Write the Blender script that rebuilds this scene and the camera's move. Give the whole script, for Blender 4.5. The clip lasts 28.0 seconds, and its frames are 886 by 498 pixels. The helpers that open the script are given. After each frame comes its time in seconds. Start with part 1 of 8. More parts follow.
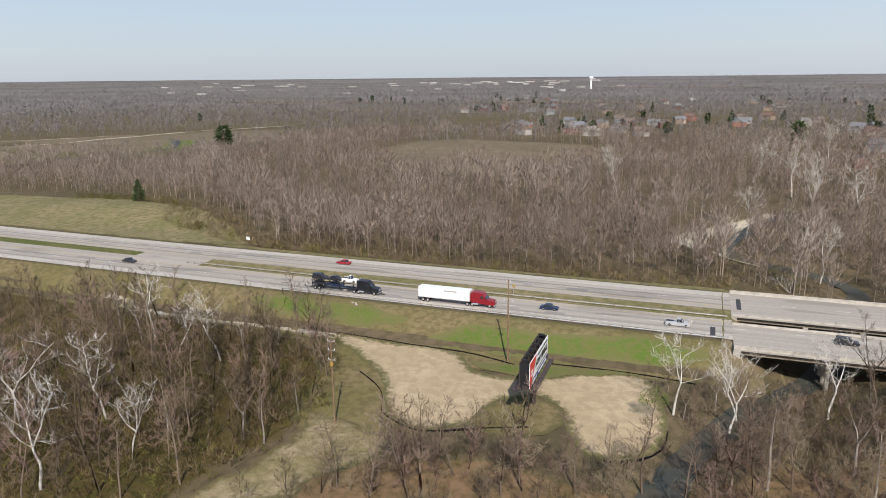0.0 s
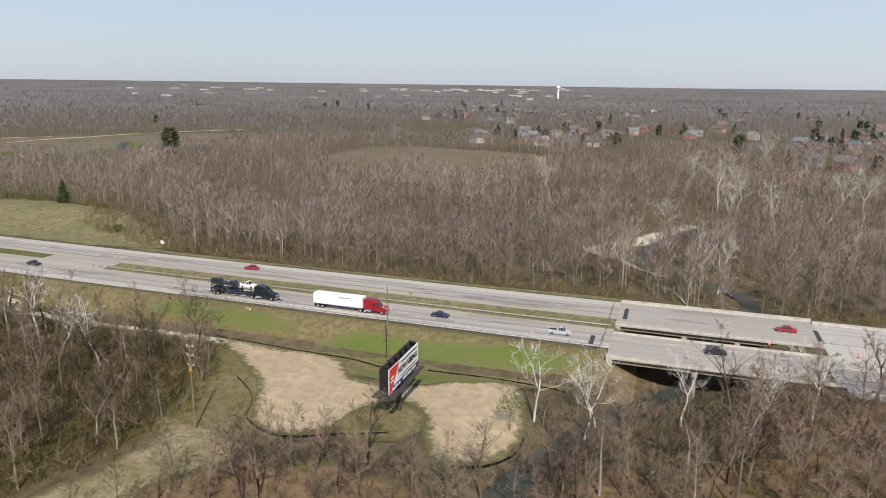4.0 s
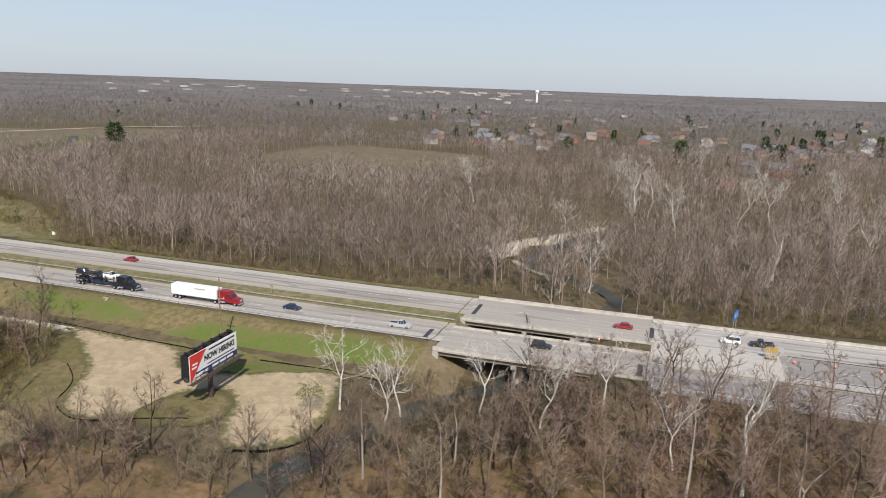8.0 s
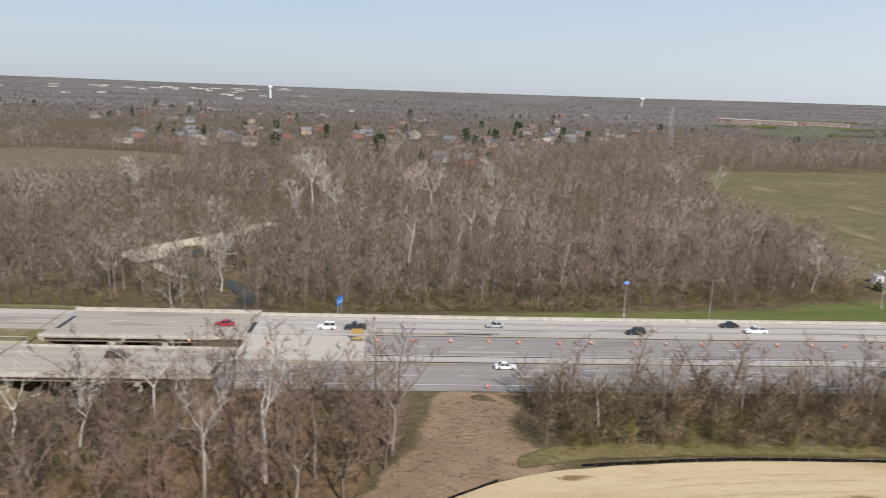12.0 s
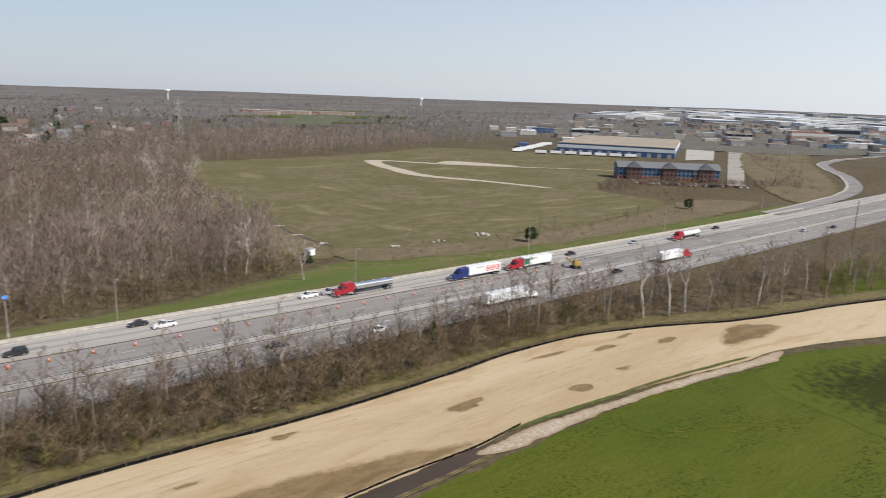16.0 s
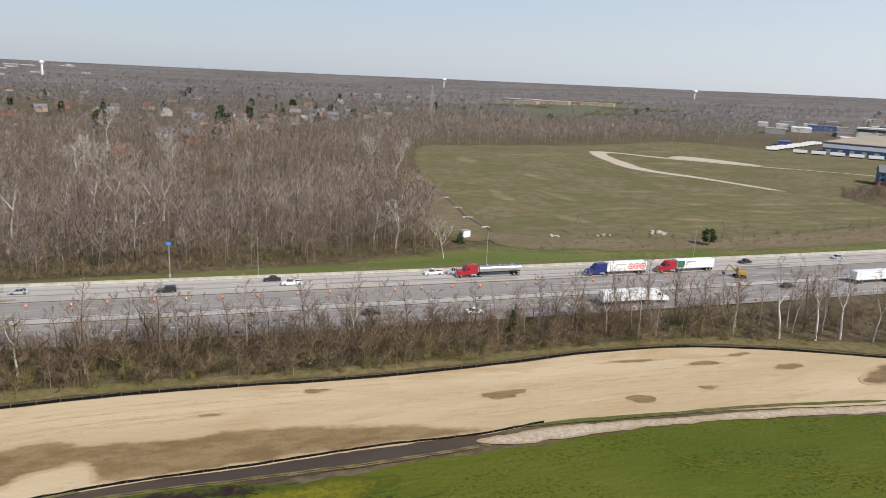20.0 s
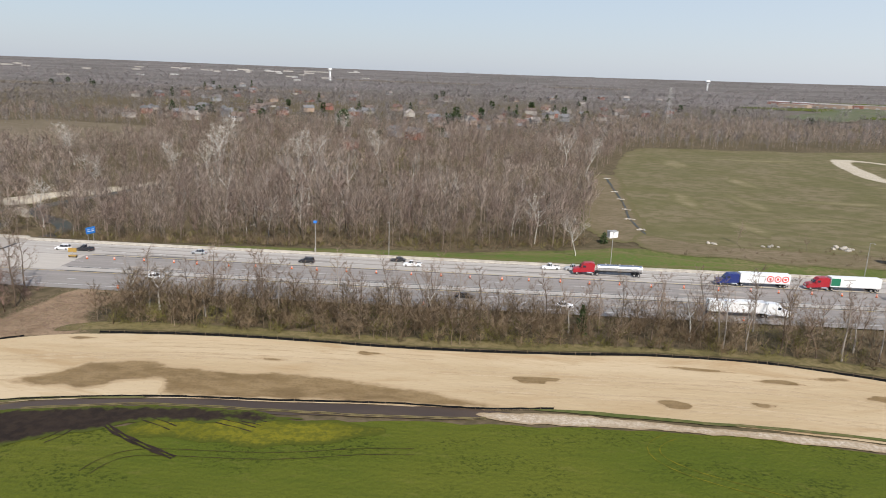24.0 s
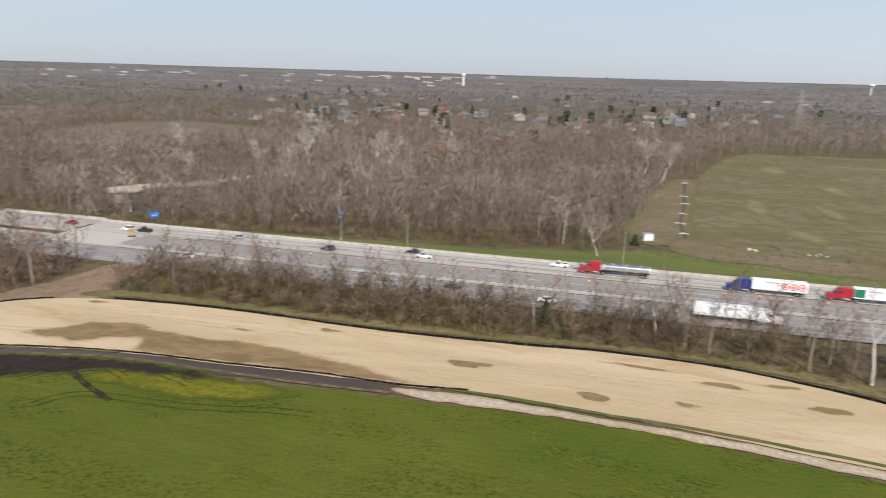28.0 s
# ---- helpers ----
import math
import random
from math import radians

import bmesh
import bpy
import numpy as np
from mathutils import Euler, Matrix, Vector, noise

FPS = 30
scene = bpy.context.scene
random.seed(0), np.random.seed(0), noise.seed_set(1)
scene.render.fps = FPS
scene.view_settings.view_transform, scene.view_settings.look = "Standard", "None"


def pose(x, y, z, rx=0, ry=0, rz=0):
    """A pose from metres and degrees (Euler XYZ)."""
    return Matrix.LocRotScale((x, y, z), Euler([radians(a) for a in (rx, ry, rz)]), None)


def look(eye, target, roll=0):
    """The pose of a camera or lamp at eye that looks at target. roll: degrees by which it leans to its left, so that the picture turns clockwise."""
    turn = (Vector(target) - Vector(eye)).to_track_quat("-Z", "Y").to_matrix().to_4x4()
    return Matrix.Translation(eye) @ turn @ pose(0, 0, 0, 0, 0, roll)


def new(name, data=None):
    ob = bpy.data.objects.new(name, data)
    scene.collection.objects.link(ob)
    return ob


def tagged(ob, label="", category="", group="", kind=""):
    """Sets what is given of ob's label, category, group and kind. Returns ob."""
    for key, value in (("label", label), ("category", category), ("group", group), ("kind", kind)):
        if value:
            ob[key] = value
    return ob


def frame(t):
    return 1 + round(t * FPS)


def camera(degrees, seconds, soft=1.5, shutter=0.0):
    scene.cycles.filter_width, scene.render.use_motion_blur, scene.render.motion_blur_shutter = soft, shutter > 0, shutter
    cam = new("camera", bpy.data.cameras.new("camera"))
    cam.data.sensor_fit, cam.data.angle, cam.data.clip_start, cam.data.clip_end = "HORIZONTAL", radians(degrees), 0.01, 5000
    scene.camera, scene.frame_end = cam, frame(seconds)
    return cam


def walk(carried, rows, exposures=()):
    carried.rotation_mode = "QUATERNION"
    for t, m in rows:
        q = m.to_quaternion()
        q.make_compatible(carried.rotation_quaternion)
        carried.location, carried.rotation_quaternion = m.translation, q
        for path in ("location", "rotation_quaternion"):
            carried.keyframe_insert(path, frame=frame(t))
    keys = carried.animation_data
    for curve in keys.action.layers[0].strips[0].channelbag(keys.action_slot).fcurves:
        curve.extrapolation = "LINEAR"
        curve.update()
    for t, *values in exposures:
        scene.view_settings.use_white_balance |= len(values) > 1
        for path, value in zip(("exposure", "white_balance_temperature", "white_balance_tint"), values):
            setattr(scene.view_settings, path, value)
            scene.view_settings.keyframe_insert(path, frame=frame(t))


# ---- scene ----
cam = camera(64.4, 28.0, soft=0.9, shutter=0.5)
METRES, EYE, TILT, LEAN, TURN = 256.0, 58.0, 1.73, -2.29, 21.0
ROWS = [
    (0.0, 0.0, 0.0, 0.0, -0.82, -15.64, 2.93),
    (0.5, 0.0024, -0.0001, -0.0, -0.89, -15.65, 2.86),
    (1.0, 0.0078, -0.0003, -0.0003, -1.09, -15.62, 2.7),
    (1.5, 0.0157, -0.0008, -0.0003, -1.43, -15.57, 2.51),
    (2.0, 0.0257, -0.0017, -0.0003, -1.79, -15.49, 2.32),
    (2.5, 0.0374, -0.0031, -0.0002, -2.12, -15.42, 2.16),
    (3.0, 0.0504, -0.0048, 0.0, -2.4, -15.35, 2.0),
    (3.5, 0.0645, -0.0066, 0.0001, -2.63, -15.27, 1.82),
    (5.5, 0.1273, -0.0169, -0.0018, -3.18, -15.05, 0.9),
    (6.0, 0.144, -0.0197, -0.0024, -3.27, -15.03, 0.7),
    (6.5, 0.1612, -0.0226, -0.0035, -3.36, -15.02, 0.6),
    (7.0, 0.1787, -0.0256, -0.0047, -3.44, -15.01, 0.46),
    (7.5, 0.1968, -0.0284, -0.0056, -3.51, -15.04, 0.41),
    (8.0, 0.2148, -0.0316, -0.0061, -3.57, -15.05, 0.36),
    (8.5, 0.2334, -0.0348, -0.0064, -3.6, -15.07, 0.33),
    (9.0, 0.2525, -0.0375, -0.0063, -3.63, -15.11, 0.31),
    (9.5, 0.2721, -0.04, -0.007, -4.35, -15.13, 0.27),
    (10.0, 0.2914, -0.0431, -0.0075, -6.49, -15.15, 0.16),
    (10.5, 0.3112, -0.0463, -0.0082, -11.32, -15.19, 0.06),
    (11.0, 0.33, -0.0489, -0.0091, -15.98, -15.25, -0.13),
    (11.5, 0.3492, -0.0525, -0.0101, -19.72, -15.3, -0.31),
    (12.0, 0.368, -0.0573, -0.0108, -23.55, -15.35, -0.53),
    (12.5, 0.3867, -0.0626, -0.0117, -27.57, -15.39, -0.73),
    (14.5, 0.4588, -0.0949, -0.0141, -45.22, -15.31, -1.52),
    (15.0, 0.4757, -0.1053, -0.0149, -49.98, -15.25, -1.73),
    (15.5, 0.4919, -0.1164, -0.0155, -54.57, -15.17, -2.01),
    (16.0, 0.5071, -0.1287, -0.0162, -59.14, -15.08, -2.28),
    (16.5, 0.52, -0.1404, -0.0167, -60.51, -15.1, -2.46),
    (17.0, 0.5326, -0.1544, -0.0166, -55.41, -15.46, -2.46),
    (17.5, 0.5454, -0.1696, -0.0167, -50.56, -15.82, -2.42),
    (18.0, 0.5576, -0.1849, -0.0167, -47.29, -16.05, -2.38),
    (18.5, 0.5697, -0.2001, -0.0168, -44.63, -16.22, -2.28),
    (19.0, 0.5819, -0.2152, -0.017, -42.14, -16.35, -2.2),
    (19.5, 0.5945, -0.2303, -0.0171, -39.66, -16.46, -2.04),
    (20.0, 0.6077, -0.2452, -0.017, -37.38, -16.57, -1.85),
    (20.5, 0.6211, -0.2598, -0.0167, -35.33, -16.64, -1.68),
    (22.5, 0.6789, -0.3154, -0.0164, -25.0, -16.75, -0.83),
    (23.0, 0.6945, -0.328, -0.0164, -22.15, -16.76, -0.62),
    (23.5, 0.7107, -0.34, -0.017, -19.37, -16.71, -0.36),
    (24.0, 0.7271, -0.351, -0.017, -16.61, -16.67, -0.2),
    (24.5, 0.7441, -0.3615, -0.0175, -13.85, -16.6, -0.06),
    (25.0, 0.7614, -0.3712, -0.0183, -11.1, -16.51, 0.08),
    (25.5, 0.7793, -0.38, -0.0188, -8.61, -16.44, 0.21),
    (26.0, 0.7973, -0.3881, -0.0196, -6.15, -16.36, 0.36),
    (26.5, 0.8154, -0.3956, -0.0203, -3.69, -16.27, 0.46),
    (27.0, 0.8346, -0.4022, -0.021, -1.75, -16.19, 0.58),
    (27.5, 0.8511, -0.4076, -0.0218, -1.58, -16.18, 0.63),
    (28.0, 0.869, -0.4121, -0.0232, -5.31, -16.19, 0.65),
]
walk(cam, [(t, pose(0, 0, EYE, TILT, LEAN, TURN) @ pose(METRES * x, METRES * y, METRES * z, 90 + pitch, roll, yaw)) for t, x, y, z, yaw, pitch, roll in ROWS],
     [(0.0, 0.0), (10.0, 0.0), (12.0, -0.05), (14.5, -0.14), (18.0, -0.14), (21.0, -0.06), (23.5, 0.0), (28.0, 0.0)])

# ---------------------------------------------------------------- light
SUN_TO = Vector((0.41, -0.91, 0.90)).normalized()
world = bpy.data.worlds.new("sky")
scene.world = world
world.use_nodes = True
wn = world.node_tree
sky = wn.nodes.new("ShaderNodeTexSky")
sky.sky_type = "NISHITA"
sky.sun_disc = False
sky.sun_elevation = radians(42)
sky.sun_rotation = radians(156)
sky.air_density, sky.dust_density, sky.ozone_density = 1.0, 0.4, 3.0
bg = wn.nodes["Background"]
bg.inputs["Strength"].default_value = 0.12
# haze: the sky pales evenly towards the horizon
tc_w, sep_w, fall, mix_w = (wn.nodes.new("ShaderNode" + k) for k in ("TexCoord", "SeparateXYZ", "MapRange", "Mix"))
mix_w.data_type = "RGBA"
mix_w.inputs[7].default_value = (4.1, 4.62, 5.65, 1.0)
fall.inputs["From Min"].default_value, fall.inputs["From Max"].default_value = 0.0, 0.6
fall.inputs["To Min"].default_value, fall.inputs["To Max"].default_value = 0.80, 0.05
wn.links.new(tc_w.outputs["Generated"], sep_w.inputs[0])
wn.links.new(sep_w.outputs["Z"], fall.inputs["Value"])
wn.links.new(fall.outputs["Result"], mix_w.inputs[0])
wn.links.new(sky.outputs["Color"], mix_w.inputs[6])
wn.links.new(mix_w.outputs[2], bg.inputs["Color"])
# the haze is brighter on the sun's side
dot_w, side_w, pale_w = (wn.nodes.new("ShaderNode" + k) for k in ("VectorMath", "MapRange", "Mix"))
dot_w.operation = "DOT_PRODUCT"
dot_w.inputs[1].default_value = SUN_TO
side_w.inputs["From Min"].default_value, side_w.inputs["From Max"].default_value = -0.72, 0.12
pale_w.data_type = "RGBA"
pale_w.inputs[6].default_value, pale_w.inputs[7].default_value = (4.1, 4.62, 5.6, 1.0), (7.7, 8.1, 8.8, 1.0)
wn.links.new(tc_w.outputs["Generated"], dot_w.inputs[0])
wn.links.new(dot_w.outputs["Value"], side_w.inputs["Value"])
wn.links.new(side_w.outputs["Result"], pale_w.inputs[0])
wn.links.new(pale_w.outputs[2], mix_w.inputs[7])
sun_data = bpy.data.lights.new("sun", "SUN")
sun_data.energy, sun_data.angle, sun_data.color = 5.0, radians(0.6), (1.0, 0.945, 0.875)
sun = new("sun", sun_data)
sun.matrix_world = look(SUN_TO * 200, (0, 0, 0))


# ---------------------------------------------------------------- materials
def rgb(c):
    return (c[0], c[1], c[2], 1.0)


class Nodes:
    """A small writer of node materials."""

    def __init__(self, name, rough=0.8, metal=0.0, spec=0.3):
        self.m = bpy.data.materials.new(name)
        self.m.use_nodes = True
        self.t = self.m.node_tree
        self.b = self.t.nodes["Principled BSDF"]
        self.b.inputs["Roughness"].default_value = rough
        self.b.inputs["Metallic"].default_value = metal
        self.b.inputs["Specular IOR Level"].default_value = spec
        self.co = None

    def add(self, kind):
        return self.t.nodes.new(kind)

    def link(self, a, b):
        self.t.links.new(a, b)

    def coords(self, stretch=(1, 1, 1), turn=0.0):
        tc, mp = self.add("ShaderNodeTexCoord"), self.add("ShaderNodeMapping")
        mp.inputs["Scale"].default_value = stretch
        mp.inputs["Rotation"].default_value = (0, 0, radians(turn))
        self.link(tc.outputs["Object"], mp.inputs["Vector"])
        return mp.outputs["Vector"]

    def noise(self, scale, detail=4, stretch=(1, 1, 1), rough=0.55, turn=0.0, warp=0.0):
        n = self.add("ShaderNodeTexNoise")
        n.inputs["Scale"].default_value = scale
        n.inputs["Detail"].default_value = detail
        n.inputs["Roughness"].default_value = rough
        n.inputs["Distortion"].default_value = warp
        self.link(self.coords(stretch, turn), n.inputs["Vector"])
        return n.outputs["Fac"]

    def ramp(self, fac, a, b):
        r = self.add("ShaderNodeMapRange")
        r.interpolation_type = "SMOOTHSTEP"
        r.inputs["From Min"].default_value, r.inputs["From Max"].default_value = a, b
        self.link(fac, r.inputs["Value"])
        return r.outputs["Result"]

    def mix(self, fac, a, b):
        m = self.add("ShaderNodeMix")
        m.data_type = "RGBA"
        for sock, v in ((m.inputs[6], a), (m.inputs[7], b)):
            if isinstance(v, tuple):
                sock.default_value = rgb(v)
            else:
                self.link(v, sock)
        if isinstance(fac, float):
            m.inputs[0].default_value = fac
        else:
            self.link(fac, m.inputs[0])
        return m.outputs[2]

    def scaled(self, fac, k):
        m = self.add("ShaderNodeMath")
        m.operation = "MULTIPLY"
        self.link(fac, m.inputs[0])
        m.inputs[1].default_value = k
        return m.outputs[0]

    def bump(self, fac, strength, dist=0.1):
        b = self.add("ShaderNodeBump")
        b.inputs["Strength"].default_value = strength
        b.inputs["Distance"].default_value = dist
        self.link(fac, b.inputs["Height"])
        self.link(b.outputs["Normal"], self.b.inputs["Normal"])

    def done(self, col):
        self.link(col, self.b.inputs["Base Color"])
        return self.m


def ground_mat(name, cols, scales, rough=0.95, bump=0.5, stretch=(1, 1, 1), turn=0.0, rim=None, grain=0.3):
    """Three colours mixed by broad patches and then by fine grain; rim: the ground that it frays into at its border."""
    n = Nodes(name, rough, spec=0.1)
    broad = n.ramp(n.noise(scales[0], 5, stretch, 0.6, turn), 0.38, 0.62)
    fine = n.ramp(n.noise(scales[1], 4, stretch, 0.6, turn), 0.4, 0.62)
    c = n.mix(broad, cols[0], cols[1])
    c = n.mix(n.scaled(fine, 0.75), c, cols[2])
    tuft = n.ramp(n.noise(max(1.8, scales[1] * 5), 3, (1, 1, 1), 0.7), 0.45, 0.7)
    c = n.mix(n.scaled(tuft, grain), c, tuple(0.55 * k for k in cols[1]))
    if rim:
        at, add = n.add("ShaderNodeAttribute"), n.add("ShaderNodeMath")
        at.attribute_name = "edge"
        n.link(at.outputs["Fac"], add.inputs[0])
        n.link(n.scaled(n.noise(scales[1] * 1.3, 5, stretch, 0.65, turn), 1.1), add.inputs[1])
        c = n.mix(n.ramp(add.outputs[0], 0.62, 1.05), rim, c)
    n.bump(n.noise(scales[1] * 1.7, 4), bump, 0.3)
    return n.done(c)


def plain(name, col, rough=0.5, metal=0.0, vary=0.12, scale=2.0, spec=0.4):
    n = Nodes(name, rough, metal, spec)
    f = n.noise(scale, 4)
    d = tuple(c * (1 - 2 * vary) for c in col)
    return n.done(n.mix(n.ramp(f, 0.35, 0.7), col, d))


def bark_mat(name, a, b, c=None, fine=0.3):
    """Bark: two tones that differ from tree to tree (attribute tint) and blotches along the stem; fine twigs pass some light."""
    n = Nodes(name, 0.9, spec=0.15)
    at = n.add("ShaderNodeAttribute")
    at.attribute_name = "tint"
    col = n.mix(at.outputs["Fac"], a, b)
    if c:
        col = n.mix(n.ramp(n.noise(0.6, 3), 0.5, 0.66), col, c)
    if fine and not c:
        tr, mx = n.add("ShaderNodeBsdfTranslucent"), n.add("ShaderNodeMixShader")
        n.link(col, tr.inputs["Color"])
        mx.inputs[0].default_value = fine
        n.link(n.b.outputs[0], mx.inputs[1])
        n.link(tr.outputs[0], mx.inputs[2])
        out = [k for k in n.t.nodes if k.type == "OUTPUT_MATERIAL"][0]
        n.link(mx.outputs[0], out.inputs["Surface"])
    return n.done(col)


M = {}
nt = Nodes("grass_and_leaf_litter", 0.95, spec=0.1)
tcol = nt.mix(nt.ramp(nt.noise(0.02, 5), 0.38, 0.62), (0.125, 0.097, 0.057), (0.150, 0.114, 0.070))
tcol = nt.mix(nt.scaled(nt.ramp(nt.noise(0.35, 4), 0.4, 0.62), 0.75), tcol, (0.080, 0.066, 0.036))
# farmland and streets take over beyond the woods, paled and greyed as painted haze
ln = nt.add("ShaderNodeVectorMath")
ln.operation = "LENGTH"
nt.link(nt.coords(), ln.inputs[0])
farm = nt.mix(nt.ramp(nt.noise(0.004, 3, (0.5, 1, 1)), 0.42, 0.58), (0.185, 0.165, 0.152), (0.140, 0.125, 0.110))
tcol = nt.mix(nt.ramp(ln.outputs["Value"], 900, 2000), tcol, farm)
nt.bump(nt.noise(0.6, 4), 0.5, 0.3)
M["terrain"] = nt.done(tcol)
M["litter"] = ground_mat("leaf_litter", ((0.19, 0.140, 0.088), (0.15, 0.125, 0.062), (0.10, 0.080, 0.048)), (0.05, 0.6))
M["verge"] = ground_mat("verge_grass", ((0.118, 0.128, 0.040), (0.180, 0.150, 0.070), (0.070, 0.095, 0.026)), (0.045, 0.5))
M["drygrass"] = ground_mat("bleached_meadow_grass", ((0.265, 0.218, 0.128), (0.225, 0.188, 0.104), (0.165, 0.145, 0.066)), (0.09, 0.35), rim=(0.152, 0.135, 0.063), stretch=(0.3, 1.2, 1))
M["weeds"] = ground_mat("dead_brown_weeds", ((0.225, 0.172, 0.112), (0.180, 0.142, 0.084), (0.140, 0.116, 0.060)), (0.05, 0.5), rim=(0.140, 0.122, 0.056), stretch=(0.6, 1.1, 1))
M["bright_verge"] = ground_mat("bright_verge_grass", ((0.112, 0.140, 0.034), (0.190, 0.164, 0.074), (0.090, 0.116, 0.028)), (0.06, 0.5), rim=(0.118, 0.110, 0.046))
M["limestone"] = ground_mat("broken_limestone", ((0.56, 0.475, 0.37), (0.48, 0.385, 0.275), (0.36, 0.28, 0.19)), (0.25, 1.4), rim=(0.36, 0.27, 0.17))
M["meadow"] = ground_mat("meadow_grass", ((0.150, 0.134, 0.062), (0.205, 0.166, 0.098), (0.122, 0.112, 0.047)), (0.030, 0.16), stretch=(0.85, 1.1, 1), rim=(0.142, 0.120, 0.060))
M["hillgrass"] = ground_mat("dry_hill_grass", ((0.265, 0.215, 0.120), (0.205, 0.180, 0.088), (0.132, 0.128, 0.052)), (0.04, 0.4), rim=(0.115, 0.100, 0.048))


def wheat(name, deep, mid, light, rim=None):
    """Young wheat: broad swings of colour, faint drill rows, dark tufts in drifts and thin pale places."""
    n = Nodes(name, 0.9, spec=0.12)
    c = n.mix(n.ramp(n.noise(0.022, 4, (0.7, 1, 1), 0.55, -8), 0.36, 0.64), mid, light)
    c = n.mix(n.scaled(n.ramp(n.noise(1.4, 3, (0.06, 1, 1), 0.5, -10), 0.45, 0.65), 0.28), c, deep)
    drift, tuft, both = n.ramp(n.noise(0.07, 5, (0.5, 1, 1), 0.6, 20), 0.44, 0.60), n.ramp(n.noise(1.5, 4, (0.8, 1, 1), 0.7), 0.50, 0.62), n.add("ShaderNodeMath")
    both.operation = "MULTIPLY"
    n.link(drift, both.inputs[0])
    n.link(tuft, both.inputs[1])
    c = n.mix(n.scaled(both.outputs[0], 0.9), c, tuple(0.55 * k for k in deep))
    c = n.mix(n.scaled(n.ramp(n.noise(0.35, 5, (0.4, 1, 1), 0.7, -8), 0.55, 0.70), 0.45), c, tuple(0.5 * (k + m) for k, m in zip(light, (0.190, 0.160, 0.050))))
    c = n.mix(n.scaled(n.ramp(n.noise(3.2, 3, (1, 1, 1), 0.7), 0.45, 0.7), 0.35), c, tuple(0.6 * k for k in mid))
    if rim:
        at, add = n.add("ShaderNodeAttribute"), n.add("ShaderNodeMath")
        at.attribute_name = "edge"
        n.link(at.outputs["Fac"], add.inputs[0])
        n.link(n.scaled(n.noise(0.5, 5), 1.1), add.inputs[1])
        c = n.mix(n.ramp(add.outputs[0], 0.62, 1.05), rim, c)
    n.bump(n.noise(1.2, 5), 0.8, 0.3)
    return n.done(c)


M["crop"] = wheat("winter_wheat", (0.062, 0.084, 0.010), (0.084, 0.106, 0.012), (0.112, 0.122, 0.016))
M["dark_crop"] = wheat("dark_green_wheat", (0.026, 0.034, 0.005), (0.035, 0.043, 0.007), (0.048, 0.053, 0.009), (0.092, 0.110, 0.013))
M["crop_yellow"] = ground_mat("yellowing_wheat", ((0.185, 0.168, 0.016), (0.135, 0.130, 0.013), (0.090, 0.095, 0.014)), (0.08, 0.8), rim=(0.074, 0.084, 0.012))
M["plough"] = ground_mat("stubble_field", ((0.200, 0.158, 0.112), (0.175, 0.140, 0.092), (0.145, 0.118, 0.072)), (0.01, 0.12))
nd = Nodes("bare_graded_dirt", 0.95, spec=0.1)
dcol = nd.mix(nd.ramp(nd.noise(0.05, 5, (0.16, 0.8, 1), 0.6, 3), 0.36, 0.62), (0.560, 0.440, 0.285), (0.470, 0.355, 0.212))
dcol = nd.mix(nd.scaled(nd.ramp(nd.noise(0.13, 6, (0.20, 0.8, 1), 0.65, -4, 0.8), 0.50, 0.66), 0.65), dcol, (0.400, 0.272, 0.142))
dcol = nd.mix(nd.scaled(nd.ramp(nd.noise(0.5, 5, (0.16, 1.0, 1), 0.65, 2, 0.5), 0.50, 0.68), 0.40), dcol, (0.430, 0.305, 0.175))
dcol = nd.mix(nd.scaled(nd.ramp(nd.noise(1.6, 4, (0.6, 1, 1), 0.7), 0.56, 0.72), 0.45), dcol, (0.330, 0.230, 0.130))
nd.bump(nd.noise(0.9, 5, (0.3, 1, 1)), 0.4, 0.3)
M["dirt"] = nd.done(dcol)
M["sand"] = ground_mat("sandy_lot", ((0.49, 0.385, 0.250), (0.43, 0.335, 0.210), (0.36, 0.28, 0.175)), (0.08, 0.5), bump=0.35, rim=(0.125, 0.115, 0.050))
M["straw"] = ground_mat("straw_grass_bank", ((0.220, 0.172, 0.088), (0.172, 0.146, 0.060), (0.125, 0.104, 0.047)), (0.06, 0.6), rim=(0.115, 0.100, 0.046))
M["lush"] = ground_mat("lush_green_grass", ((0.100, 0.150, 0.029), (0.124, 0.150, 0.040), (0.155, 0.142, 0.055)), (0.07, 0.6), rim=(0.150, 0.140, 0.058))
M["russet"] = ground_mat("russet_leaf_litter", ((0.230, 0.150, 0.086), (0.190, 0.128, 0.068), (0.130, 0.094, 0.046)), (0.06, 0.6), rim=(0.115, 0.092, 0.048))
M["pale"] = ground_mat("pale_gravel", ((0.60, 0.53, 0.42), (0.52, 0.45, 0.34), (0.42, 0.36, 0.27)), (0.15, 0.9), rim=(0.22, 0.185, 0.105))
M["clearing"] = ground_mat("cleared_slope_dirt", ((0.34, 0.238, 0.156), (0.29, 0.202, 0.130), (0.235, 0.170, 0.106)), (0.10, 1.5), rim=(0.110, 0.092, 0.048))
M["moss"] = ground_mat("mossy_leaf_litter", ((0.090, 0.068, 0.026), (0.070, 0.062, 0.019), (0.110, 0.074, 0.034)), (0.06, 0.6), rim=(0.125, 0.097, 0.057))
# bark of the far trees, with the distance haze mixed into its colour
M["hazed_bark"] = bark_mat("haze_greyed_bark", (0.275, 0.242, 0.228), (0.385, 0.345, 0.330))
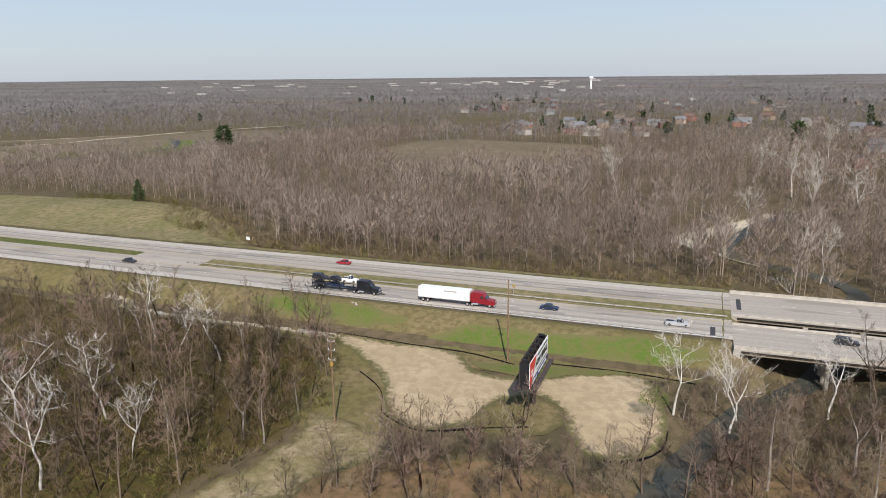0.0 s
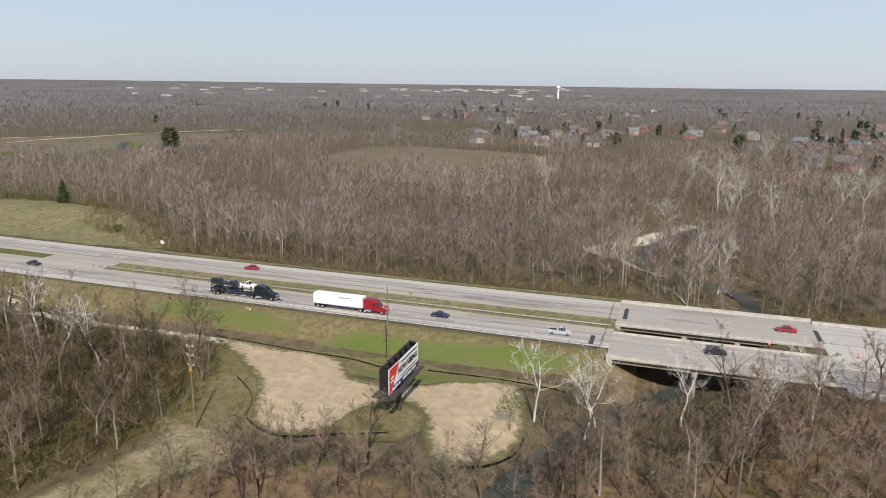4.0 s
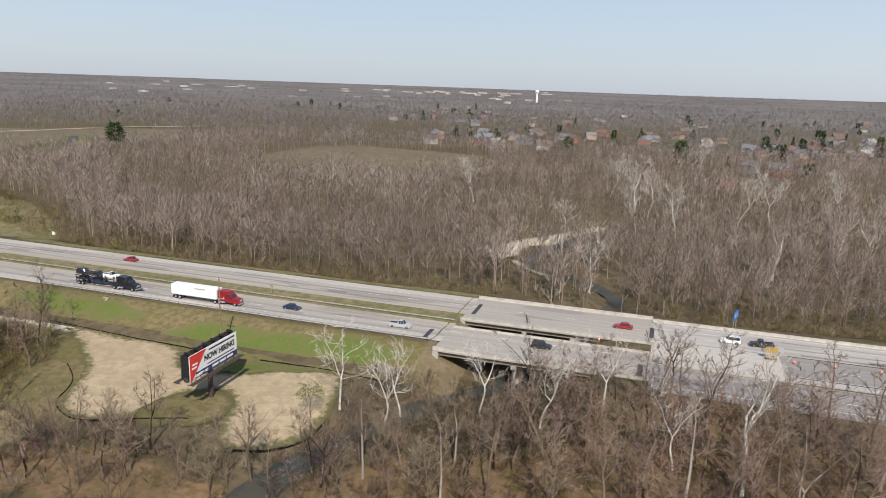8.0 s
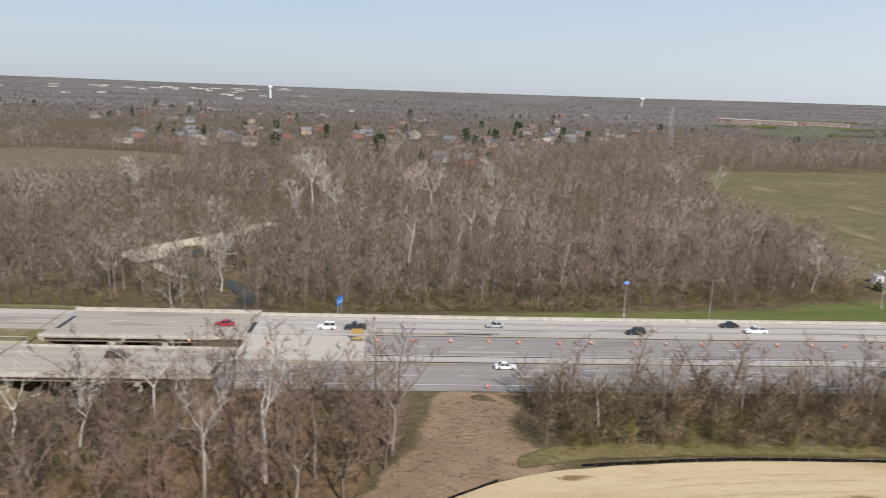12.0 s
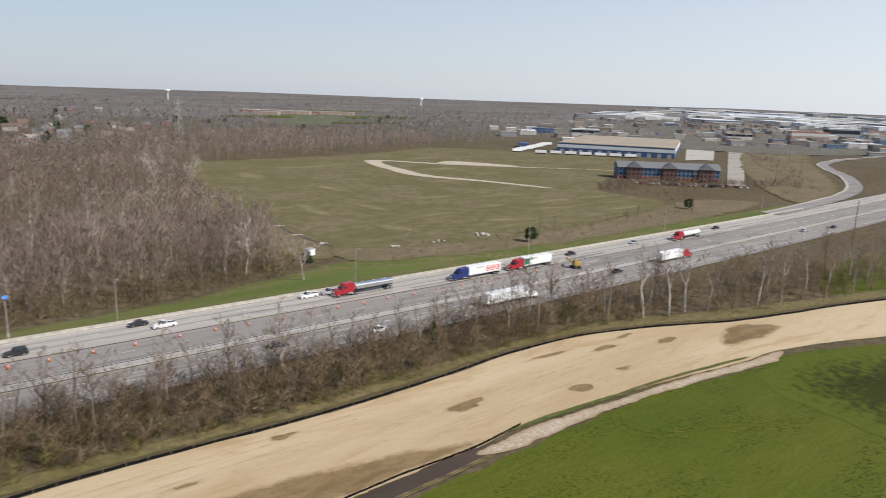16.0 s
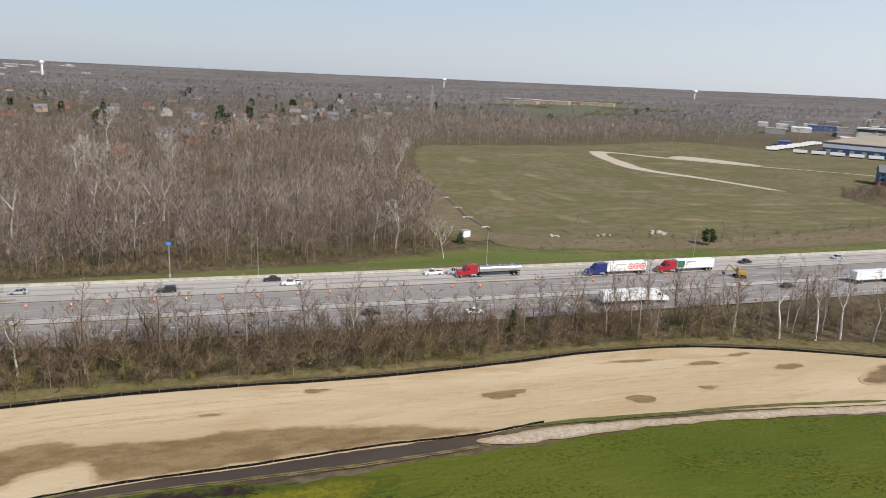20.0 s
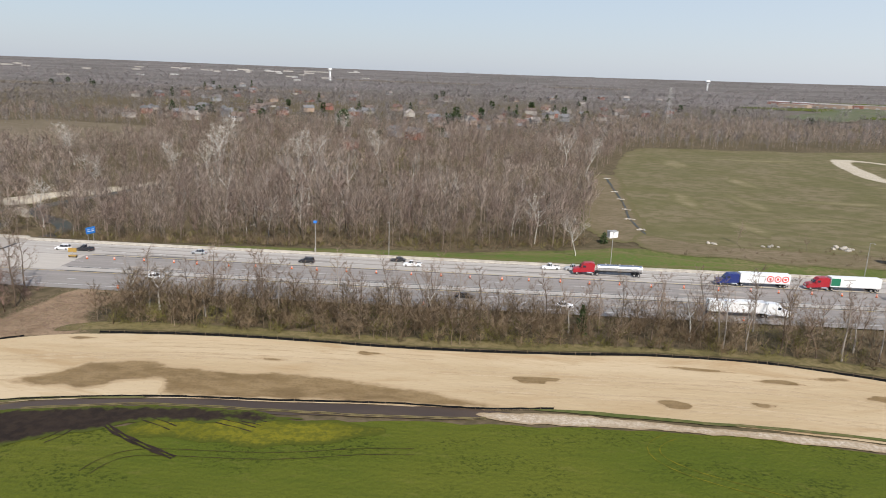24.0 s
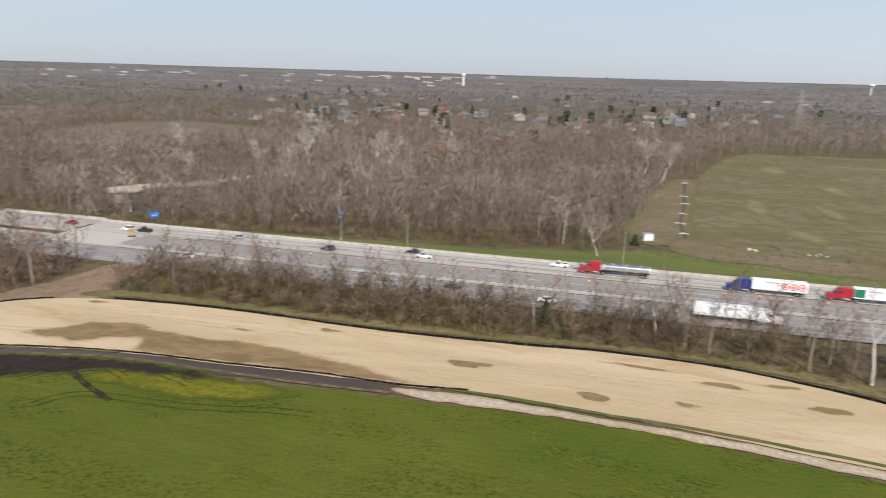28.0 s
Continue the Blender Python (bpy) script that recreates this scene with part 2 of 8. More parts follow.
M["mud"] = ground_mat("wet_mud", ((0.235, 0.158, 0.074), (0.185, 0.124, 0.058), (0.30, 0.210, 0.108)), (0.07, 0.3), rough=0.55, bump=0.15, rim=(0.46, 0.338, 0.20), stretch=(0.5, 1.2, 1))
M["darkmud"] = ground_mat("dark_wet_soil", ((0.030, 0.021, 0.016), (0.024, 0.017, 0.013), (0.044, 0.031, 0.021)), (0.1, 0.6), rough=0.75, bump=0.2, rim=(0.070, 0.082, 0.014))


def road_mat(name, a, b, streak):
    n = Nodes(name, 0.85, spec=0.25)
    along = n.ramp(n.noise(0.5, 3, (0.02, 1.0, 1.0), 0.5), 0.35, 0.65)
    patch = n.ramp(n.noise(0.12, 2, (0.25, 1.4, 1.0), 0.4), 0.58, 0.64)
    grain = n.noise(2.5, 4)
    c = n.mix(along, a, b)
    c = n.mix(n.scaled(patch, 0.6), c, streak)
    c = n.mix(n.scaled(n.ramp(grain, 0.4, 0.7), 0.35), c, streak)
    return n.done(c)


M["concrete_road"] = road_mat("worn_concrete_road", (0.42, 0.375, 0.325), (0.36, 0.32, 0.275), (0.245, 0.22, 0.192))
M["new_concrete"] = road_mat("pale_concrete_road", (0.47, 0.43, 0.385), (0.41, 0.375, 0.335), (0.32, 0.292, 0.26))
M["asphalt"] = road_mat("grey_asphalt_road", (0.32, 0.290, 0.265), (0.26, 0.236, 0.216), (0.19, 0.174, 0.162))
M["shoulder"] = road_mat("pale_shoulder", (0.50, 0.455, 0.40), (0.45, 0.41, 0.36), (0.36, 0.33, 0.28))
M["white_line"] = plain("white_road_paint", (0.72, 0.71, 0.68), 0.7, vary=0.15)
M["yellow_line"] = plain("yellow_road_paint", (0.62, 0.45, 0.10), 0.7, vary=0.15)
M["tar"] = plain("dark_tar_patch", (0.055, 0.055, 0.06), 0.8)
M["concrete"] = plain("weathered_concrete", (0.46, 0.42, 0.36), 0.85, vary=0.14, scale=0.7)
M["girder"] = plain("brown_painted_steel_girder", (0.27, 0.225, 0.17), 0.7, vary=0.2)
M["galv"] = plain("galvanised_steel", (0.52, 0.50, 0.47), 0.5, 0.5)
M["silt"] = plain("black_silt_fabric", (0.010, 0.010, 0.010), 1.0, spec=0.05)
M["post"] = plain("weathered_wood_post", (0.24, 0.17, 0.11), 0.9)
M["pole_wood"] = plain("brown_utility_pole_wood", (0.25, 0.16, 0.095), 0.85, vary=0.2, scale=1.0)
M["white"] = plain("white_paint", (0.80, 0.80, 0.79), 0.45, vary=0.03)
M["black"] = plain("black_paint", (0.02, 0.02, 0.022), 0.5)
M["rubber"] = plain("black_rubber", (0.02, 0.02, 0.02), 0.85)
M["glass"] = plain("dark_tinted_glass", (0.03, 0.035, 0.045), 0.08, vary=0.0, spec=0.6)
M["chrome"] = plain("polished_aluminium", (0.75, 0.75, 0.76), 0.2, 0.9, vary=0.02)
M["orange"] = plain("orange_plastic", (0.85, 0.16, 0.03), 0.5, vary=0.04)
M["yellow"] = plain("yellow_machine_paint", (0.42, 0.27, 0.07), 0.45, vary=0.08)
M["red"] = plain("red_paint", (0.34, 0.022, 0.026), 0.3, vary=0.05)
M["blue_sign"] = plain("blue_sign_sheet", (0.02, 0.16, 0.50), 0.45, vary=0.04)
nw = Nodes("brown_green_water", 0.5, spec=0.1)
M["water"] = nw.done(nw.mix(nw.ramp(nw.noise(0.08, 3), 0.4, 0.6), (0.055, 0.062, 0.055), (0.085, 0.075, 0.055)))
nw = Nodes("shallow_muddy_water", 0.32, spec=0.22)
M["puddle"] = nw.done(nw.mix(nw.ramp(nw.noise(0.10, 4, (0.4, 1, 1)), 0.35, 0.65), (0.095, 0.064, 0.042), (0.062, 0.043, 0.030)))
M["bark"] = bark_mat("grey_brown_bark", (0.175, 0.130, 0.095), (0.310, 0.236, 0.178))
M["west_bark"] = bark_mat("dark_brown_bark", (0.145, 0.107, 0.070), (0.270, 0.206, 0.144))
M["wood_bark"] = bark_mat("soft_brown_bark", (0.335, 0.262, 0.212), (0.565, 0.462, 0.386))
M["river_bark"] = bark_mat("brown_river_bark", (0.225, 0.164, 0.122), (0.375, 0.286, 0.222))
M["wood_red"] = bark_mat("reddish_wood_twigs", (0.295, 0.216, 0.178), (0.450, 0.344, 0.286))
M["bark_red"] = bark_mat("reddish_twigs", (0.262, 0.170, 0.138), (0.380, 0.262, 0.212))
M["bark_tan"] = bark_mat("tan_twigs", (0.270, 0.212, 0.140), (0.400, 0.325, 0.225))
M["bark_grey"] = bark_mat("pale_grey_bark", (0.28, 0.245, 0.21), (0.38, 0.34, 0.30), fine=0)
M["syc"] = bark_mat("white_sycamore_bark", (0.54, 0.505, 0.45), (0.64, 0.605, 0.55), (0.31, 0.27, 0.22))
M["shrub"] = bark_mat("shrub_twigs", (0.185, 0.132, 0.080), (0.325, 0.240, 0.152))
M["shrub_green"] = bark_mat("budding_green_twigs", (0.175, 0.162, 0.048), (0.270, 0.240, 0.078))
M["needle"] = bark_mat("dark_evergreen_needles", (0.052, 0.076, 0.032), (0.080, 0.106, 0.046))
M["bud"] = bark_mat("yellow_green_spring_leaves", (0.22, 0.20, 0.075), (0.30, 0.26, 0.10))


# ---------------------------------------------------------------- mesh helpers
def link_bm(name, bm, material, parent=None, label="", smooth=False):
    me = bpy.data.meshes.new(name)
    bm.normal_update()
    bm.to_mesh(me)
    bm.free()
    for m in material if isinstance(material, (list, tuple)) else (material,):
        me.materials.append(m)
    if smooth:
        me.shade_smooth()
    ob = new(name, me)
    if parent:
        ob.parent = parent
    if label:
        ob["label"] = label
    return ob


def part(name, bm, material, parent, label=""):
    return link_bm(name, bm, material, parent, label)


def thing(name, label, category, at=(0, 0, 0), turn=0.0, group="", kind=""):
    e = new(name)
    e.matrix_world = pose(*at, 0, 0, turn)
    return tagged(e, label, category, group, kind)


def box(size, at=(0, 0, 0), bevel=0.0, bm=None, turn=None):
    """A box with its middle at at; bevelled edges where asked."""
    b = bmesh.new()
    r = bmesh.ops.create_cube(b, size=1.0)
    bmesh.ops.scale(b, vec=size, verts=b.verts)
    if bevel:
        bmesh.ops.bevel(b, geom=b.edges[:], offset=bevel, segments=1, affect="EDGES")
    if turn:
        bmesh.ops.rotate(b, cent=(0, 0, 0), matrix=Euler([radians(a) for a in turn]).to_matrix(), verts=b.verts)
    bmesh.ops.translate(b, vec=at, verts=b.verts)
    return b if bm is None else merge(bm, b)


def merge(bm, other):
    me = bpy.data.meshes.new("tmp")
    other.to_mesh(me)
    other.free()
    bm.from_mesh(me)
    bpy.data.meshes.remove(me)
    return bm


def rod(p0, p1, r0, r1=None, sides=8, bm=None, caps=True):
    b = bm or bmesh.new()
    p0, p1 = Vector(p0), Vector(p1)
    d = p1 - p0
    m = Matrix.Translation((p0 + p1) / 2) @ d.to_track_quat("Z", "Y").to_matrix().to_4x4()
    bmesh.ops.create_cone(b, cap_ends=caps, segments=sides, radius1=r0, radius2=r0 if r1 is None else r1, depth=d.length, matrix=m)
    return b


def prism(profile, y0, y1, bm=None):
    """A side outline in x and z, drawn from y0 to y1."""
    b = bm or bmesh.new()
    a = [b.verts.new((x, y0, z)) for x, z in profile]
    c = [b.verts.new((x, y1, z)) for x, z in profile]
    b.faces.new(a[::-1])
    b.faces.new(c)
    n = len(a)
    for i in range(n):
        b.faces.new((a[i], a[(i + 1) % n], c[(i + 1) % n], c[i]))
    bmesh.ops.recalc_face_normals(b, faces=b.faces)
    return b


def mesh_np(name, verts, faces, material, tint=None, parent=None, normals=None):
    """A mesh object from arrays of corners and triangles; normals: the roundness of the crown that its twigs make up."""
    me = bpy.data.meshes.new(name)
    me.vertices.add(len(verts))
    me.vertices.foreach_set("co", np.ascontiguousarray(verts, dtype=np.float32).ravel())
    nf = len(faces)
    me.loops.add(nf * 3)
    me.loops.foreach_set("vertex_index", np.ascontiguousarray(faces, dtype=np.int32).ravel())
    me.polygons.add(nf)
    me.polygons.foreach_set("loop_start", np.arange(0, nf * 3, 3, dtype=np.int32))
    me.polygons.foreach_set("loop_total", np.full(nf, 3, dtype=np.int32))
    me.update()
    me.materials.append(material)
    if tint is not None:
        a = me.attributes.new("tint", "FLOAT", "POINT")
        a.data.foreach_set("value", np.ascontiguousarray(tint, dtype=np.float32))
    if normals is not None:
        me.attributes.new("custom_normal", "FLOAT_VECTOR", "POINT").data.foreach_set("vector", np.ascontiguousarray(normals, dtype=np.float32).ravel())
    ob = new(name, me)
    if parent:
        ob.parent = parent
    return ob


# ---------------------------------------------------------------- the lie of the land
def sm(a, b, x):
    t = np.clip((np.asarray(x, float) - a) / (b - a), 0, 1)
    return t * t * (3 - 2 * t)


def bend(x):
    """How far the highway swings north of its straight line."""
    return 5e-5 * (np.asarray(x, float) - 50.0) ** 2


RIVER = np.array([(-6, 20), (-4, 60), (-3, 100), (2, 118), (14, 142), (28, 165), (35, 185), (42, 210), (45, 228), (38, 242), (24, 252), (13, 262), (9, 276), (14, 296), (24, 326), (38, 352)], float)


def river_way(x, y):
    """How far each place lies from the middle of the river."""
    x, y = np.asarray(x, float), np.asarray(y, float)
    best = np.full(np.broadcast(x, y).shape, 1e9)
    for (xa, ya), (xb, yb) in zip(RIVER[:-1], RIVER[1:]):
        dx, dy = xb - xa, yb - ya
        t = np.clip(((x - xa) * dx + (y - ya) * dy) / (dx * dx + dy * dy), 0, 1)
        best = np.minimum(best, np.hypot(x - xa - t * dx, y - ya - t * dy))
    return best


def height(x, y):
    x, y = np.asarray(x, float), np.asarray(y, float)
    yy = y - bend(np.clip(x, -500, 800))
    east = sm(30, 46, x)
    lo_s, hi_s = 144 - 9 * east, 158 - 9.5 * east
    ts = np.clip((yy - lo_s) / (hi_s - lo_s), 0, 1)
    south = (1 - ts * ts * (3 - 2 * ts)) * (1 - sm(62, 104, x)) * sm(-420, -300, x)
    north = sm(198.5, 214, yy) * (1 - sm(480, 620, yy))
    z = -4.6 * south
    z = z - north * (1.2 + 3.0 * sm(-185, -130, x) * (1 - sm(70, 150, x))) * sm(-260, -180, x) * (1 - sm(225, 262, x))
    valley = sm(7, 18, x) * (1 - sm(35, 47, x)) * sm(138, 150, yy) * (1 - sm(205, 222, yy))
    z = z - valley * np.clip(5.8 + z, 0, 9)
    chan = np.exp(-(river_way(x, y) / 6.5) ** 2)
    z = z - 2.6 * chan
    z = z + 3.4 * np.exp(-((x + 240) / 70) ** 2 - ((y - 243) / 22) ** 2)
    ditch = np.exp(-((yy - 146.0) / 3.0) ** 2) * sm(95, 125, x)
    z = z - 0.8 * ditch
    soft = 0.35 * np.sin(x * 0.043 + 1.3) * np.sin(y * 0.037) + 0.2 * np.sin(x * 0.11 + y * 0.07)
    z = z + soft * (1 - sm(70, 90, y) * (1 - sm(198, 215, yy)))
    r = np.hypot(x - 110, y)
    return z + 34.0 * np.clip((r - 1300) / 3500, 0, 1.2) ** 1.6


def axis(lo, hi, step, far):
    out = list(np.arange(lo, hi + step / 2, step))
    s, a, b = step, lo, hi
    while b < far or a > -far:
        s *= 1.16
        b, a = b + s, a - s
        out = [max(a, -far)] + out + [min(b, far)]
    return np.unique(np.round(out, 3))


GX, GY = axis(-330, 660, 5.0, 4900), axis(20, 560, 5.0, 4900)
gx, gy = np.meshgrid(GX, GY, indexing="ij")
tv = np.stack([gx, gy, height(gx, gy)], -1).reshape(-1, 3)
ny = len(GY)
ii, jj = np.meshgrid(np.arange(len(GX) - 1), np.arange(ny - 1), indexing="ij")
q = (ii * ny + jj).ravel()
tf = np.concatenate([np.stack([q, q + ny, q + ny + 1], -1), np.stack([q, q + ny + 1, q + 1], -1)])
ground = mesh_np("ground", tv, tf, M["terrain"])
ground.data.shade_smooth()
tagged(ground, "rolling ground of dry spring grass and leaf litter", "ground", kind="structure")


def spline(pts, step=2.0, closed=True, rough=0.0, seed=1):
    """Evenly spaced points on a smooth line through a few plan points."""
    P = [np.array(p, float) for p in pts]
    n = len(P)
    out = []
    for i in range(n if closed else n - 1):
        p0, p1, p2, p3 = (P[(i + k) % n] if closed else P[min(max(i + k, 0), n - 1)] for k in (-1, 0, 1, 2))
        m = max(2, int(np.linalg.norm(p2 - p1) / step))
        for k in range(m):
            t = k / m
            out.append(0.5 * (2 * p1 + (p2 - p0) * t + (2 * p0 - 5 * p1 + 4 * p2 - p3) * t * t + (3 * p1 - p0 - 3 * p2 + p3) * t ** 3))
    if not closed:
        out.append(P[-1])
    out = np.array(out)
    if rough:
        for i, p in enumerate(out):
            v = noise.noise_vector((p[0] * 0.16, p[1] * 0.16, seed * 7.3)) + 0.5 * noise.noise_vector((p[0] * 0.6, p[1] * 0.6, seed * 3.1))
            out[i] = p + rough * np.array((v.x, v.y))
    return out


def patch(name, outline, material, up, label, category="ground", kind="structure", cell=5.0, fray=3.0):
    """A sheet of ground that follows the land, up metres above it."""
    bm = bmesh.new()
    bm.faces.new([bm.verts.new((x, y, 0)) for x, y in outline])
    bmesh.ops.triangulate(bm, faces=bm.faces[:])
    lo, hi = outline.min(0), outline.max(0)
    for ax in (0, 1):
        k = math.ceil(lo[ax] / cell) * cell
        while k < hi[ax]:
            co, no = [0, 0, 0], [0, 0, 0]
            co[ax], no[ax] = k, 1
            bmesh.ops.bisect_plane(bm, geom=bm.verts[:] + bm.edges[:] + bm.faces[:], plane_co=co, plane_no=no, dist=1e-4)
            k += cell
    if cell < 1:
        bmesh.ops.remove_doubles(bm, verts=bm.verts[:], dist=0.03)
    bmesh.ops.triangulate(bm, faces=bm.faces[:])
    bm.normal_update()
    for f in bm.faces:
        if f.normal.z < 0:
            f.normal_flip()
    ring = bm.verts.layers.float.new("edge")
    px, py = np.array([v.co.x for v in bm.verts]), np.array([v.co.y for v in bm.verts])
    way = np.full(len(px), 1e9)
    for (xa, ya), (xb, yb) in zip(outline, np.roll(outline, -1, axis=0)):
        dx, dy = xb - xa, yb - ya
        t = np.clip(((px - xa) * dx + (py - ya) * dy) / (dx * dx + dy * dy + 1e-12), 0, 1)
        way = np.minimum(way, np.hypot(px - xa - t * dx, py - ya - t * dy))
    for v, w in zip(bm.verts, way):
        v[ring] = min(1.0, w / fray)
    zs = height([v.co.x for v in bm.verts], [v.co.y for v in bm.verts])
    for v, z in zip(bm.verts, zs):
        v.co.z = z + up
    ob = link_bm(name, bm, material, smooth=cell > 1)
    return tagged(ob, label, category, kind=kind)


def ribbon(name, x0, x1, ya, yb, material, up, step=5.0, label="", category="road", parent=None):
    """A strip of paving along the highway between two offsets from its line."""
    xs = np.append(np.arange(x0, x1, step), x1)
    c = bend(xs)
    fa = ya(xs) if callable(ya) else np.full(len(xs), float(ya))
    fb = yb(xs) if callable(yb) else np.full(len(xs), float(yb))
    v = np.concatenate([np.stack([xs, c + fa, np.full(len(xs), up)], -1), np.stack([xs, c + fb, np.full(len(xs), up)], -1)])
    n = len(xs)
    k = np.arange(n - 1)
    f = np.concatenate([np.stack([k, k + 1, k + n + 1], -1), np.stack([k, k + n + 1, k + n], -1)])
    ob = mesh_np(name, v, f, material, parent=parent)
    ob.data.attributes.new("edge", "FLOAT", "POINT").data.foreach_set("value", np.ones(len(v), dtype=np.float32))
    return tagged(ob, label, category, kind="structure") if label else ob


# ---------------------------------------------------------------- ground sheets
def S(*pts, rough=0.8, seed=1, step=2.0):
    return spline(pts, step, True, rough, seed)


def blob(cx, cy, w, d, seed, ragged=0.42):
    """A ragged patch outline."""
    rng = np.random.default_rng(seed)
    a = np.linspace(0, 2 * np.pi, 41)[:-1]
    r = np.ones(40)
    for f in (2, 3, 5, 7):
        r += ragged * rng.uniform(-1, 1) / f ** 0.7 * np.sin(f * a + rng.uniform(0, 6.28))
    r = np.maximum(r, 0.45)
    return np.stack([cx + w * r * np.cos(a), cy + d * r * np.sin(a)], -1)


M["school_lawn"] = ground_mat("mown_school_lawn", ((0.125, 0.140, 0.075), (0.16, 0.155, 0.10), (0.10, 0.115, 0.06)), (0.01, 0.1))
M["town_ground"] = ground_mat("streets_and_yards", ((0.15, 0.135, 0.110), (0.115, 0.110, 0.072), (0.21, 0.195, 0.175)), (0.02, 0.12))
patch("verge_south", np.array([(-230, 145), (-180, 144), (-100, 142), (-70, 140), (-44, 136), (-8, 142), (9, 146), (9, 158.6), (-60, 159.6), (-140, 161), (-230, 163)]), M["straw"], 0.09,
      "sloping roadside grass bank, green and straw coloured", "grass", cell=2.5)
for k, pts in enumerate((((-60, 147), (-40, 145), (-22, 147), (-4, 149), (4, 152), (-8, 156), (-30, 154), (-50, 154)), ((-110, 152), (-80, 150), (-66, 153), (-84, 157), (-112, 157)), ((-30, 136.5), (-22, 141), (-8, 143.4), (-20, 144.4), (-36, 141), (-46, 139.5), (-40, 136)), ((-25, 112), (-21, 119), (-24, 126), (-30, 127), (-36, 121), (-37, 113), (-32, 109)))):
    patch("green_bank", S(*pts, rough=1.5, seed=130 + k), M["lush"] if k < 3 else M["straw"], 0.19, "patch of fresh green grass by the sandy lot", "grass", cell=2.5, fray=4.0)
patch("west_floor", S((-230, 50), (-110, 46), (-80, 64), (-69, 86), (-67, 108), (-72, 126), (-86, 139), (-130, 142), (-230, 142), rough=2.5, seed=142, step=5), M["moss"], 0.05, "dark mossy leaf litter under the west wood", "ground", cell=8, fray=5.0)
patch("lot_grass", S((-96, 144), (-74, 142), (-56, 126), (-44, 108), (-49, 99), (-62, 97), (-71, 108), (-75, 122), (-84, 134), rough=1.2, seed=143), M["straw"], 0.08, "straw-coloured grass round the sandy lot", "grass", cell=2.5, fray=3.0)
patch("russet_floor", S((-66, 76), (-30, 84), (10, 94), (60, 102), (84, 110), (90, 126), (80, 146), (58, 147), (40, 128), (10, 112), (-8, 100), (-40, 100), rough=3, seed=140, step=4), M["russet"], 0.06, "russet leaf litter on the wood's floor", "ground")
patch("belt_grass", S((112, 121), (124, 123.6), (156, 125.4), (193, 124.6), (224, 126.6), (243, 128.6), (266, 128), (289, 122.6), (314, 113), (336, 107.6), (364, 102), (410, 90), (412, 96), (366, 108), (320, 119), (290, 128), (266, 132.5), (224, 131), (180, 129), (140, 130), (116, 127), rough=0.6, seed=141), M["straw"], 0.12, "strip of dry grass behind the silt fence", "grass", cell=2.5, fray=0.8)
for k, (cx, cy, w, d) in enumerate(((372, 262, 16, 7), (420, 280, 22, 6), (395, 300, 14, 5), (330, 330, 6, 22), (350, 400, 8, 20), (460, 262, 20, 6), (430, 330, 22, 6), (480, 300, 18, 5), (540, 560, 30, 7), (310, 270, 8, 14), (365, 250, 26, 4), (405, 262, 20, 4), (440, 300, 26, 5), (345, 290, 18, 5), (380, 340, 26, 6), (450, 400, 26, 8), (330, 480, 8, 26), (400, 520, 34, 9), (490, 470, 22, 8), (300, 330, 6, 22))):
    patch("dry_patch", blob(cx, cy, w, d, 150 + k), M["drygrass"], 0.16, "bleached patch in the meadow grass", "grass", cell=2.5, fray=10.0)
patch("verge_north", S((-160, 200), (-60, 197.6), (8, 196.6), (12, 201), (-20, 206), (-80, 207), (-150, 210), rough=1.2, seed=2), M["hillgrass"], 0.05, "dry grass verge beside the highway", "grass")
patch("verge_green", S((110, 196), (200, 197), (300, 198.6), (450, 204), (560, 209), (560, 222), (450, 216), (340, 213), (290, 219), (250, 226), (222, 220), (190, 211), (150, 204), (112, 200), rough=1.3, seed=3), M["bright_verge"], 0.06,
      "green mown grass verge behind the concrete barrier", "grass")
patch("verge_green", S((150, 198), (200, 199), (262, 202), (290, 206), (268, 213), (246, 222), (226, 218), (196, 209), (160, 203), rough=1.6, seed=173), M["lush"], 0.11, "bright fresh grass below the wood", "grass", cell=3, fray=5.0)
patch("meadow", S((264, 246), (268, 300), (278, 409), (322, 570), (400, 590), (471, 601), (537, 623), (640, 661), (752, 500), (640, 405), (512, 322), (500, 262), (400, 236), (341, 230), (290, 232), rough=2.5, seed=4, step=5.0),
      M["meadow"], 0.10, "wide open meadow of olive spring grass", "field", cell=9)
patch("weed_strip", S((262, 222), (300, 213), (335, 209.5), (420, 213.5), (500, 221), (560, 236), (520, 262), (430, 240), (340, 232), (290, 236), (262, 248), rough=2.5, seed=5), M["weeds"], 0.14,
      "strip of brown dead weeds along the meadow edge", "grass", cell=3, fray=6.0)
patch("grass_hill", S((-420, 206), (-300, 204), (-210, 201.5), (-165, 201), (-158, 214), (-190, 240), (-225, 258), (-255, 262), (-300, 262), (-420, 250), rough=2.0, seed=6), M["hillgrass"], 0.06,
      "dry grassy hill beside the highway", "hill")
patch("crop_field", S((74, -80), (82, 40), (104, 62), (125, 70), (138, 79), (156, 86), (177, 88), (192, 91), (210, 92), (239, 93.5), (256, 93), (284, 89), (300, 89), (329, 79), (380, 56), (460, 10), (640, -80), rough=0.7, seed=7),
      M["crop"], 0.10, "bright green field of young winter wheat", "field", cell=7)
patch("crop_field", S((262, -40), (268, 40), (276, 84), (290, 87), (300, 87.4), (327, 78), (378, 55), (456, 10), (560, -45), (500, -70), rough=2.0, seed=170, step=4), M["dark_crop"], 0.14, "darker green end of the wheat field", "field", cell=7, fray=34.0)
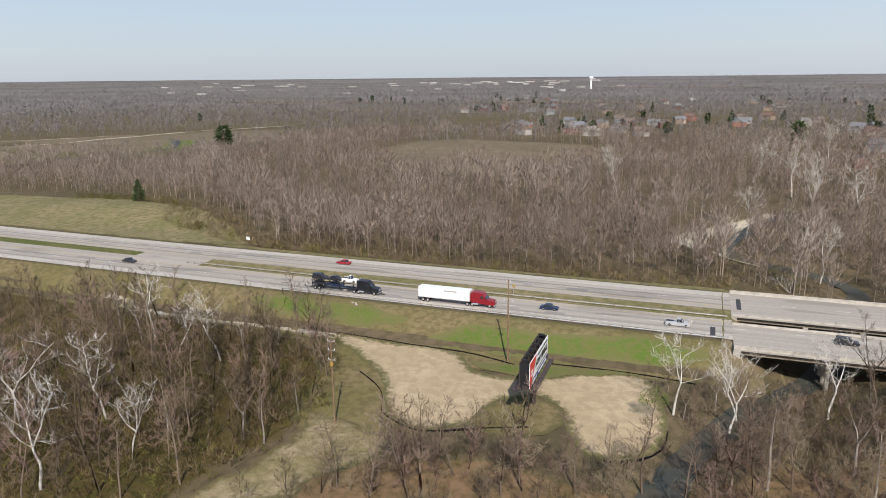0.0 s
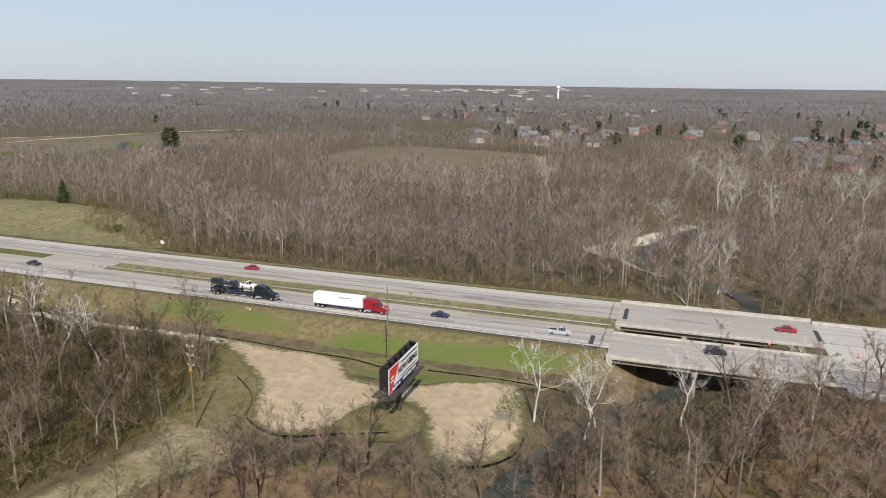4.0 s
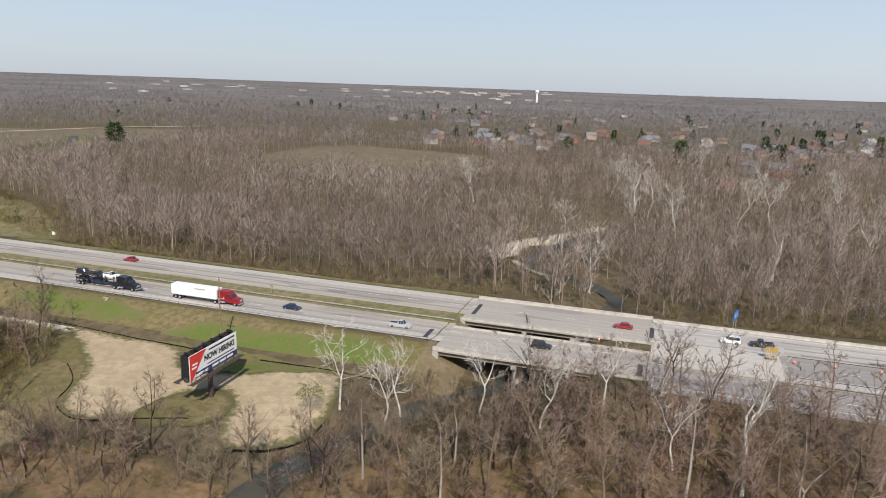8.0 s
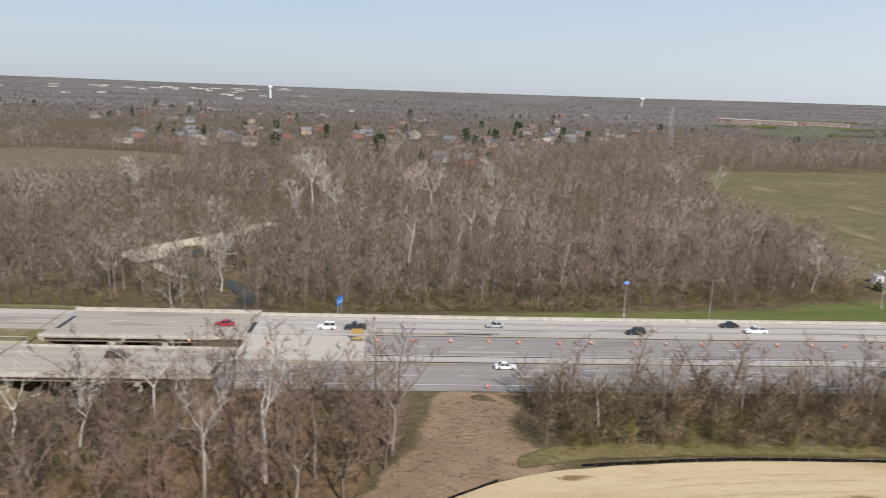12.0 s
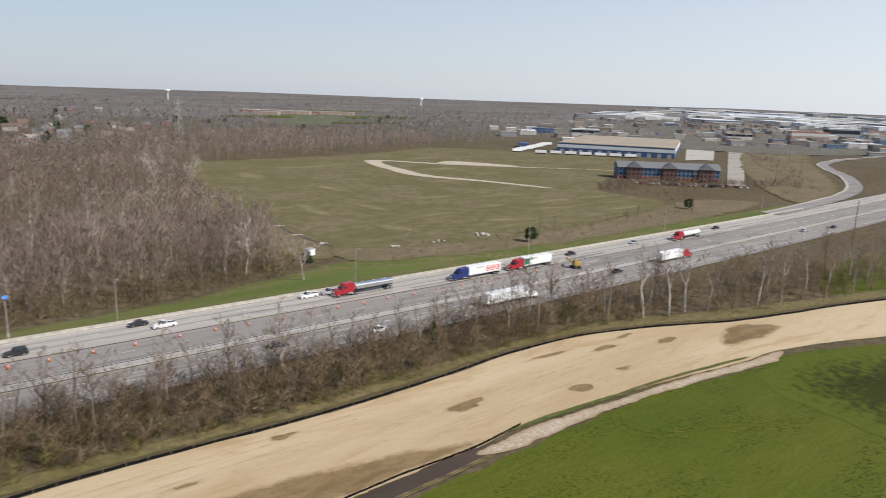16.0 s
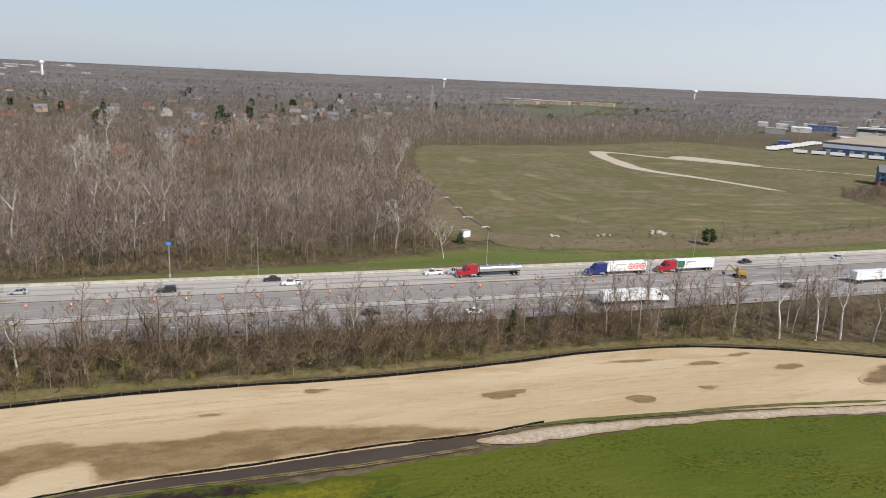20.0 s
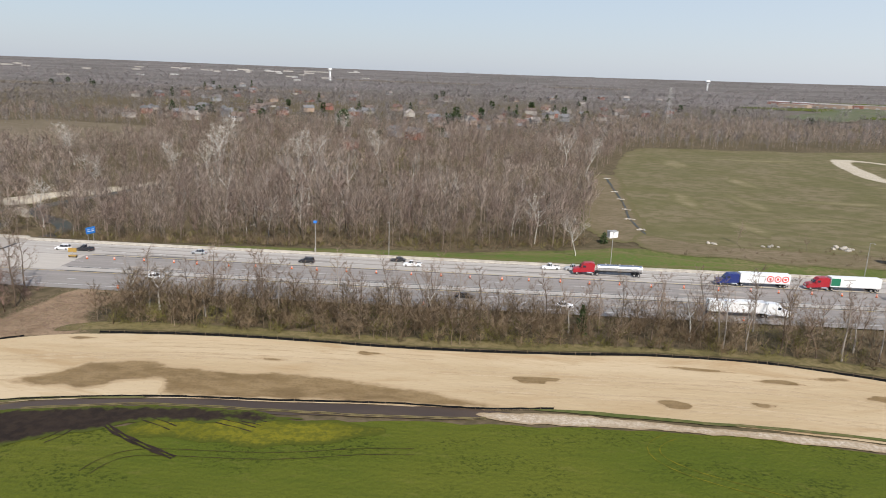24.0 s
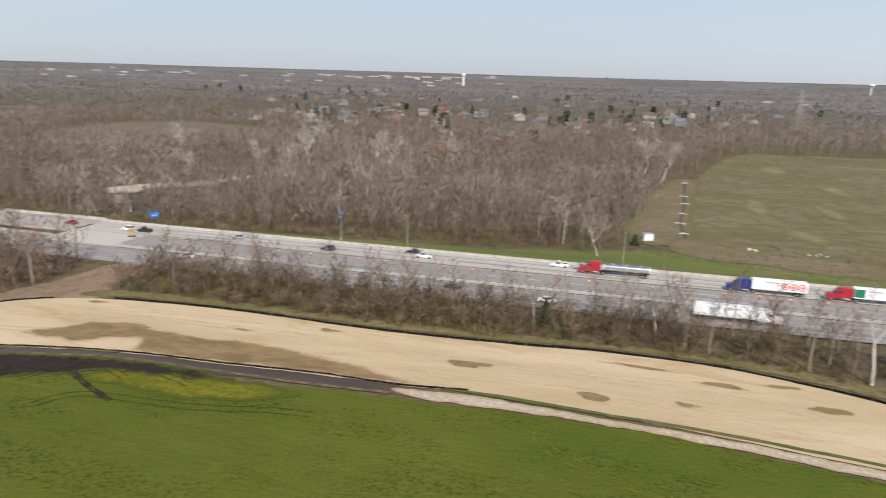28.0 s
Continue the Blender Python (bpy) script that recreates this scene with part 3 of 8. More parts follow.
patch("crop_field", S((370, 106), (420, 92), (520, 50), (640, 0), (680, 60), (560, 110), (440, 128), (390, 122), rough=0.8, seed=8), M["crop"], 0.10, "green crop field beyond the dirt track", "field")
patch("dirt_haul_road", S((80, 96), (95, 108.5), (108, 116.5), (125, 121.3), (156, 123.5), (193, 122.7), (224, 124.6), (243, 126.6), (266, 126), (288, 120.4), (313, 110.8), (335, 105.4), (362, 99.8), (420, 82), (520, 40), (640, -20),
                          (600, -42), (460, 22), (380, 64), (329, 84), (300, 92), (284, 93), (256, 96.5), (239, 97.5), (218, 98.6), (205, 96.8), (189, 96.6), (168, 94.8), (149, 93.6), (128, 89.6), (112, 83), (96, 78), (84, 86), rough=0.25, seed=9),
      M["dirt"], 0.12, "broad graded strip of pale bare dirt", "dirt")
patch("gravel_strip", S((206, 95.6), (222, 97.2), (240, 96.0), (262, 95.0), (284, 92.6), (300, 91.4), (292, 88.6), (284, 89.6), (256, 92.8), (239, 93.6), (212, 93.2), rough=0.7, seed=10, step=1.0), M["limestone"], 0.21,
      "pale broken limestone strip beside the crop", "gravel", cell=1.2, fray=1.8)
patch("grass_berm", S((214, 98.4), (226, 98.9), (241, 98.0), (262, 97.2), (287, 94.4), (287, 93.6), (262, 96.2), (241, 97.0), (226, 97.6), rough=0.3, seed=11), M["verge"], 0.26, "low grassy berm along the dirt", "grass", cell=2.5, fray=0.5)
patch("wet_mud", S((119, 96.5), (124, 102), (130, 107.5), (137, 109), (143, 108), (150, 106.8), (158, 106.5), (168, 107.4), (180, 106), (190, 104.6), (197, 102.6), (205, 100.4), (213, 98.2), (205, 97.2), (189, 97.0), (168, 95.4), (150, 94.4), (147, 97), (146, 100.5), (139, 99), (136, 95.2), (127, 95.4), rough=1.1, seed=12, step=1.0),
      M["mud"], 0.16, "brown rain-wet mud on the graded dirt", "mud", cell=1.5)
patch("puddle", S((114, 82), (122, 86), (130, 89.6), (150, 93.4), (174, 95.1), (197, 96.7), (209, 96.9), (213, 95.4), (200, 92.6), (186, 91.4), (170, 90.4), (153, 88.4), (136, 83), (122, 76.5), rough=0.5, seed=13), M["puddle"], 0.17,
      "long shallow muddy puddle below the silt fence", "puddle")
patch("dark_soil", S((110, 78), (118, 82), (130, 86), (150, 90.4), (166, 91), (176, 89.5), (168, 87.6), (158, 86.2), (150, 85), (142, 80.5), (135, 76), (130, 72), (124, 69), (116, 70), rough=1.6, seed=14, step=1.0), M["darkmud"], 0.20,
      "dark waterlogged soil at the crop's edge", "soil", cell=1.5, fray=3.0)
patch("muddy_puddle", S((292, 101), (300, 107), (308, 109.5), (316, 107), (320, 101.5), (312, 99.5), (302, 99), rough=0.9, seed=15), M["mud"], 0.19, "shallow brown puddle on the dirt", "puddle", cell=1.5)
for k, (cx, cy, w, d) in enumerate(((216, 111, 5, 1.8), (241.5, 104, 3.4, 1.8), (258, 106, 2.6, 1.1), (265, 117, 5, 1.2), (283, 112, 4.4, 1.5), (250, 121, 7, 0.9), (182, 119, 3.0, 1.0), (163, 113, 3, 0.8), (120, 118, 3, 0.8), (276, 120, 4, 1.0))):
    patch("damp_patch", blob(cx, cy, w, d, 20 + k), M["mud"], 0.165 + 0.001 * k, "damp brown patch on the dirt", "mud", cell=0.8, fray=0.9)
patch("cleared_slope", S((84, 112), (92, 124), (96, 138), (99, 149), (112, 150), (118, 149), (114, 136), (118, 126), (124, 121.5), (110, 116.8), (96, 108.6), (84, 100), (76, 104), rough=1.6, seed=30), M["clearing"], 0.08,
      "cleared reddish-brown earth slope with brush litter", "dirt")
patch("sand_lot", S((-86, 147), (-71, 145.6), (-60, 145.8), (-51, 144), (-46, 139), (-41, 135), (-32, 135.5), (-26, 139), (-17, 143.5), (-8, 144), (-4, 133), (-3.5, 119), (-10, 108.5), (-17, 110), (-20, 118), (-26, 127), (-34, 124), (-36, 114), (-44, 108), (-52, 109), (-57, 118), (-63, 127), (-74, 137), rough=1.0, seed=31),
      M["sand"], 0.10, "bare sandy lot under the billboard", "dirt", cell=2.0, fray=5.0)
patch("gravel_track", S((-160, 152), (-130, 146), (-104, 147.5), (-82, 147), (-82, 143), (-104, 143.5), (-130, 142), (-160, 147.5), rough=0.6, seed=32), M["pale"], 0.10, "pale gravel access track below the bank", "track")
M["track"] = ground_mat("worn_straw_track", ((0.36, 0.285, 0.180), (0.235, 0.195, 0.095), (0.19, 0.160, 0.075)), (0.12, 0.5), rim=(0.125, 0.105, 0.052))
patch("gravel_track", S((-66, 107), (-56, 105), (-47, 102), (-48, 95), (-54, 86), (-62, 76), (-70, 70), (-72, 76), (-67, 86), (-66, 96), rough=2.2, seed=33), M["track"], 0.10, "grassy track through the trees", "track", cell=2, fray=4.0)
patch("sand_bar", S((-12, 276), (-6, 268), (0, 262), (4, 272), (6, 288), (16, 308), (28, 332), (34, 348), (28, 346), (16, 326), (4, 304), (-6, 288), rough=1.2, seed=34), M["pale"], 0.35, "pale gravel bar along the river", "gravel", cell=2, fray=3.0)
patch("sand_bar", S((4, 262), (12, 250), (20, 244), (22, 248), (14, 258), (8, 266), rough=1.0, seed=35), M["pale"], 0.35, "small pale gravel bar by the river", "gravel", cell=1.5, fray=2.5)
patch("stubble_field", S((-1000, 330), (-700, 470), (-640, 505), (-525, 645), (-409, 690), (-385, 560), (-400, 470), (-440, 395), (-520, 350), (-760, 250), rough=4, seed=36, step=15.0), M["plough"], 0.25, "wide tan stubble field", "field", cell=20)
patch("stubble_field", S((-240, 600), (-160, 612), (-85, 588), (-62, 520), (-105, 440), (-190, 410), (-240, 480), rough=4, seed=37, step=10.0), M["plough"], 0.35, "tan stubble clearing inside the wood", "field", cell=10)
for k, (cx, cy, w, d) in enumerate(((-300, 1480, 190, 55), (-560, 1120, 120, 50), (-900, 1450, 260, 60), (520, 2600, 160, 60), (-100, 2600, 300, 60))):
    a = np.linspace(0, 2 * np.pi, 9)[:-1]
    patch("far_field", S(*[(cx + w * math.cos(t), cy + d * math.sin(t)) for t in a], rough=10, seed=40 + k, step=25.0), M["plough"], 1.0, "distant tan stubble field", "field", cell=50)
for k, (cx, cy, w, d) in enumerate(((960, 1500, 260, 70), (1150, 1900, 200, 60), (860, 1250, 130, 40), (-520, 420, 60, 14))):
    a = np.linspace(0, 2 * np.pi, 9)[:-1]
    patch("far_lawn", S(*[(cx + w * math.cos(t), cy + d * math.sin(t)) for t in a], rough=8, seed=50 + k, step=25.0), M["crop"], 1.0, "distant green lawn", "lawn", cell=50)
patch("far_lawn", S((660, 1120), (730, 1100), (830, 1240), (980, 1450), (1040, 1630), (960, 1600), (800, 1370), (690, 1220), rough=8, seed=55, step=25.0), M["school_lawn"], 1.2, "distant green school lawn", "lawn", cell=40)
patch("weed_lot", S((1053, 512), (1154, 487), (931, 373), (716, 255), (588, 214), (599, 242), (684, 307), (838, 403), rough=3, seed=56, step=6.0), M["weeds"], 0.35, "brown weedy lot beside the exit ramp", "ground", cell=15, fray=8.0)
patch("parking_lot", np.array([(1011, 580), (1064, 569), (839, 435), (803, 446)], float), M["shoulder"], 0.4, "pale concrete yard behind the hotel", "paving", cell=20)
patch("far_road", np.array([(-586, 452), (-567, 494), (-539, 650), (-481, 753), (-470, 750), (-530, 645), (-560, 492), (-580, 450)], float), M["pale"], 0.6, "pale rural road along the stubble field", "road", cell=20)
patch("far_lawn", S((-500, 372), (-455, 398), (-415, 402), (-402, 440), (-412, 480), (-432, 520), (-452, 545), (-482, 545), (-452, 505), (-440, 470), (-445, 430), (-520, 395), rough=2, seed=57, step=6), M["lush"], 0.5, "green grass verge of a farm lane", "lawn", cell=10, fray=6.0)
lane_c = spline([(-474, 545), (-462, 533), (-445, 512), (-431, 494), (-423, 470), (-428, 445), (-436, 425), (-442, 395), (-446, 365), (-452, 338)], 5.0, False)
lane_n = np.gradient(lane_c, axis=0)
lane_n = np.stack([-lane_n[:, 1], lane_n[:, 0]], -1) / np.linalg.norm(lane_n, axis=1)[:, None] * 3.4
patch("farm_lane", np.concatenate([lane_c + lane_n, (lane_c - lane_n)[::-1]]), M["tar"], 0.8, "dark asphalt farm lane curving through the field", "road", cell=10)
patch("town_ground", S((1010, 480), (1350, 420), (1900, 700), (2100, 1500), (1500, 1250), (1040, 800), rough=10, seed=59, step=40.0), M["town_ground"], 0.6, "grey-tan streets and yards of the business district", "ground", cell=40)
patch("weed_strip", S((250, 236), (262, 238), (268, 262), (271, 300), (275, 350), (280, 400), (266, 404), (252, 350), (246, 300), (243, 260), rough=2.4, seed=171), M["weeds"], 0.13, "brown weedy ditch bank between wood and meadow", "grass", cell=3, fray=9.0)
# paths over the meadow
patch("dirt_path", S((468, 549), (490, 552), (512, 525), (533, 494), (600, 436), (640, 405), (637, 400), (598, 430), (529, 486), (505, 512), (488, 538), (472, 528), (461, 482), (456, 435), (474, 385), (486, 343), (480, 340), (464, 380), (442, 430), (446, 484), (458, 532), rough=1.0, seed=60),
      M["pale"], 0.20, "pale dirt path looping over the meadow", "path")
patch("dirt_path", S((520, 512), (545, 520), (575, 468), (566, 462), (540, 484), rough=1.0, seed=61), M["pale"], 0.21, "pale gravel pad beside the path", "path")
rl = spline(RIVER, 4.0, False)
rt = np.gradient(rl, axis=0)
rt /= np.linalg.norm(rt, axis=1)[:, None]
rn = np.stack([-rt[:, 1], rt[:, 0]], -1) * (3.2 + 0.6 * np.sin(np.arange(len(rl)) * 0.7))[:, None]
rv = np.concatenate([rl - rn, rl + rn])
k_ = np.arange(len(rl) - 1)
nr_v = len(rl)
wl = np.concatenate([height(rl[:, 0], rl[:, 1])] * 2) + 0.75
river = mesh_np("river", np.column_stack([rv, wl]), np.concatenate([np.stack([k_, k_ + 1, k_ + nr_v + 1], -1), np.stack([k_, k_ + nr_v + 1, k_ + nr_v], -1)]), M["water"])
tagged(river, "slow brown-green river between wooded banks", "river", kind="structure")



M["bare_crop"] = ground_mat("drowned_crop_earth", ((0.165, 0.120, 0.055), (0.110, 0.100, 0.030), (0.24, 0.18, 0.10)), (0.12, 0.6), rim=(0.090, 0.108, 0.014))
M["track_soil"] = ground_mat("muddy_track_soil", ((0.052, 0.045, 0.018), (0.075, 0.068, 0.018), (0.040, 0.034, 0.016)), (0.2, 1.2))


def wheel_tracks(pts, gauge, width, material, up, label, name="wheel_tracks", category="wheel tracks"):
    """Two lines pressed into the ground by wheels."""
    c = spline(pts, 1.2, False, 0.2, 3)
    t = np.gradient(c, axis=0)
    t /= np.linalg.norm(t, axis=1)[:, None]
    nn = np.stack([-t[:, 1], t[:, 0]], -1)
    V, F = [], []
    for s in (-0.5, 0.5):
        o = len(V)
        for i in range(len(c)):
            w = width * (0.5 + 0.25 * math.sin(i * 1.7 + s))
            for e in (-w, w):
                x, y = c[i] + nn[i] * (s * gauge + e)
                V.append((x, y, float(height(x, y)) + up))
        for i in range(len(c) - 1):
            a = o + 2 * i
            F += [(a, a + 2, a + 3), (a, a + 3, a + 1)]
    ob = mesh_np(name, np.array(V), np.array(F), material)
    ob.data.attributes.new("edge", "FLOAT", "POINT").data.foreach_set("value", np.full(len(V), 0.6, dtype=np.float32))
    return tagged(ob, label, category, kind="structure")


wheel_tracks([(196, 81.2), (188, 80.2), (177, 77.8), (168, 76.8), (159, 76.4), (153, 75.0), (150.4, 72), (149.6, 69)], 1.9, 0.15, M["track_soil"], 0.215, "thin muddy wheel tracks curving through the crop")
patch("yellow_crop", S((150, 85), (166, 89), (178, 89), (190, 88.5), (186, 84), (172, 80), (158, 80), (148, 81), rough=1.5, seed=165), M["crop_yellow"], 0.15, "yellowing young wheat beside the wet soil", "field", cell=2.5, fray=4.0)
wheel_tracks([(143, 84.5), (147, 81.5), (152.5, 78.4), (160, 75)], 0.7, 0.5, M["darkmud"], 0.217, "dark muddy ruts leading into the crop")
for k, (xa, ya, xb, yb) in enumerate(((150, 86, 156, 83.5), (162, 87, 169, 84.8), (140, 81, 138.4, 76.5), (131, 77, 128, 72.5), (166, 88, 170, 86.8))):
    wheel_tracks([(xa, ya), ((xa + xb) / 2 + 0.4, (ya + yb) / 2), (xb, yb)], 1.4, 0.20, M["darkmud"], 0.2172 + 0.0005 * k, "wet furrow running from the dark soil into the crop")
wheel_tracks([(238, 92), (235.6, 90.2), (234, 87.6), (234.6, 84.6), (237.4, 81.8), (243, 78.6), (254, 74), (270, 68)], 1.9, 0.18, M["crop_yellow"], 0.16, "faint pale wheel tracks curving through the crop")
M["dirt_dark"] = ground_mat("compacted_brown_dirt", ((0.50, 0.38, 0.24), (0.53, 0.41, 0.265), (0.44, 0.325, 0.195)), (0.08, 0.5), stretch=(0.3, 1, 1))
random.seed(12)
for k in range(9):
    x0, off, ln = random.uniform(100, 300), random.uniform(0.15, 0.9), random.uniform(30, 80)
    pts = []
    for i in range(5):
        x = x0 + ln * i / 4
        lo_, hi_ = np.interp(x, [84, 112, 150, 200, 260, 300, 340, 380, 460], [84, 86, 95, 98, 98, 93, 80, 66, 24]), np.interp(x, [84, 112, 150, 200, 260, 300, 340, 380, 460], [98, 116, 122, 121, 124, 114, 103, 92, 66])
        pts.append((x, lo_ + (hi_ - lo_) * (off + random.uniform(-0.02, 0.02))))
    wheel_tracks(pts, 1.9, random.uniform(0.3, 0.7), M["dirt_dark"], 0.140 + 0.0006 * k, "tyre tracks along the graded dirt")
patch("thin_crop", S((104, 68), (114, 76), (124, 77), (134, 71), (136, 64), (126, 58), (112, 58), rough=2.0, seed=174), M["bare_crop"], 0.17, "bare brown earth where the crop has drowned", "soil", cell=2, fray=7.0)
wheel_tracks([(128, 86.4), (140, 89.4), (150, 91.1), (170, 91.7), (190, 92.2), (207, 93.8)], 0.5, 0.34, M["straw"], 0.235, "thin tan ridge of straw and mud along the puddle", "mud_ridge", "ridge")
patch("green_fringe", S((113, 84.4), (121, 88.6), (129, 91), (138, 92.6), (146, 93.4), (146, 92.8), (137, 91.6), (129, 90), (121, 87), (114, 83.4), rough=0.3, seed=160, step=1), M["lush"], 0.24, "thin line of green grass below the fence", "grass", cell=2.5)

# ---------------------------------------------------------------- highway
XW, XB0, XB1, XE = -900.0, 9.0, 56.0, 1400.0
M["wheel_path"] = road_mat("oil_darkened_lane", (0.25, 0.228, 0.205), (0.33, 0.30, 0.27), (0.19, 0.172, 0.155))
ribbon("road_north_west", XW, XB0, 181.6, 196.2, M["concrete_road"], 0.10, label="worn concrete carriageway with tar streaks")
ribbon("road_south_west", XW, XB0, 160.2, 173.6, M["concrete_road"], 0.10, label="worn concrete carriageway with guardrails")
ribbon("shoulder_north_west", XW, XB0, 193.3, 196.4, M["shoulder"], 0.105, label="pale concrete shoulder")
ribbon("shoulder_south_west", XW, XB0, 160.0, 162.6, M["shoulder"], 0.105, label="pale concrete shoulder")
ribbon("median_grass", -150, XB0, 173.6, 181.6, M["hillgrass"], 0.08, label="dry grass median", category="grass")
ribbon("median_island", -420, -178, lambda x: 177.2 + 0.004 * (x + 178), lambda x: 182.4 - 0.5 * np.exp((x + 178) / 6), M["verge"], 0.13, label="grass island between the carriageways", category="grass")
ribbon("crossover", -560, -149, 173.4, 181.8, M["concrete_road"], 0.095, label="paved crossover between the carriageways")
ribbon("road_east_far", XB1, XE, 181.0, 194.2, M["new_concrete"], 0.10, label="pale new concrete lanes")
ribbon("road_east_middle", XB1, XE, 168.0, 181.0, M["asphalt"], 0.10, label="dark asphalt lanes under construction")
ribbon("road_east_divider", XB1, XE, 164.6, 168.0, M["new_concrete"], 0.10, label="pale concrete strip between the lanes")
ribbon("road_east_near", XB1, XE, 149.6, 164.6, M["asphalt"], 0.10, label="dark asphalt lanes")
for y_, w_ in ((181.0, 0.5), (186.2, 0.8), (190.6, 0.7), (168.1, 0.45), (164.5, 0.5), (172.4, 0.8), (176.6, 0.7), (158.2, 0.8), (154.0, 0.7)):
    ribbon("worn_wheel_path", XB1 + 30, XE, y_ - w_ / 2, y_ + w_ / 2, M["tar"] if w_ < 0.6 else M["wheel_path"], 0.106, label="dark worn line along the lanes")
for y_ in (164.4, 168.6, 185.4, 189.6):
    ribbon("worn_wheel_path", XW, XB0, y_ - 0.45, y_ + 0.45, M["wheel_path"], 0.108, label="dark worn line along the lanes")
ribbon("bridge_approach", XB1, 84, 164.8, 180.5, M["shoulder"], 0.112, label="bleached concrete approach slab")


def dashes(name, x0, x1, y, length, gap, width, up, material, label):
    v, f, x = [], [], x0
    while x < x1:
        b0, b1, n = float(bend(x)), float(bend(x + length)), len(v)
        v += [(x, y + b0 - width / 2, up), (x + length, y + b1 - width / 2, up), (x + length, y + b1 + width / 2, up), (x, y + b0 + width / 2, up)]
        f += [(n, n + 1, n + 2), (n, n + 2, n + 3)]
        x += length + gap
    return tagged(mesh_np(name, np.array(v), np.array(f), material), label, "road marking", kind="stuff")


for y, x0, x1 in ((188.5, XW, 9), (167.4, XW, 9), (188.5, 9, 56), (167.4, 9, 56), (189.6, 56, XE), (185.4, 56, XE), (174.0, 84, XE), (157.2, 56, XE), (160.8, 120, XE)):
    dashes("lane_dashes", x0, x1, y, 3.2, 9.0, 0.2, 0.125 if not 9 <= x0 < 56 else 0.16, M["white_line"], "dashed white lane lines")
for y, x0, x1, c in ((192.9, XW, 9, "white_line"), (184.2, XW, 9, "yellow_line"), (172.0, XW, 9, "yellow_line"), (163.0, XW, 9, "white_line"), (193.2, 56, XE, "white_line"), (181.6, 84, XE, "yellow_line"), (168.4, 84, XE, "white_line"), (163.8, 56, XE, "yellow_line"), (152.6, 56, XE, "white_line")):
    dashes("edge_line", x0, x1, y, 10.0, 0.0, 0.17, 0.122, M[c], "painted edge line of the highway")
for x, ya, yb in ((10.4, 182.2, 191.2), (55.4, 181.5, 189.5), (4.2, 160.6, 167.4), (53.5, 156.5, 163)):
    ribbon("expansion_patch", x, x + 1.1, ya, yb, M["tar"], 0.165 if x > 9 else 0.13, label="dark asphalt patch at the bridge joint", category="road patch")
random.seed(4)
for k in range(26):
    x, y = random.uniform(-240, 6), random.choice((186.2, 190.5, 165.2, 169.6)) + random.uniform(-0.6, 0.6)
    ribbon("tar_repair", x, x + random.uniform(2, 9), y - random.uniform(0.3, 1.1), y + random.uniform(0.3, 1.1), M["asphalt"], 0.114, label="grey asphalt repair in the concrete", category="road patch")
for k in range(30):
    x, y = random.uniform(70, 500), random.choice((171.5, 176.5, 154.8, 159, 183.2, 187.4)) + random.uniform(-0.6, 0.6)
    ribbon("tar_repair", x, x + random.uniform(6, 26), y - random.uniform(0.3, 0.9), y + random.uniform(0.3, 0.9), M["concrete_road"] if y < 181 else M["asphalt"], 0.114, label="worn repair strip in the road", category="road patch")


# bridges
def bridge(name, y0, y1, piers, label):
    e = thing(name, label, "bridge", kind="structure")
    L = XB1 - XB0
    xm = (XB0 + XB1) / 2
    part("deck", box((L, y1 - y0, 0.35), (xm, (y0 + y1) / 2, -0.035)), M["concrete_road"], e)
    for y, tall in ((y0 + 0.2, 0.8 if y0 < 160 else 0.5), (y1 - 0.2, 0.5 if y0 < 160 else 0.92)):
        p = prism([(-0.22, 0), (0.22, 0), (0.12, 0.35), (0.1, tall), (-0.1, tall), (-0.12, 0.35)], -L / 2, L / 2)
        bmesh.ops.rotate(p, cent=(0, 0, 0), matrix=Matrix.Rotation(radians(90), 3, "Z"), verts=p.verts)
        bmesh.ops.translate(p, vec=(xm, y, 0.14), verts=p.verts)
        part("parapet", p, M["concrete"], e)
    n = 6
    for k in range(n):
        y = y0 + 0.9 + (y1 - y0 - 1.8) * k / (n - 1)
        g = box((L - 1, 0.5, 0.06), (xm, y, -0.25))
        box((L - 1, 0.05, 1.0), (xm, y, -0.75), bm=g)
        box((L - 1, 0.5, 0.06), (xm, y, -1.25), bm=g)
        part("girder", g, M["girder"], e)
    for x in piers:
        zb = -8.5
        cap = box((1.2, y1 - y0 - 1.0, 0.9), (x, (y0 + y1) / 2, -1.75), 0.08)
        c = part("pier_cap", cap, M["concrete"], e)
        for k in range(4):
            y = y0 + 2 + (y1 - y0 - 4) * k / 3
            part("pier_column", rod((x, y, zb), (x, y, -2.1), 0.5, 0.5, 12), M["concrete"], e)
    for x in (XB0 + 0.6, XB1 - 0.6):
        part("abutment", box((1.4, y1 - y0, 2.6), (x, (y0 + y1) / 2, -1.55), 0.05), M["concrete"], e)
    return e


patch("abutment_slope", S((7, 148), (16, 148), (20, 156), (19, 172), (17, 200), (8, 200), (7, 172), rough=0.5, seed=172), M["weeds"], 0.12, "bare tan earth slope under the bridge end", "slope", cell=1.5, fray=1.0)
bridge("bridge_north", 177.0, 196.4, (25.5, 37.5), "worn concrete highway bridge on steel girders over the river")
bridge("bridge_south", 154.4, 170.8, (27.5, 39.5), "worn concrete highway bridge with solid parapets over the river")


def run_of(name, x0, x1, y, step, label, category, build):
    """A thing of many segments along the highway; build(parent, xa, xb, ya, yb) makes one."""
    e = thing(name, label, category, kind="structure")
    x = x0
    while x < x1 - 0.01:
        xb = min(x + step, x1)
        build(e, x, xb, y + float(bend(x)), y + float(bend(xb)))
        x = xb
    return e


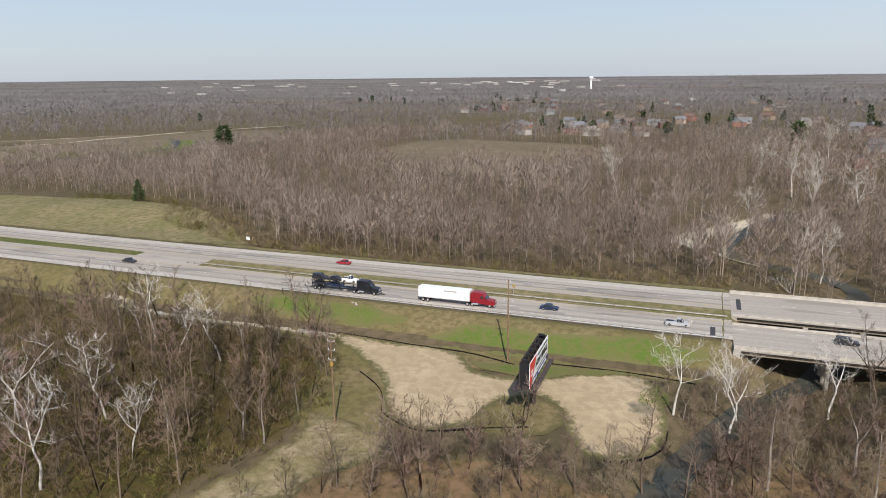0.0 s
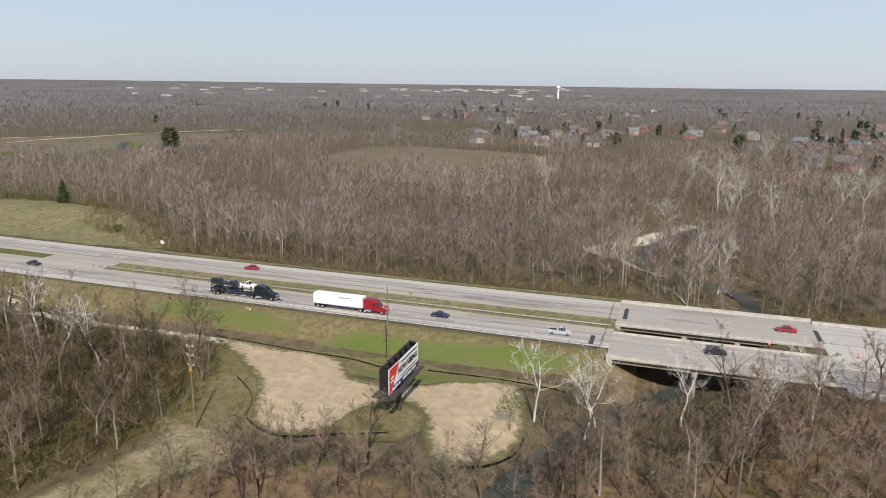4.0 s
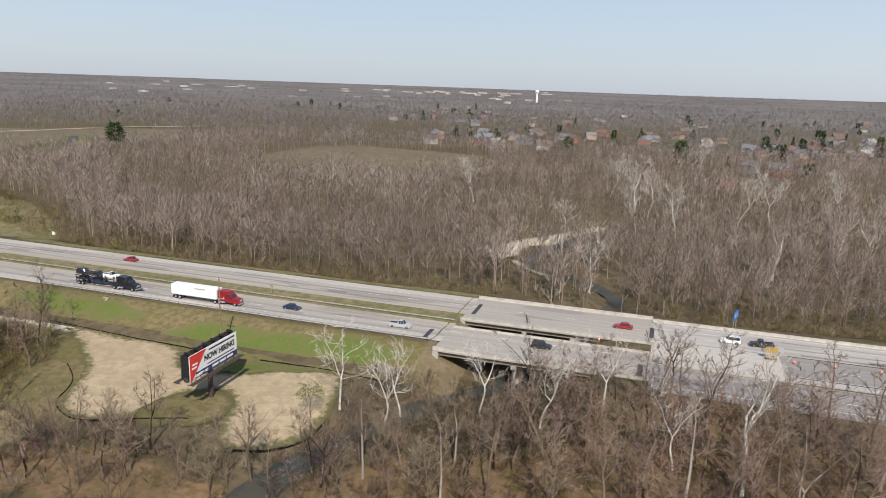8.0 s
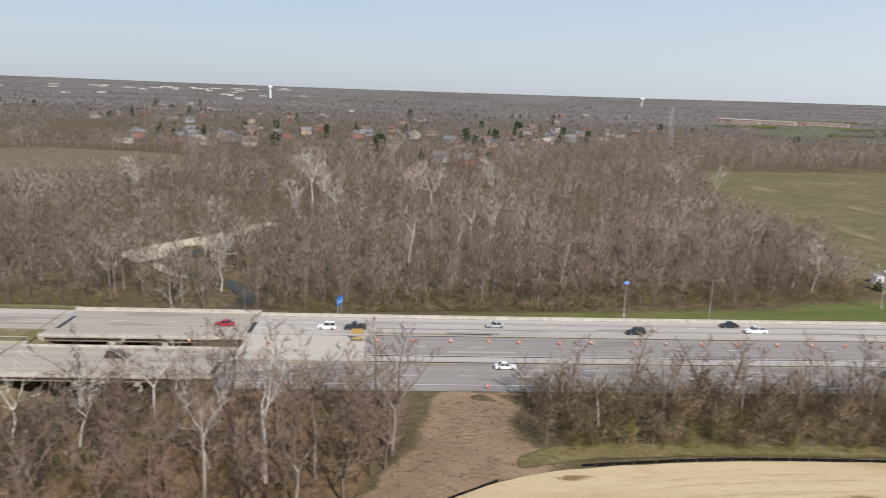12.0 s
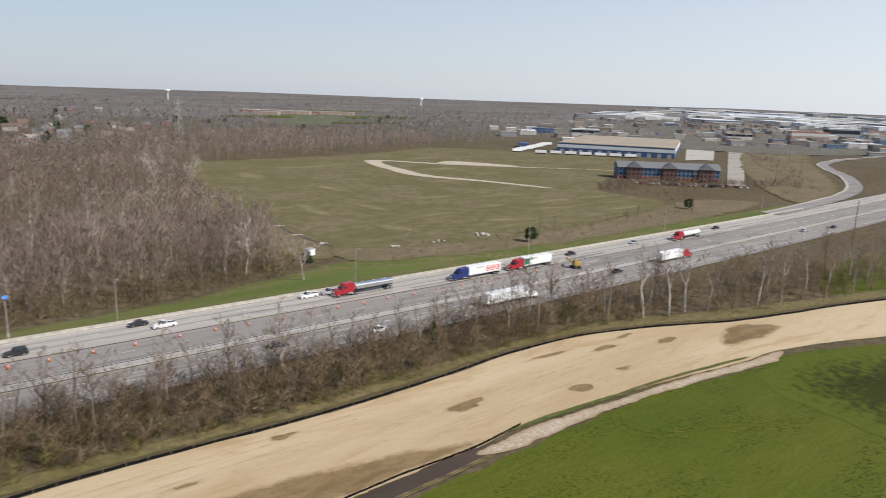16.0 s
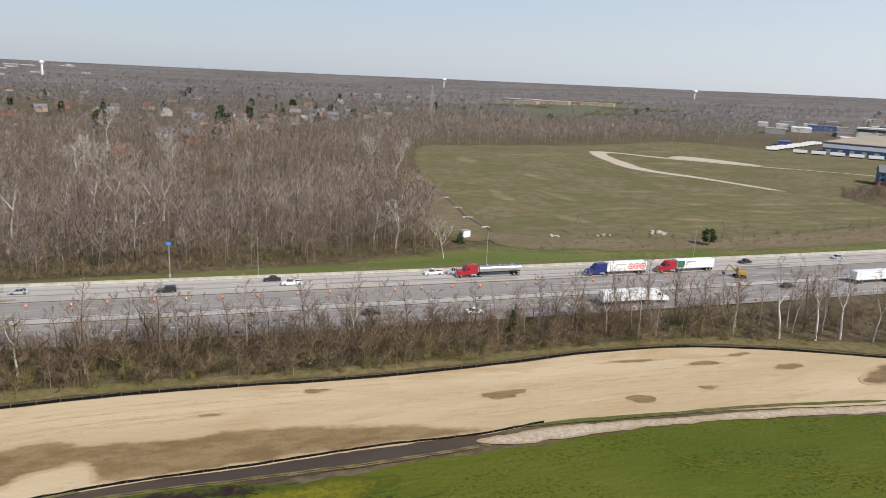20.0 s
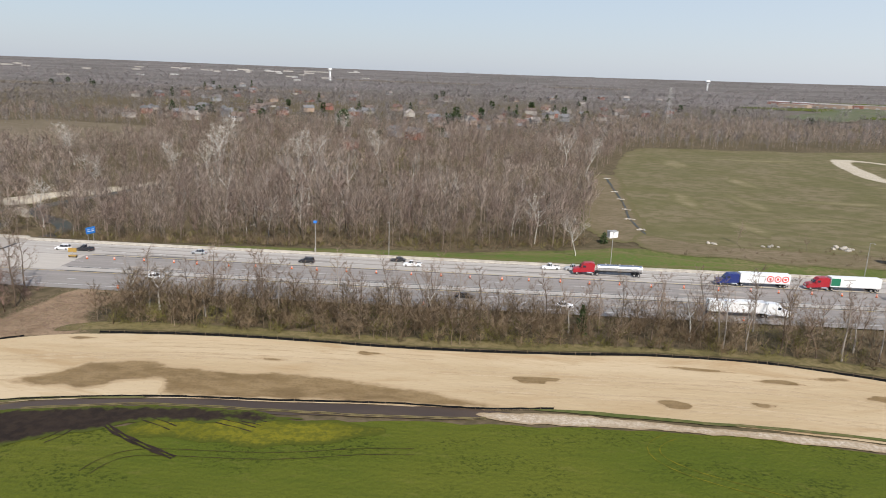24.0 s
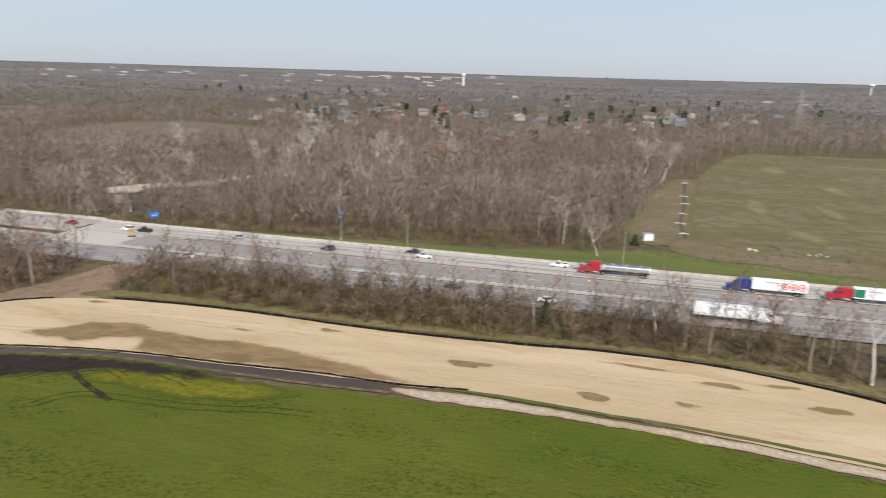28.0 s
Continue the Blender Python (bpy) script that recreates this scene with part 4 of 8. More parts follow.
def guard_segment(e, xa, xb, ya, yb):
    v, f = [], []
    prof = [(-0.04, 0.42), (0.05, 0.48), (0.0, 0.56), (0.05, 0.64), (-0.04, 0.72)]
    for x, y in ((xa, ya), (xb, yb)):
        v += [(x, y + d, z + 0.1) for d, z in prof] + [(x, y + d - 0.03, z + 0.1) for d, z in prof]
    n = 10
    for k in range(4):
        f += [(k, k + 1, n + k + 1), (k, n + k + 1, n + k), (5 + k, n + 5 + k, n + 5 + k + 1), (5 + k, n + 6 + k, 6 + k)]
    mesh_np("rail", np.array(v), np.array(f), M["galv"], parent=e)
    for s in (0.0, 0.5):
        x, y = xa + (xb - xa) * s, ya + (yb - ya) * s
        part("guard_post", box((0.12, 0.16, 0.78), (x, y - 0.1, 0.42)), M["post"], e)


run_of("guardrail", -154, 8, 174.9, 6.0, "steel W-beam guardrail along the median", "guardrail", guard_segment)
run_of("guardrail", -108, 8, 159.6, 6.0, "steel W-beam guardrail above the grass bank", "guardrail", guard_segment)


def barrier_segment(e, xa, xb, ya, yb):
    L = math.hypot(xb - xa, yb - ya) - 0.04
    p = prism([(-0.3, 0), (0.3, 0), (0.26, 0.1), (0.12, 0.34), (0.08, 0.86), (-0.08, 0.86), (-0.12, 0.34), (-0.26, 0.1)], -L / 2, L / 2)
    bmesh.ops.rotate(p, cent=(0, 0, 0), matrix=Matrix.Rotation(math.atan2(yb - ya, xb - xa) + radians(90), 3, "Z"), verts=p.verts)
    bmesh.ops.translate(p, vec=((xa + xb) / 2, (ya + yb) / 2, 0.1), verts=p.verts)
    part("barrier_block", p, M["concrete"], e)


run_of("concrete_barrier", 56, 560, 194.6, 6.0, "pale concrete barrier along the highway's edge", "barrier", barrier_segment)
# exit ramp
rp = spline([(520, 206.5), (560, 210), (640, 221), (710, 239), (775, 268), (826, 297), (890, 338), (950, 367), (1050, 384), (1180, 388), (1400, 380)], 8.0, False)
tn = np.gradient(rp, axis=0)
tn /= np.linalg.norm(tn, axis=1)[:, None]
nr = np.stack([-tn[:, 1], tn[:, 0]], -1)
patch("exit_ramp", np.concatenate([rp + nr * 5, (rp - nr * 5)[::-1]]), M["asphalt"], 0.4, "curving grey exit ramp", "road", cell=10)
patch("ramp_shoulder", np.concatenate([rp + nr * 6.6, (rp + nr * 4.6)[::-1]]), M["shoulder"], 0.42, "pale shoulder of the exit ramp", "road", cell=10)
patch("far_road", np.array([(-640, 492), (-580, 556), (-525, 624), (-523, 629), (-583, 562), (-645, 498)]), M["pale"], 0.5, "pale rural road between fields", "road", cell=20)
patch("hotel_drive", np.array([(622, 293), (637, 287), (1038, 512), (1016, 520)]), M["concrete_road"], 0.3, "pale concrete access road beside the hotel", "road", cell=20)


# ---------------------------------------------------------------- trees
def grow(rng, H, r, limbs, subs, twigs, start=0.3, up=0.62, spread=0.36, crook=0.05, forks=0, limb_seg=3):
    """Stem, limb and twig pieces of one bare tree: rows of start, end, two radii, grade (0 trunk, 1 limb, 2 branch, 3 twig)."""
    out = []
    leaders = []
    p, d = np.zeros(3), np.array([0, 0, 1.0])
    n = 6
    top_frac = 0.96 if not forks else 0.42
    for k in range(n):
        d = d + np.append(rng.normal(0, crook, 2), 0)
        d /= np.linalg.norm(d)
        q = p + d * H * top_frac / n
        ra, rb = (r * (1 - (0.85 if not forks else 0.4) * kk / n) for kk in (k, k + 1))
        out.append((p, q, ra, rb, 0))
        leaders.append((p, q, ra))
        p = q
    for k in range(forks):
        az = 2 * np.pi * k / forks + rng.uniform(-0.4, 0.4)
        fd = np.array([math.cos(az) * 0.42, math.sin(az) * 0.42, 0.9])
        fp, fr = p.copy(), r * 0.55
        for s in range(5):
            fd = fd + rng.normal(0, 0.16, 3) + np.array([0, 0, 0.05])
            fd /= np.linalg.norm(fd)
            fq = fp + fd * H * 0.58 / 5
            out.append((fp, fq, fr, fr * 0.74, 0 if s < 2 else 1))
            leaders.append((fp, fq, fr))
            fp, fr = fq, fr * 0.74
    pts = [(a, b, rr) for a, b, rr in leaders]
    for i in range(limbs):
        u = start + (0.97 - start) * (i + rng.uniform(0, 0.9)) / limbs
        hz = u * H
        cand = [s for s in pts if s[0][2] <= hz <= s[1][2]] or [pts[-1]]
        a, b, rr = cand[rng.integers(len(cand))]
        t = (hz - a[2]) / max(b[2] - a[2], 1e-3)
        base = a + (b - a) * np.clip(t, 0, 1)
        az = i * 2.4 + rng.uniform(-0.5, 0.5)
        L = spread * H * (1.0 - 0.62 * ((u - start) / (1 - start)) ** 1.3) * rng.uniform(0.7, 1.15)
        dirn = np.array([math.cos(az), math.sin(az), up * rng.uniform(0.7, 1.4)])
        dirn /= np.linalg.norm(dirn)
        q, lr = base, max(rr * 0.42, 0.02)
        stops = [base]
        for s in range(limb_seg):
            dirn = dirn + rng.normal(0, 0.13 + crook, 3) + np.array([0, 0, 0.12])
            dirn /= np.linalg.norm(dirn)
            e = q + dirn * L / limb_seg
            out.append((q, e, lr, lr * 0.62, 1))
            stops.append(e)
            q, lr = e, lr * 0.62
        for j in range(subs):
            w = (0.25 + 0.75 * (j + rng.uniform(0, 0.9)) / subs) * limb_seg
            k = min(int(w), limb_seg - 1)
            sb = stops[k] + (stops[k + 1] - stops[k]) * (w - k)
            sd = dirn * 0.6 + rng.normal(0, 0.55, 3) + np.array([0, 0, 0.35])
            sd /= np.linalg.norm(sd)
            sl = L * rng.uniform(0.3, 0.55)
            se = sb + sd * sl
            out.append((sb, se, lr * 0.8, lr * 0.35, 2))
            for m in range(twigs):
                tb = sb + sd * sl * rng.uniform(0.1, 1.0)
                td = sd * 0.7 + rng.normal(0, 0.5, 3) + np.array([0, 0, 0.35])
                td /= np.linalg.norm(td)
                out.append((tb, tb + td * sl * rng.uniform(0.35, 0.8), lr * 0.35, 0.0, 3))
    return out


def tubes(segs, sides, rng, min_r=0.0):
    """Tapered pieces as open tubes; sides = 1 makes slivers."""
    if not segs:
        return np.zeros((0, 3)), np.zeros((0, 3), int)
    a, b = np.array([s[0] for s in segs]), np.array([s[1] for s in segs])
    ra, rb = np.maximum([s[2] for s in segs], min_r), np.array([s[3] for s in segs])
    d = b - a
    d /= np.linalg.norm(d, axis=1)[:, None] + 1e-9
    ref = np.where(np.abs(d[:, 2:]) > 0.9, np.array([[1.0, 0, 0]]), np.array([[0, 0, 1.0]]))
    u = np.cross(d, ref)
    u /= np.linalg.norm(u, axis=1)[:, None] + 1e-9
    v = np.cross(d, u)
    n = len(segs)
    if sides == 1:
        th = rng.uniform(0, np.pi, n)[:, None]
        w = (u * np.cos(th) + v * np.sin(th)) * ra[:, None]
        V = np.stack([a - w, a + w, b], 1).reshape(-1, 3)
        return V, np.arange(3 * n).reshape(-1, 3)
    rings = []
    for c, rr in ((a, ra), (b, np.maximum(rb, min_r * 0.5))):
        for k in range(sides):
            t = 2 * np.pi * k / sides
            rings.append(c + (u * math.cos(t) + v * math.sin(t)) * rr[:, None])
    V = np.stack(rings, 1).reshape(-1, 3)
    F = []
    o = np.arange(n) * 2 * sides
    for k in range(sides):
        k2 = (k + 1) % sides
        F += [np.stack([o + k, o + k2, o + sides + k2], -1), np.stack([o + k, o + sides + k2, o + sides + k], -1)]
    return V, np.concatenate(F)


def join(*vf):
    V, F, o = [], [], 0
    for v, f in vf:
        if len(v):
            V.append(v), F.append(f + o)
            o += len(v)
    return np.concatenate(V), np.concatenate(F)


def tree_arrays(seed, H, grades, **kw):
    """grades: for trunk, limb, branch, twig: (sides, least radius), or None to leave it out."""
    rng = np.random.default_rng(seed)
    segs = grow(rng, H, **kw)
    return [tubes([s for s in segs if s[4] == g], grades[g][0], rng, grades[g][1]) if grades[g] else (np.zeros((0, 3)), np.zeros((0, 3), int)) for g in range(4)]


FULL = [(7, 0.06), (4, 0.040), (3, 0.028), (1, 0.027)]
MID = [(3, 0.11), (3, 0.07), (1, 0.08), (1, 0.075)]
mid_pale = [join(*tree_arrays(130 + k, 16, MID, r=0.19, limbs=9, subs=3, twigs=6, start=0.38, spread=0.25, up=0.85, crook=0.07, limb_seg=1)) for k in range(4)]


def crown_normals(V, centre, stem=0):
    """Directions out of the middle of a crown; the first corners, those of the stem, point away from its axis."""
    N = V - np.array([0, 0, centre])
    N[:, 2] = N[:, 2] * 0.8 + 0.25 * centre
    N[:stem] = V[:stem] * np.array([1, 1, 0]) + np.array([0, 0, 1e-3])
    return N / (np.linalg.norm(N, axis=1)[:, None] + 1e-9)


def brush_tree(seed, H, limbs, twigs, wide, limb_r, twig_r, foot=0.30):
    """A bare tree of a close wood: a slender stem, steep limbs and many fine rising twigs."""
    rng = np.random.default_rng(seed)
    stem, p = [], np.zeros(3)
    for k in range(4):
        q = np.array([rng.normal(0, 0.12 * k), rng.normal(0, 0.12 * k), H * 0.23 * (k + 1)])
        stem.append((p, q, 0.13 - 0.026 * k, 0.104 - 0.026 * k, 0))
        p = q
    lim, tw = [], []
    for k in range(limbs):
        u = foot + (0.86 - foot) * (k + rng.uniform(0, 0.9)) / limbs
        az = k * 2.4 + rng.uniform(-0.5, 0.5)
        seg = stem[min(3, int(u / 0.23))]
        b = seg[0] + (seg[1] - seg[0]) * (u * H - seg[0][2]) / (seg[1][2] - seg[0][2])
        reach = wide * H * (1.0 - 0.55 * max(0.0, (u - 0.55) / 0.35)) * rng.uniform(0.6, 1.1)
        tip = b + np.array([math.cos(az) * reach, math.sin(az) * reach, min(reach * rng.uniform(0.8, 1.7), H * (1.03 - u))])
        lim.append((b, tip, limb_r, 0.0, 1))
        for j in range(twigs):
            t = rng.uniform(0.25, 1.0)
            d = (tip - b) / (np.linalg.norm(tip - b) + 1e-6) * 0.55 + rng.normal(0, 0.38, 3) + np.array([0, 0, 0.55])
            d /= np.linalg.norm(d)
            f = b + (tip - b) * t
            tw.append((f, f + d * H * rng.uniform(0.07, 0.19) * (1.1 - 0.35 * t), twig_r * rng.uniform(0.7, 1.3), 0.0, 3))
    sv, sf = tubes(stem, 3, rng, 0.055)
    V, F = join((sv, sf), tubes(lim, 1, rng), tubes(tw, 1, rng))
    lift = np.zeros(len(V))
    lift[:len(sv)] = rng.choice((-0.3, -0.1, 0.3))
    return V, F, lift, crown_normals(V, 0.50 * H, len(sv))


mid_trees = [brush_tree(500 + k, 16, 19, 15, 0.18 + 0.025 * (k % 4), 0.050, 0.036, 0.24 + 0.04 * (k % 3)) for k in range(8)]
mid_trees += [brush_tree(512 + k, 16, 22, 14, 0.27 + 0.02 * k, 0.060, 0.045, 0.34) for k in range(3)]
low_trees = [brush_tree(520 + k, 16, 12, 7, 0.20 + 0.025 * (k % 4), 0.085, 0.080, 0.26) for k in range(6)]
low_trees += [brush_tree(530 + k, 16, 13, 8, 0.29 + 0.02 * k, 0.10, 0.09, 0.36) for k in range(3)]


def far_crown(seed, n=36, broad=1.0):
    """A far tree: a short stem and upward slivers that make a ragged dome."""
    rng = np.random.default_rng(seed)
    segs = []
    for k in range(n):
        az, v = rng.uniform(0, 2 * np.pi), rng.uniform(-0.7, 1.0)
        rr = 3.9 * math.sqrt(max(0.05, 1 - v * v * 0.9)) * math.sqrt(rng.uniform(0.1, 1))
        b = np.array([math.cos(az) * rr, math.sin(az) * rr, 9.4 + 5.2 * v])
        d = np.array([math.cos(az) * 0.35, math.sin(az) * 0.35, 1.0]) + rng.normal(0, 0.25, 3)
        segs.append((b, b + d * rng.uniform(1.6, 3.2), broad * rng.uniform(0.16, 0.30), 0.0, 3))
    sv, sf = tubes([(np.zeros(3), np.array([0, 0, 9.0]), 0.22, 0.1, 0)], 3, rng)
    V, F = join((sv, sf), tubes(segs, 1, rng))
    return V, F, np.zeros(len(V)), crown_normals(V, 7.0, len(sv))


def evergreen(seed, H, R, n, cone=True, width=0.28):
    """Dense drooping sprays round a stem."""
    rng = np.random.default_rng(seed)
    segs = []
    for k in range(n):
        u = rng.uniform(0.06, 1.0) if cone else rng.uniform(0.25, 1.0)
        rad = R * ((1 - u) ** 0.8 + 0.06 if cone else math.sqrt(max(0.06, 1 - (2 * u - 1.15) ** 2))) * rng.uniform(0.75, 1.1)
        az = rng.uniform(0, 2 * np.pi)
        c = np.array([math.cos(az), math.sin(az), 0])
        a = c * rad * rng.uniform(0.25, 0.6) + np.array([0, 0, u * H])
        b = c * rad + np.array([0, 0, u * H + rng.uniform(-0.1, 0.12) * H * 0.6])
        segs.append((a, b + rng.normal(0, 0.1 * R, 3), width * rng.uniform(0.7, 1.4), 0, 3))
    return tubes([(np.zeros(3), np.array([0, 0, H * 0.95]), 0.16, 0.03, 0)], 5, rng), tubes(segs, 1, rng)


def shrub(seed, H, stems=8, subs=7, twigs=4, width=0.034):
    rng = np.random.default_rng(seed)
    segs = []
    for k in range(stems):
        az, out = rng.uniform(0, 2 * np.pi), rng.uniform(0.15, 1.0)
        d = np.array([math.cos(az) * out, math.sin(az) * out, 1.0])
        d /= np.linalg.norm(d)
        base = np.append(rng.normal(0, 0.3, 2), 0)
        L = H * rng.uniform(0.65, 1.1)
        bow = base + d * L * 0.55
        d2 = d + np.array([math.cos(az) * 0.5, math.sin(az) * 0.5, -0.15]) * rng.uniform(0, 1)
        d2 /= np.linalg.norm(d2)
        segs += [(base, bow, width * 1.15, 0.0, 1), (bow, bow + d2 * L * 0.45, width, 0.0, 1)]
        for j in range(subs):
            w = rng.uniform(0.12, 1.0)
            b = base + d * L * w if w < 0.55 else bow + d2 * L * (w - 0.55)
            e = d2 * 0.7 + rng.normal(0, 0.42, 3) + np.array([0, 0, 0.2])
            e /= np.linalg.norm(e)
            sl = L * rng.uniform(0.25, 0.5)
            segs.append((b, b + e * sl, width, 0.0, 2))
            for m in range(twigs):
                tb = b + e * sl * rng.uniform(0.15, 0.95)
                te = e * 0.8 + rng.normal(0, 0.42, 3) + np.array([0, 0, 0.3])
                te /= np.linalg.norm(te)
                segs.append((tb, tb + te * sl * rng.uniform(0.4, 0.8), width * 0.8, 0.0, 3))
    return tubes(segs, 1, rng)


def scatter(name, templates, pts, lo, hi, base_h, material, label, category, seed, wide=(0.85, 1.2), sink=0.15):
    """Many plants of a few kinds joined into one mesh; each has its own turn, size and tint."""
    rng = np.random.default_rng(seed)
    Vs, Fs, Ts, Ns, o = [], [], [], [], 0
    kind = rng.integers(len(templates), size=len(pts))
    for k, (V, F, *more) in enumerate(templates):
        P = pts[kind == k]
        n = len(P)
        if not n:
            continue
        lift = more[0] if more else np.zeros(len(V))
        N = more[1] if len(more) > 1 else crown_normals(V, 0.4 * base_h)
        inward = np.einsum("ij,ij->i", np.cross(V[F[:, 1]] - V[F[:, 0]], V[F[:, 2]] - V[F[:, 0]]), N[F].sum(1)) < 0
        F = np.where(inward[:, None], F[:, ::-1], F)
        swell = np.array([noise.noise((x * 0.02, y * 0.02, 4.0)) for x, y in P])
        h = rng.uniform(lo, hi, n) / base_h * (1 + 0.34 * swell)
        blend = np.clip(0.5 + 0.9 * swell + rng.uniform(-0.4, 0.4, n), 0, 1)
        w = h * rng.uniform(*wide, n)
        a = rng.uniform(0, 2 * np.pi, n)
        ca, sa = np.cos(a)[:, None], np.sin(a)[:, None]
        c, s = ca * w[:, None], sa * w[:, None]
        X = V[None, :, 0] * c - V[None, :, 1] * s + P[:, :1]
        Y = V[None, :, 0] * s + V[None, :, 1] * c + P[:, 1:2]
        Z = V[None, :, 2] * h[:, None] + height(P[:, 0], P[:, 1])[:, None] - sink
        Vs.append(np.stack([X, Y, Z], -1).reshape(-1, 3))
        Ns.append(np.stack([N[None, :, 0] * ca - N[None, :, 1] * sa, N[None, :, 0] * sa + N[None, :, 1] * ca, np.broadcast_to(N[None, :, 2], X.shape)], -1).reshape(-1, 3))
        Fs.append((F[None] + (np.arange(n) * len(V))[:, None, None]).reshape(-1, 3) + o)
        Ts.append(np.clip(0.8 * blend[:, None] + lift[None], 0, 1.3).ravel())
        o += n * len(V)
    if not Vs:
        return None
    ob = mesh_np(name, np.concatenate(Vs), np.concatenate(Fs), material, np.concatenate(Ts), normals=np.concatenate(Ns))
    return tagged(ob, label, category, kind="stuff")


def inside(poly, pts):
    x, y = pts[:, 0], pts[:, 1]
    r = np.zeros(len(pts), bool)
    n = len(poly)
    for i in range(n):
        (xa, ya), (xb, yb) = poly[i], poly[(i + 1) % n]
        hit = ((ya > y) != (yb > y)) & (x < (xb - xa) * (y - ya) / (yb - ya + 1e-12) + xa)
        r ^= hit
    return r


def spread_in(poly, cell, seed, without=(), keep=1.0):
    """Jittered points over a plan outline, leaving out others."""
    poly = np.array(poly, float)
    rng = np.random.default_rng(seed)
    lo, hi = poly.min(0), poly.max(0)
    gx, gy = np.meshgrid(np.arange(lo[0], hi[0], cell), np.arange(lo[1], hi[1], cell), indexing="ij")
    p = np.stack([gx.ravel(), gy.ravel()], -1) + rng.uniform(-0.5, 0.5, (gx.size, 2)) * cell
    p = p[inside(poly, p)]
    for w in without:
        p = p[~inside(np.array(w, float), p)]
    return p[rng.uniform(size=len(p)) < keep]


def near_river(p, w):
    return river_way(p[:, 0], p[:, 1]) < w


BAR = [(-17, 282), (-10, 254), (8, 236), (26, 236), (28, 250), (13, 276), (37, 344), (28, 353)]
CLEAR = [(-240, 600), (-160, 612), (-85, 588), (-62, 520), (-105, 440), (-190, 410), (-240, 480)]
NW = [(-158, 224), (-140, 214), (-60, 214), (10, 216), (60, 210), (140, 209), (190, 215), (236, 228), (245, 250), (250, 300), (-240, 300), (-215, 262)]
p = spread_in(NW, 5.3, 1, (BAR,))
bar_edge = spread_in(BAR, 6.5, 7, keep=0.45)
p = np.concatenate([p, bar_edge[~near_river(bar_edge, 7)]])
p = p[~near_river(p, 4)]
r1 = np.random.default_rng(5).uniform(size=len(p))
scatter("near_wood", mid_trees, p[r1 < 0.66], 8, 18.5, 16, M["wood_bark"], "bare grey-brown spring wood beyond the highway", "wood", 11)
scatter("near_wood", mid_trees, p[(r1 >= 0.66) & (r1 < 0.96)], 7, 16.5, 16, M["wood_red"], "bare reddish-brown spring wood beyond the highway", "wood", 12)
scatter("pale_trunks", mid_pale, p[r1 >= 0.96], 13, 19, 16, M["bark_grey"], "pale grey bare trees among the wood", "wood", 13)
NM = [(-245, 300), (251, 300), (256, 330), (262, 392), (280, 450), (322, 575), (320, 640), (-340, 640), (-330, 420)]
p = spread_in(NM, 7.8, 2, (CLEAR, BAR))
r1 = np.random.default_rng(6).uniform(size=len(p))
scatter("middle_wood", low_trees, p[r1 < 0.64], 10, 17, 16, M["wood_bark"], "bare brown wood in the middle distance", "wood", 14)
scatter("middle_wood", low_trees, p[(r1 >= 0.64) & (r1 < 0.98)], 10, 16, 16, M["wood_red"], "bare reddish wood in the middle distance", "wood", 15)
scatter("pale_trunks", low_trees, p[r1 >= 0.98], 13, 18, 16, M["bark_grey"], "pale bare trees in the middle distance", "wood", 16)
WW = [(-420, 268), (-255, 268), (-215, 264), (-265, 330), (-330, 420), (-420, 400), (-520, 330)]
p = spread_in(WW, 6.2, 3)
scatter("hill_wood", low_trees, p, 9, 15, 16, M["wood_bark"], "bare brown wood behind the grassy hill", "wood", 17)
EN = [(330, 580), (400, 600), (471, 612), (537, 634), (640, 670), (700, 760), (640, 860), (300, 860), (280, 660)]
p = spread_in(EN, 11.5, 4)
scatter("meadow_wood", low_trees, p, 10, 16, 16, M["wood_bark"], "bare brown wood behind the meadow", "wood", 18)


# ---------------------------------------------------------------- woods in the foreground
def near_tree(seed, H, material, trunk_material, r, **kw):
    """One bare tree as a thing with a trunk and a crown; it waits out of sight as a model for copies."""
    tr, li, br, tw = tree_arrays(seed, H, FULL, r=r, **kw)
    rng = np.random.default_rng(seed)
    t = float(rng.uniform(0, 1))
    return tr, join(li, br, tw), material, trunk_material, H, t


def plant(model, x, y, h, turn, label, group, lean=0.0):
    (tv_, tf_), (cv, cf), mat, tmat, H, t, meshes = model
    e = thing("tree", label, "tree", (x, y, float(height(x, y)) - 0.2), turn, group)
    e.rotation_euler = (radians(lean), 0, radians(turn))
    e.scale = (h / H,) * 3
    if not meshes:
        a = mesh_np("trunk", tv_, tf_, tmat, np.full(len(tv_), t))
        b = mesh_np("crown", cv, cf, mat, np.full(len(cv), t))
        meshes += [a.data, b.data]
        a.parent = b.parent = e
    else:
        for nm, me in zip(("trunk", "crown"), meshes):
            new(nm, me).parent = e
    return e


def model(*a, **k):
    return (*near_tree(*a, **k), [])


syc_models = [model(300 + k, 20, M["syc"], M["syc"], 0.29, limbs=15, subs=5, twigs=6, start=0.40, spread=0.36, up=0.55, crook=0.10, forks=2 + k % 2) for k in range(5)]
grey_models = [model(320 + k, 16, M["river_bark"], M["bark"], 0.22, limbs=15, subs=5, twigs=9, start=0.25 + 0.04 * (k % 3), spread=0.27, up=0.75, crook=0.07, forks=(0, 2, 0, 3)[k % 4]) for k in range(7)]
red_models = [model(340 + k, 14, M["bark_red"], M["bark"], 0.17, limbs=16, subs=5, twigs=9, start=0.22, spread=0.32, up=0.65, crook=0.07, forks=(0, 3)[k % 2]) for k in range(4)]
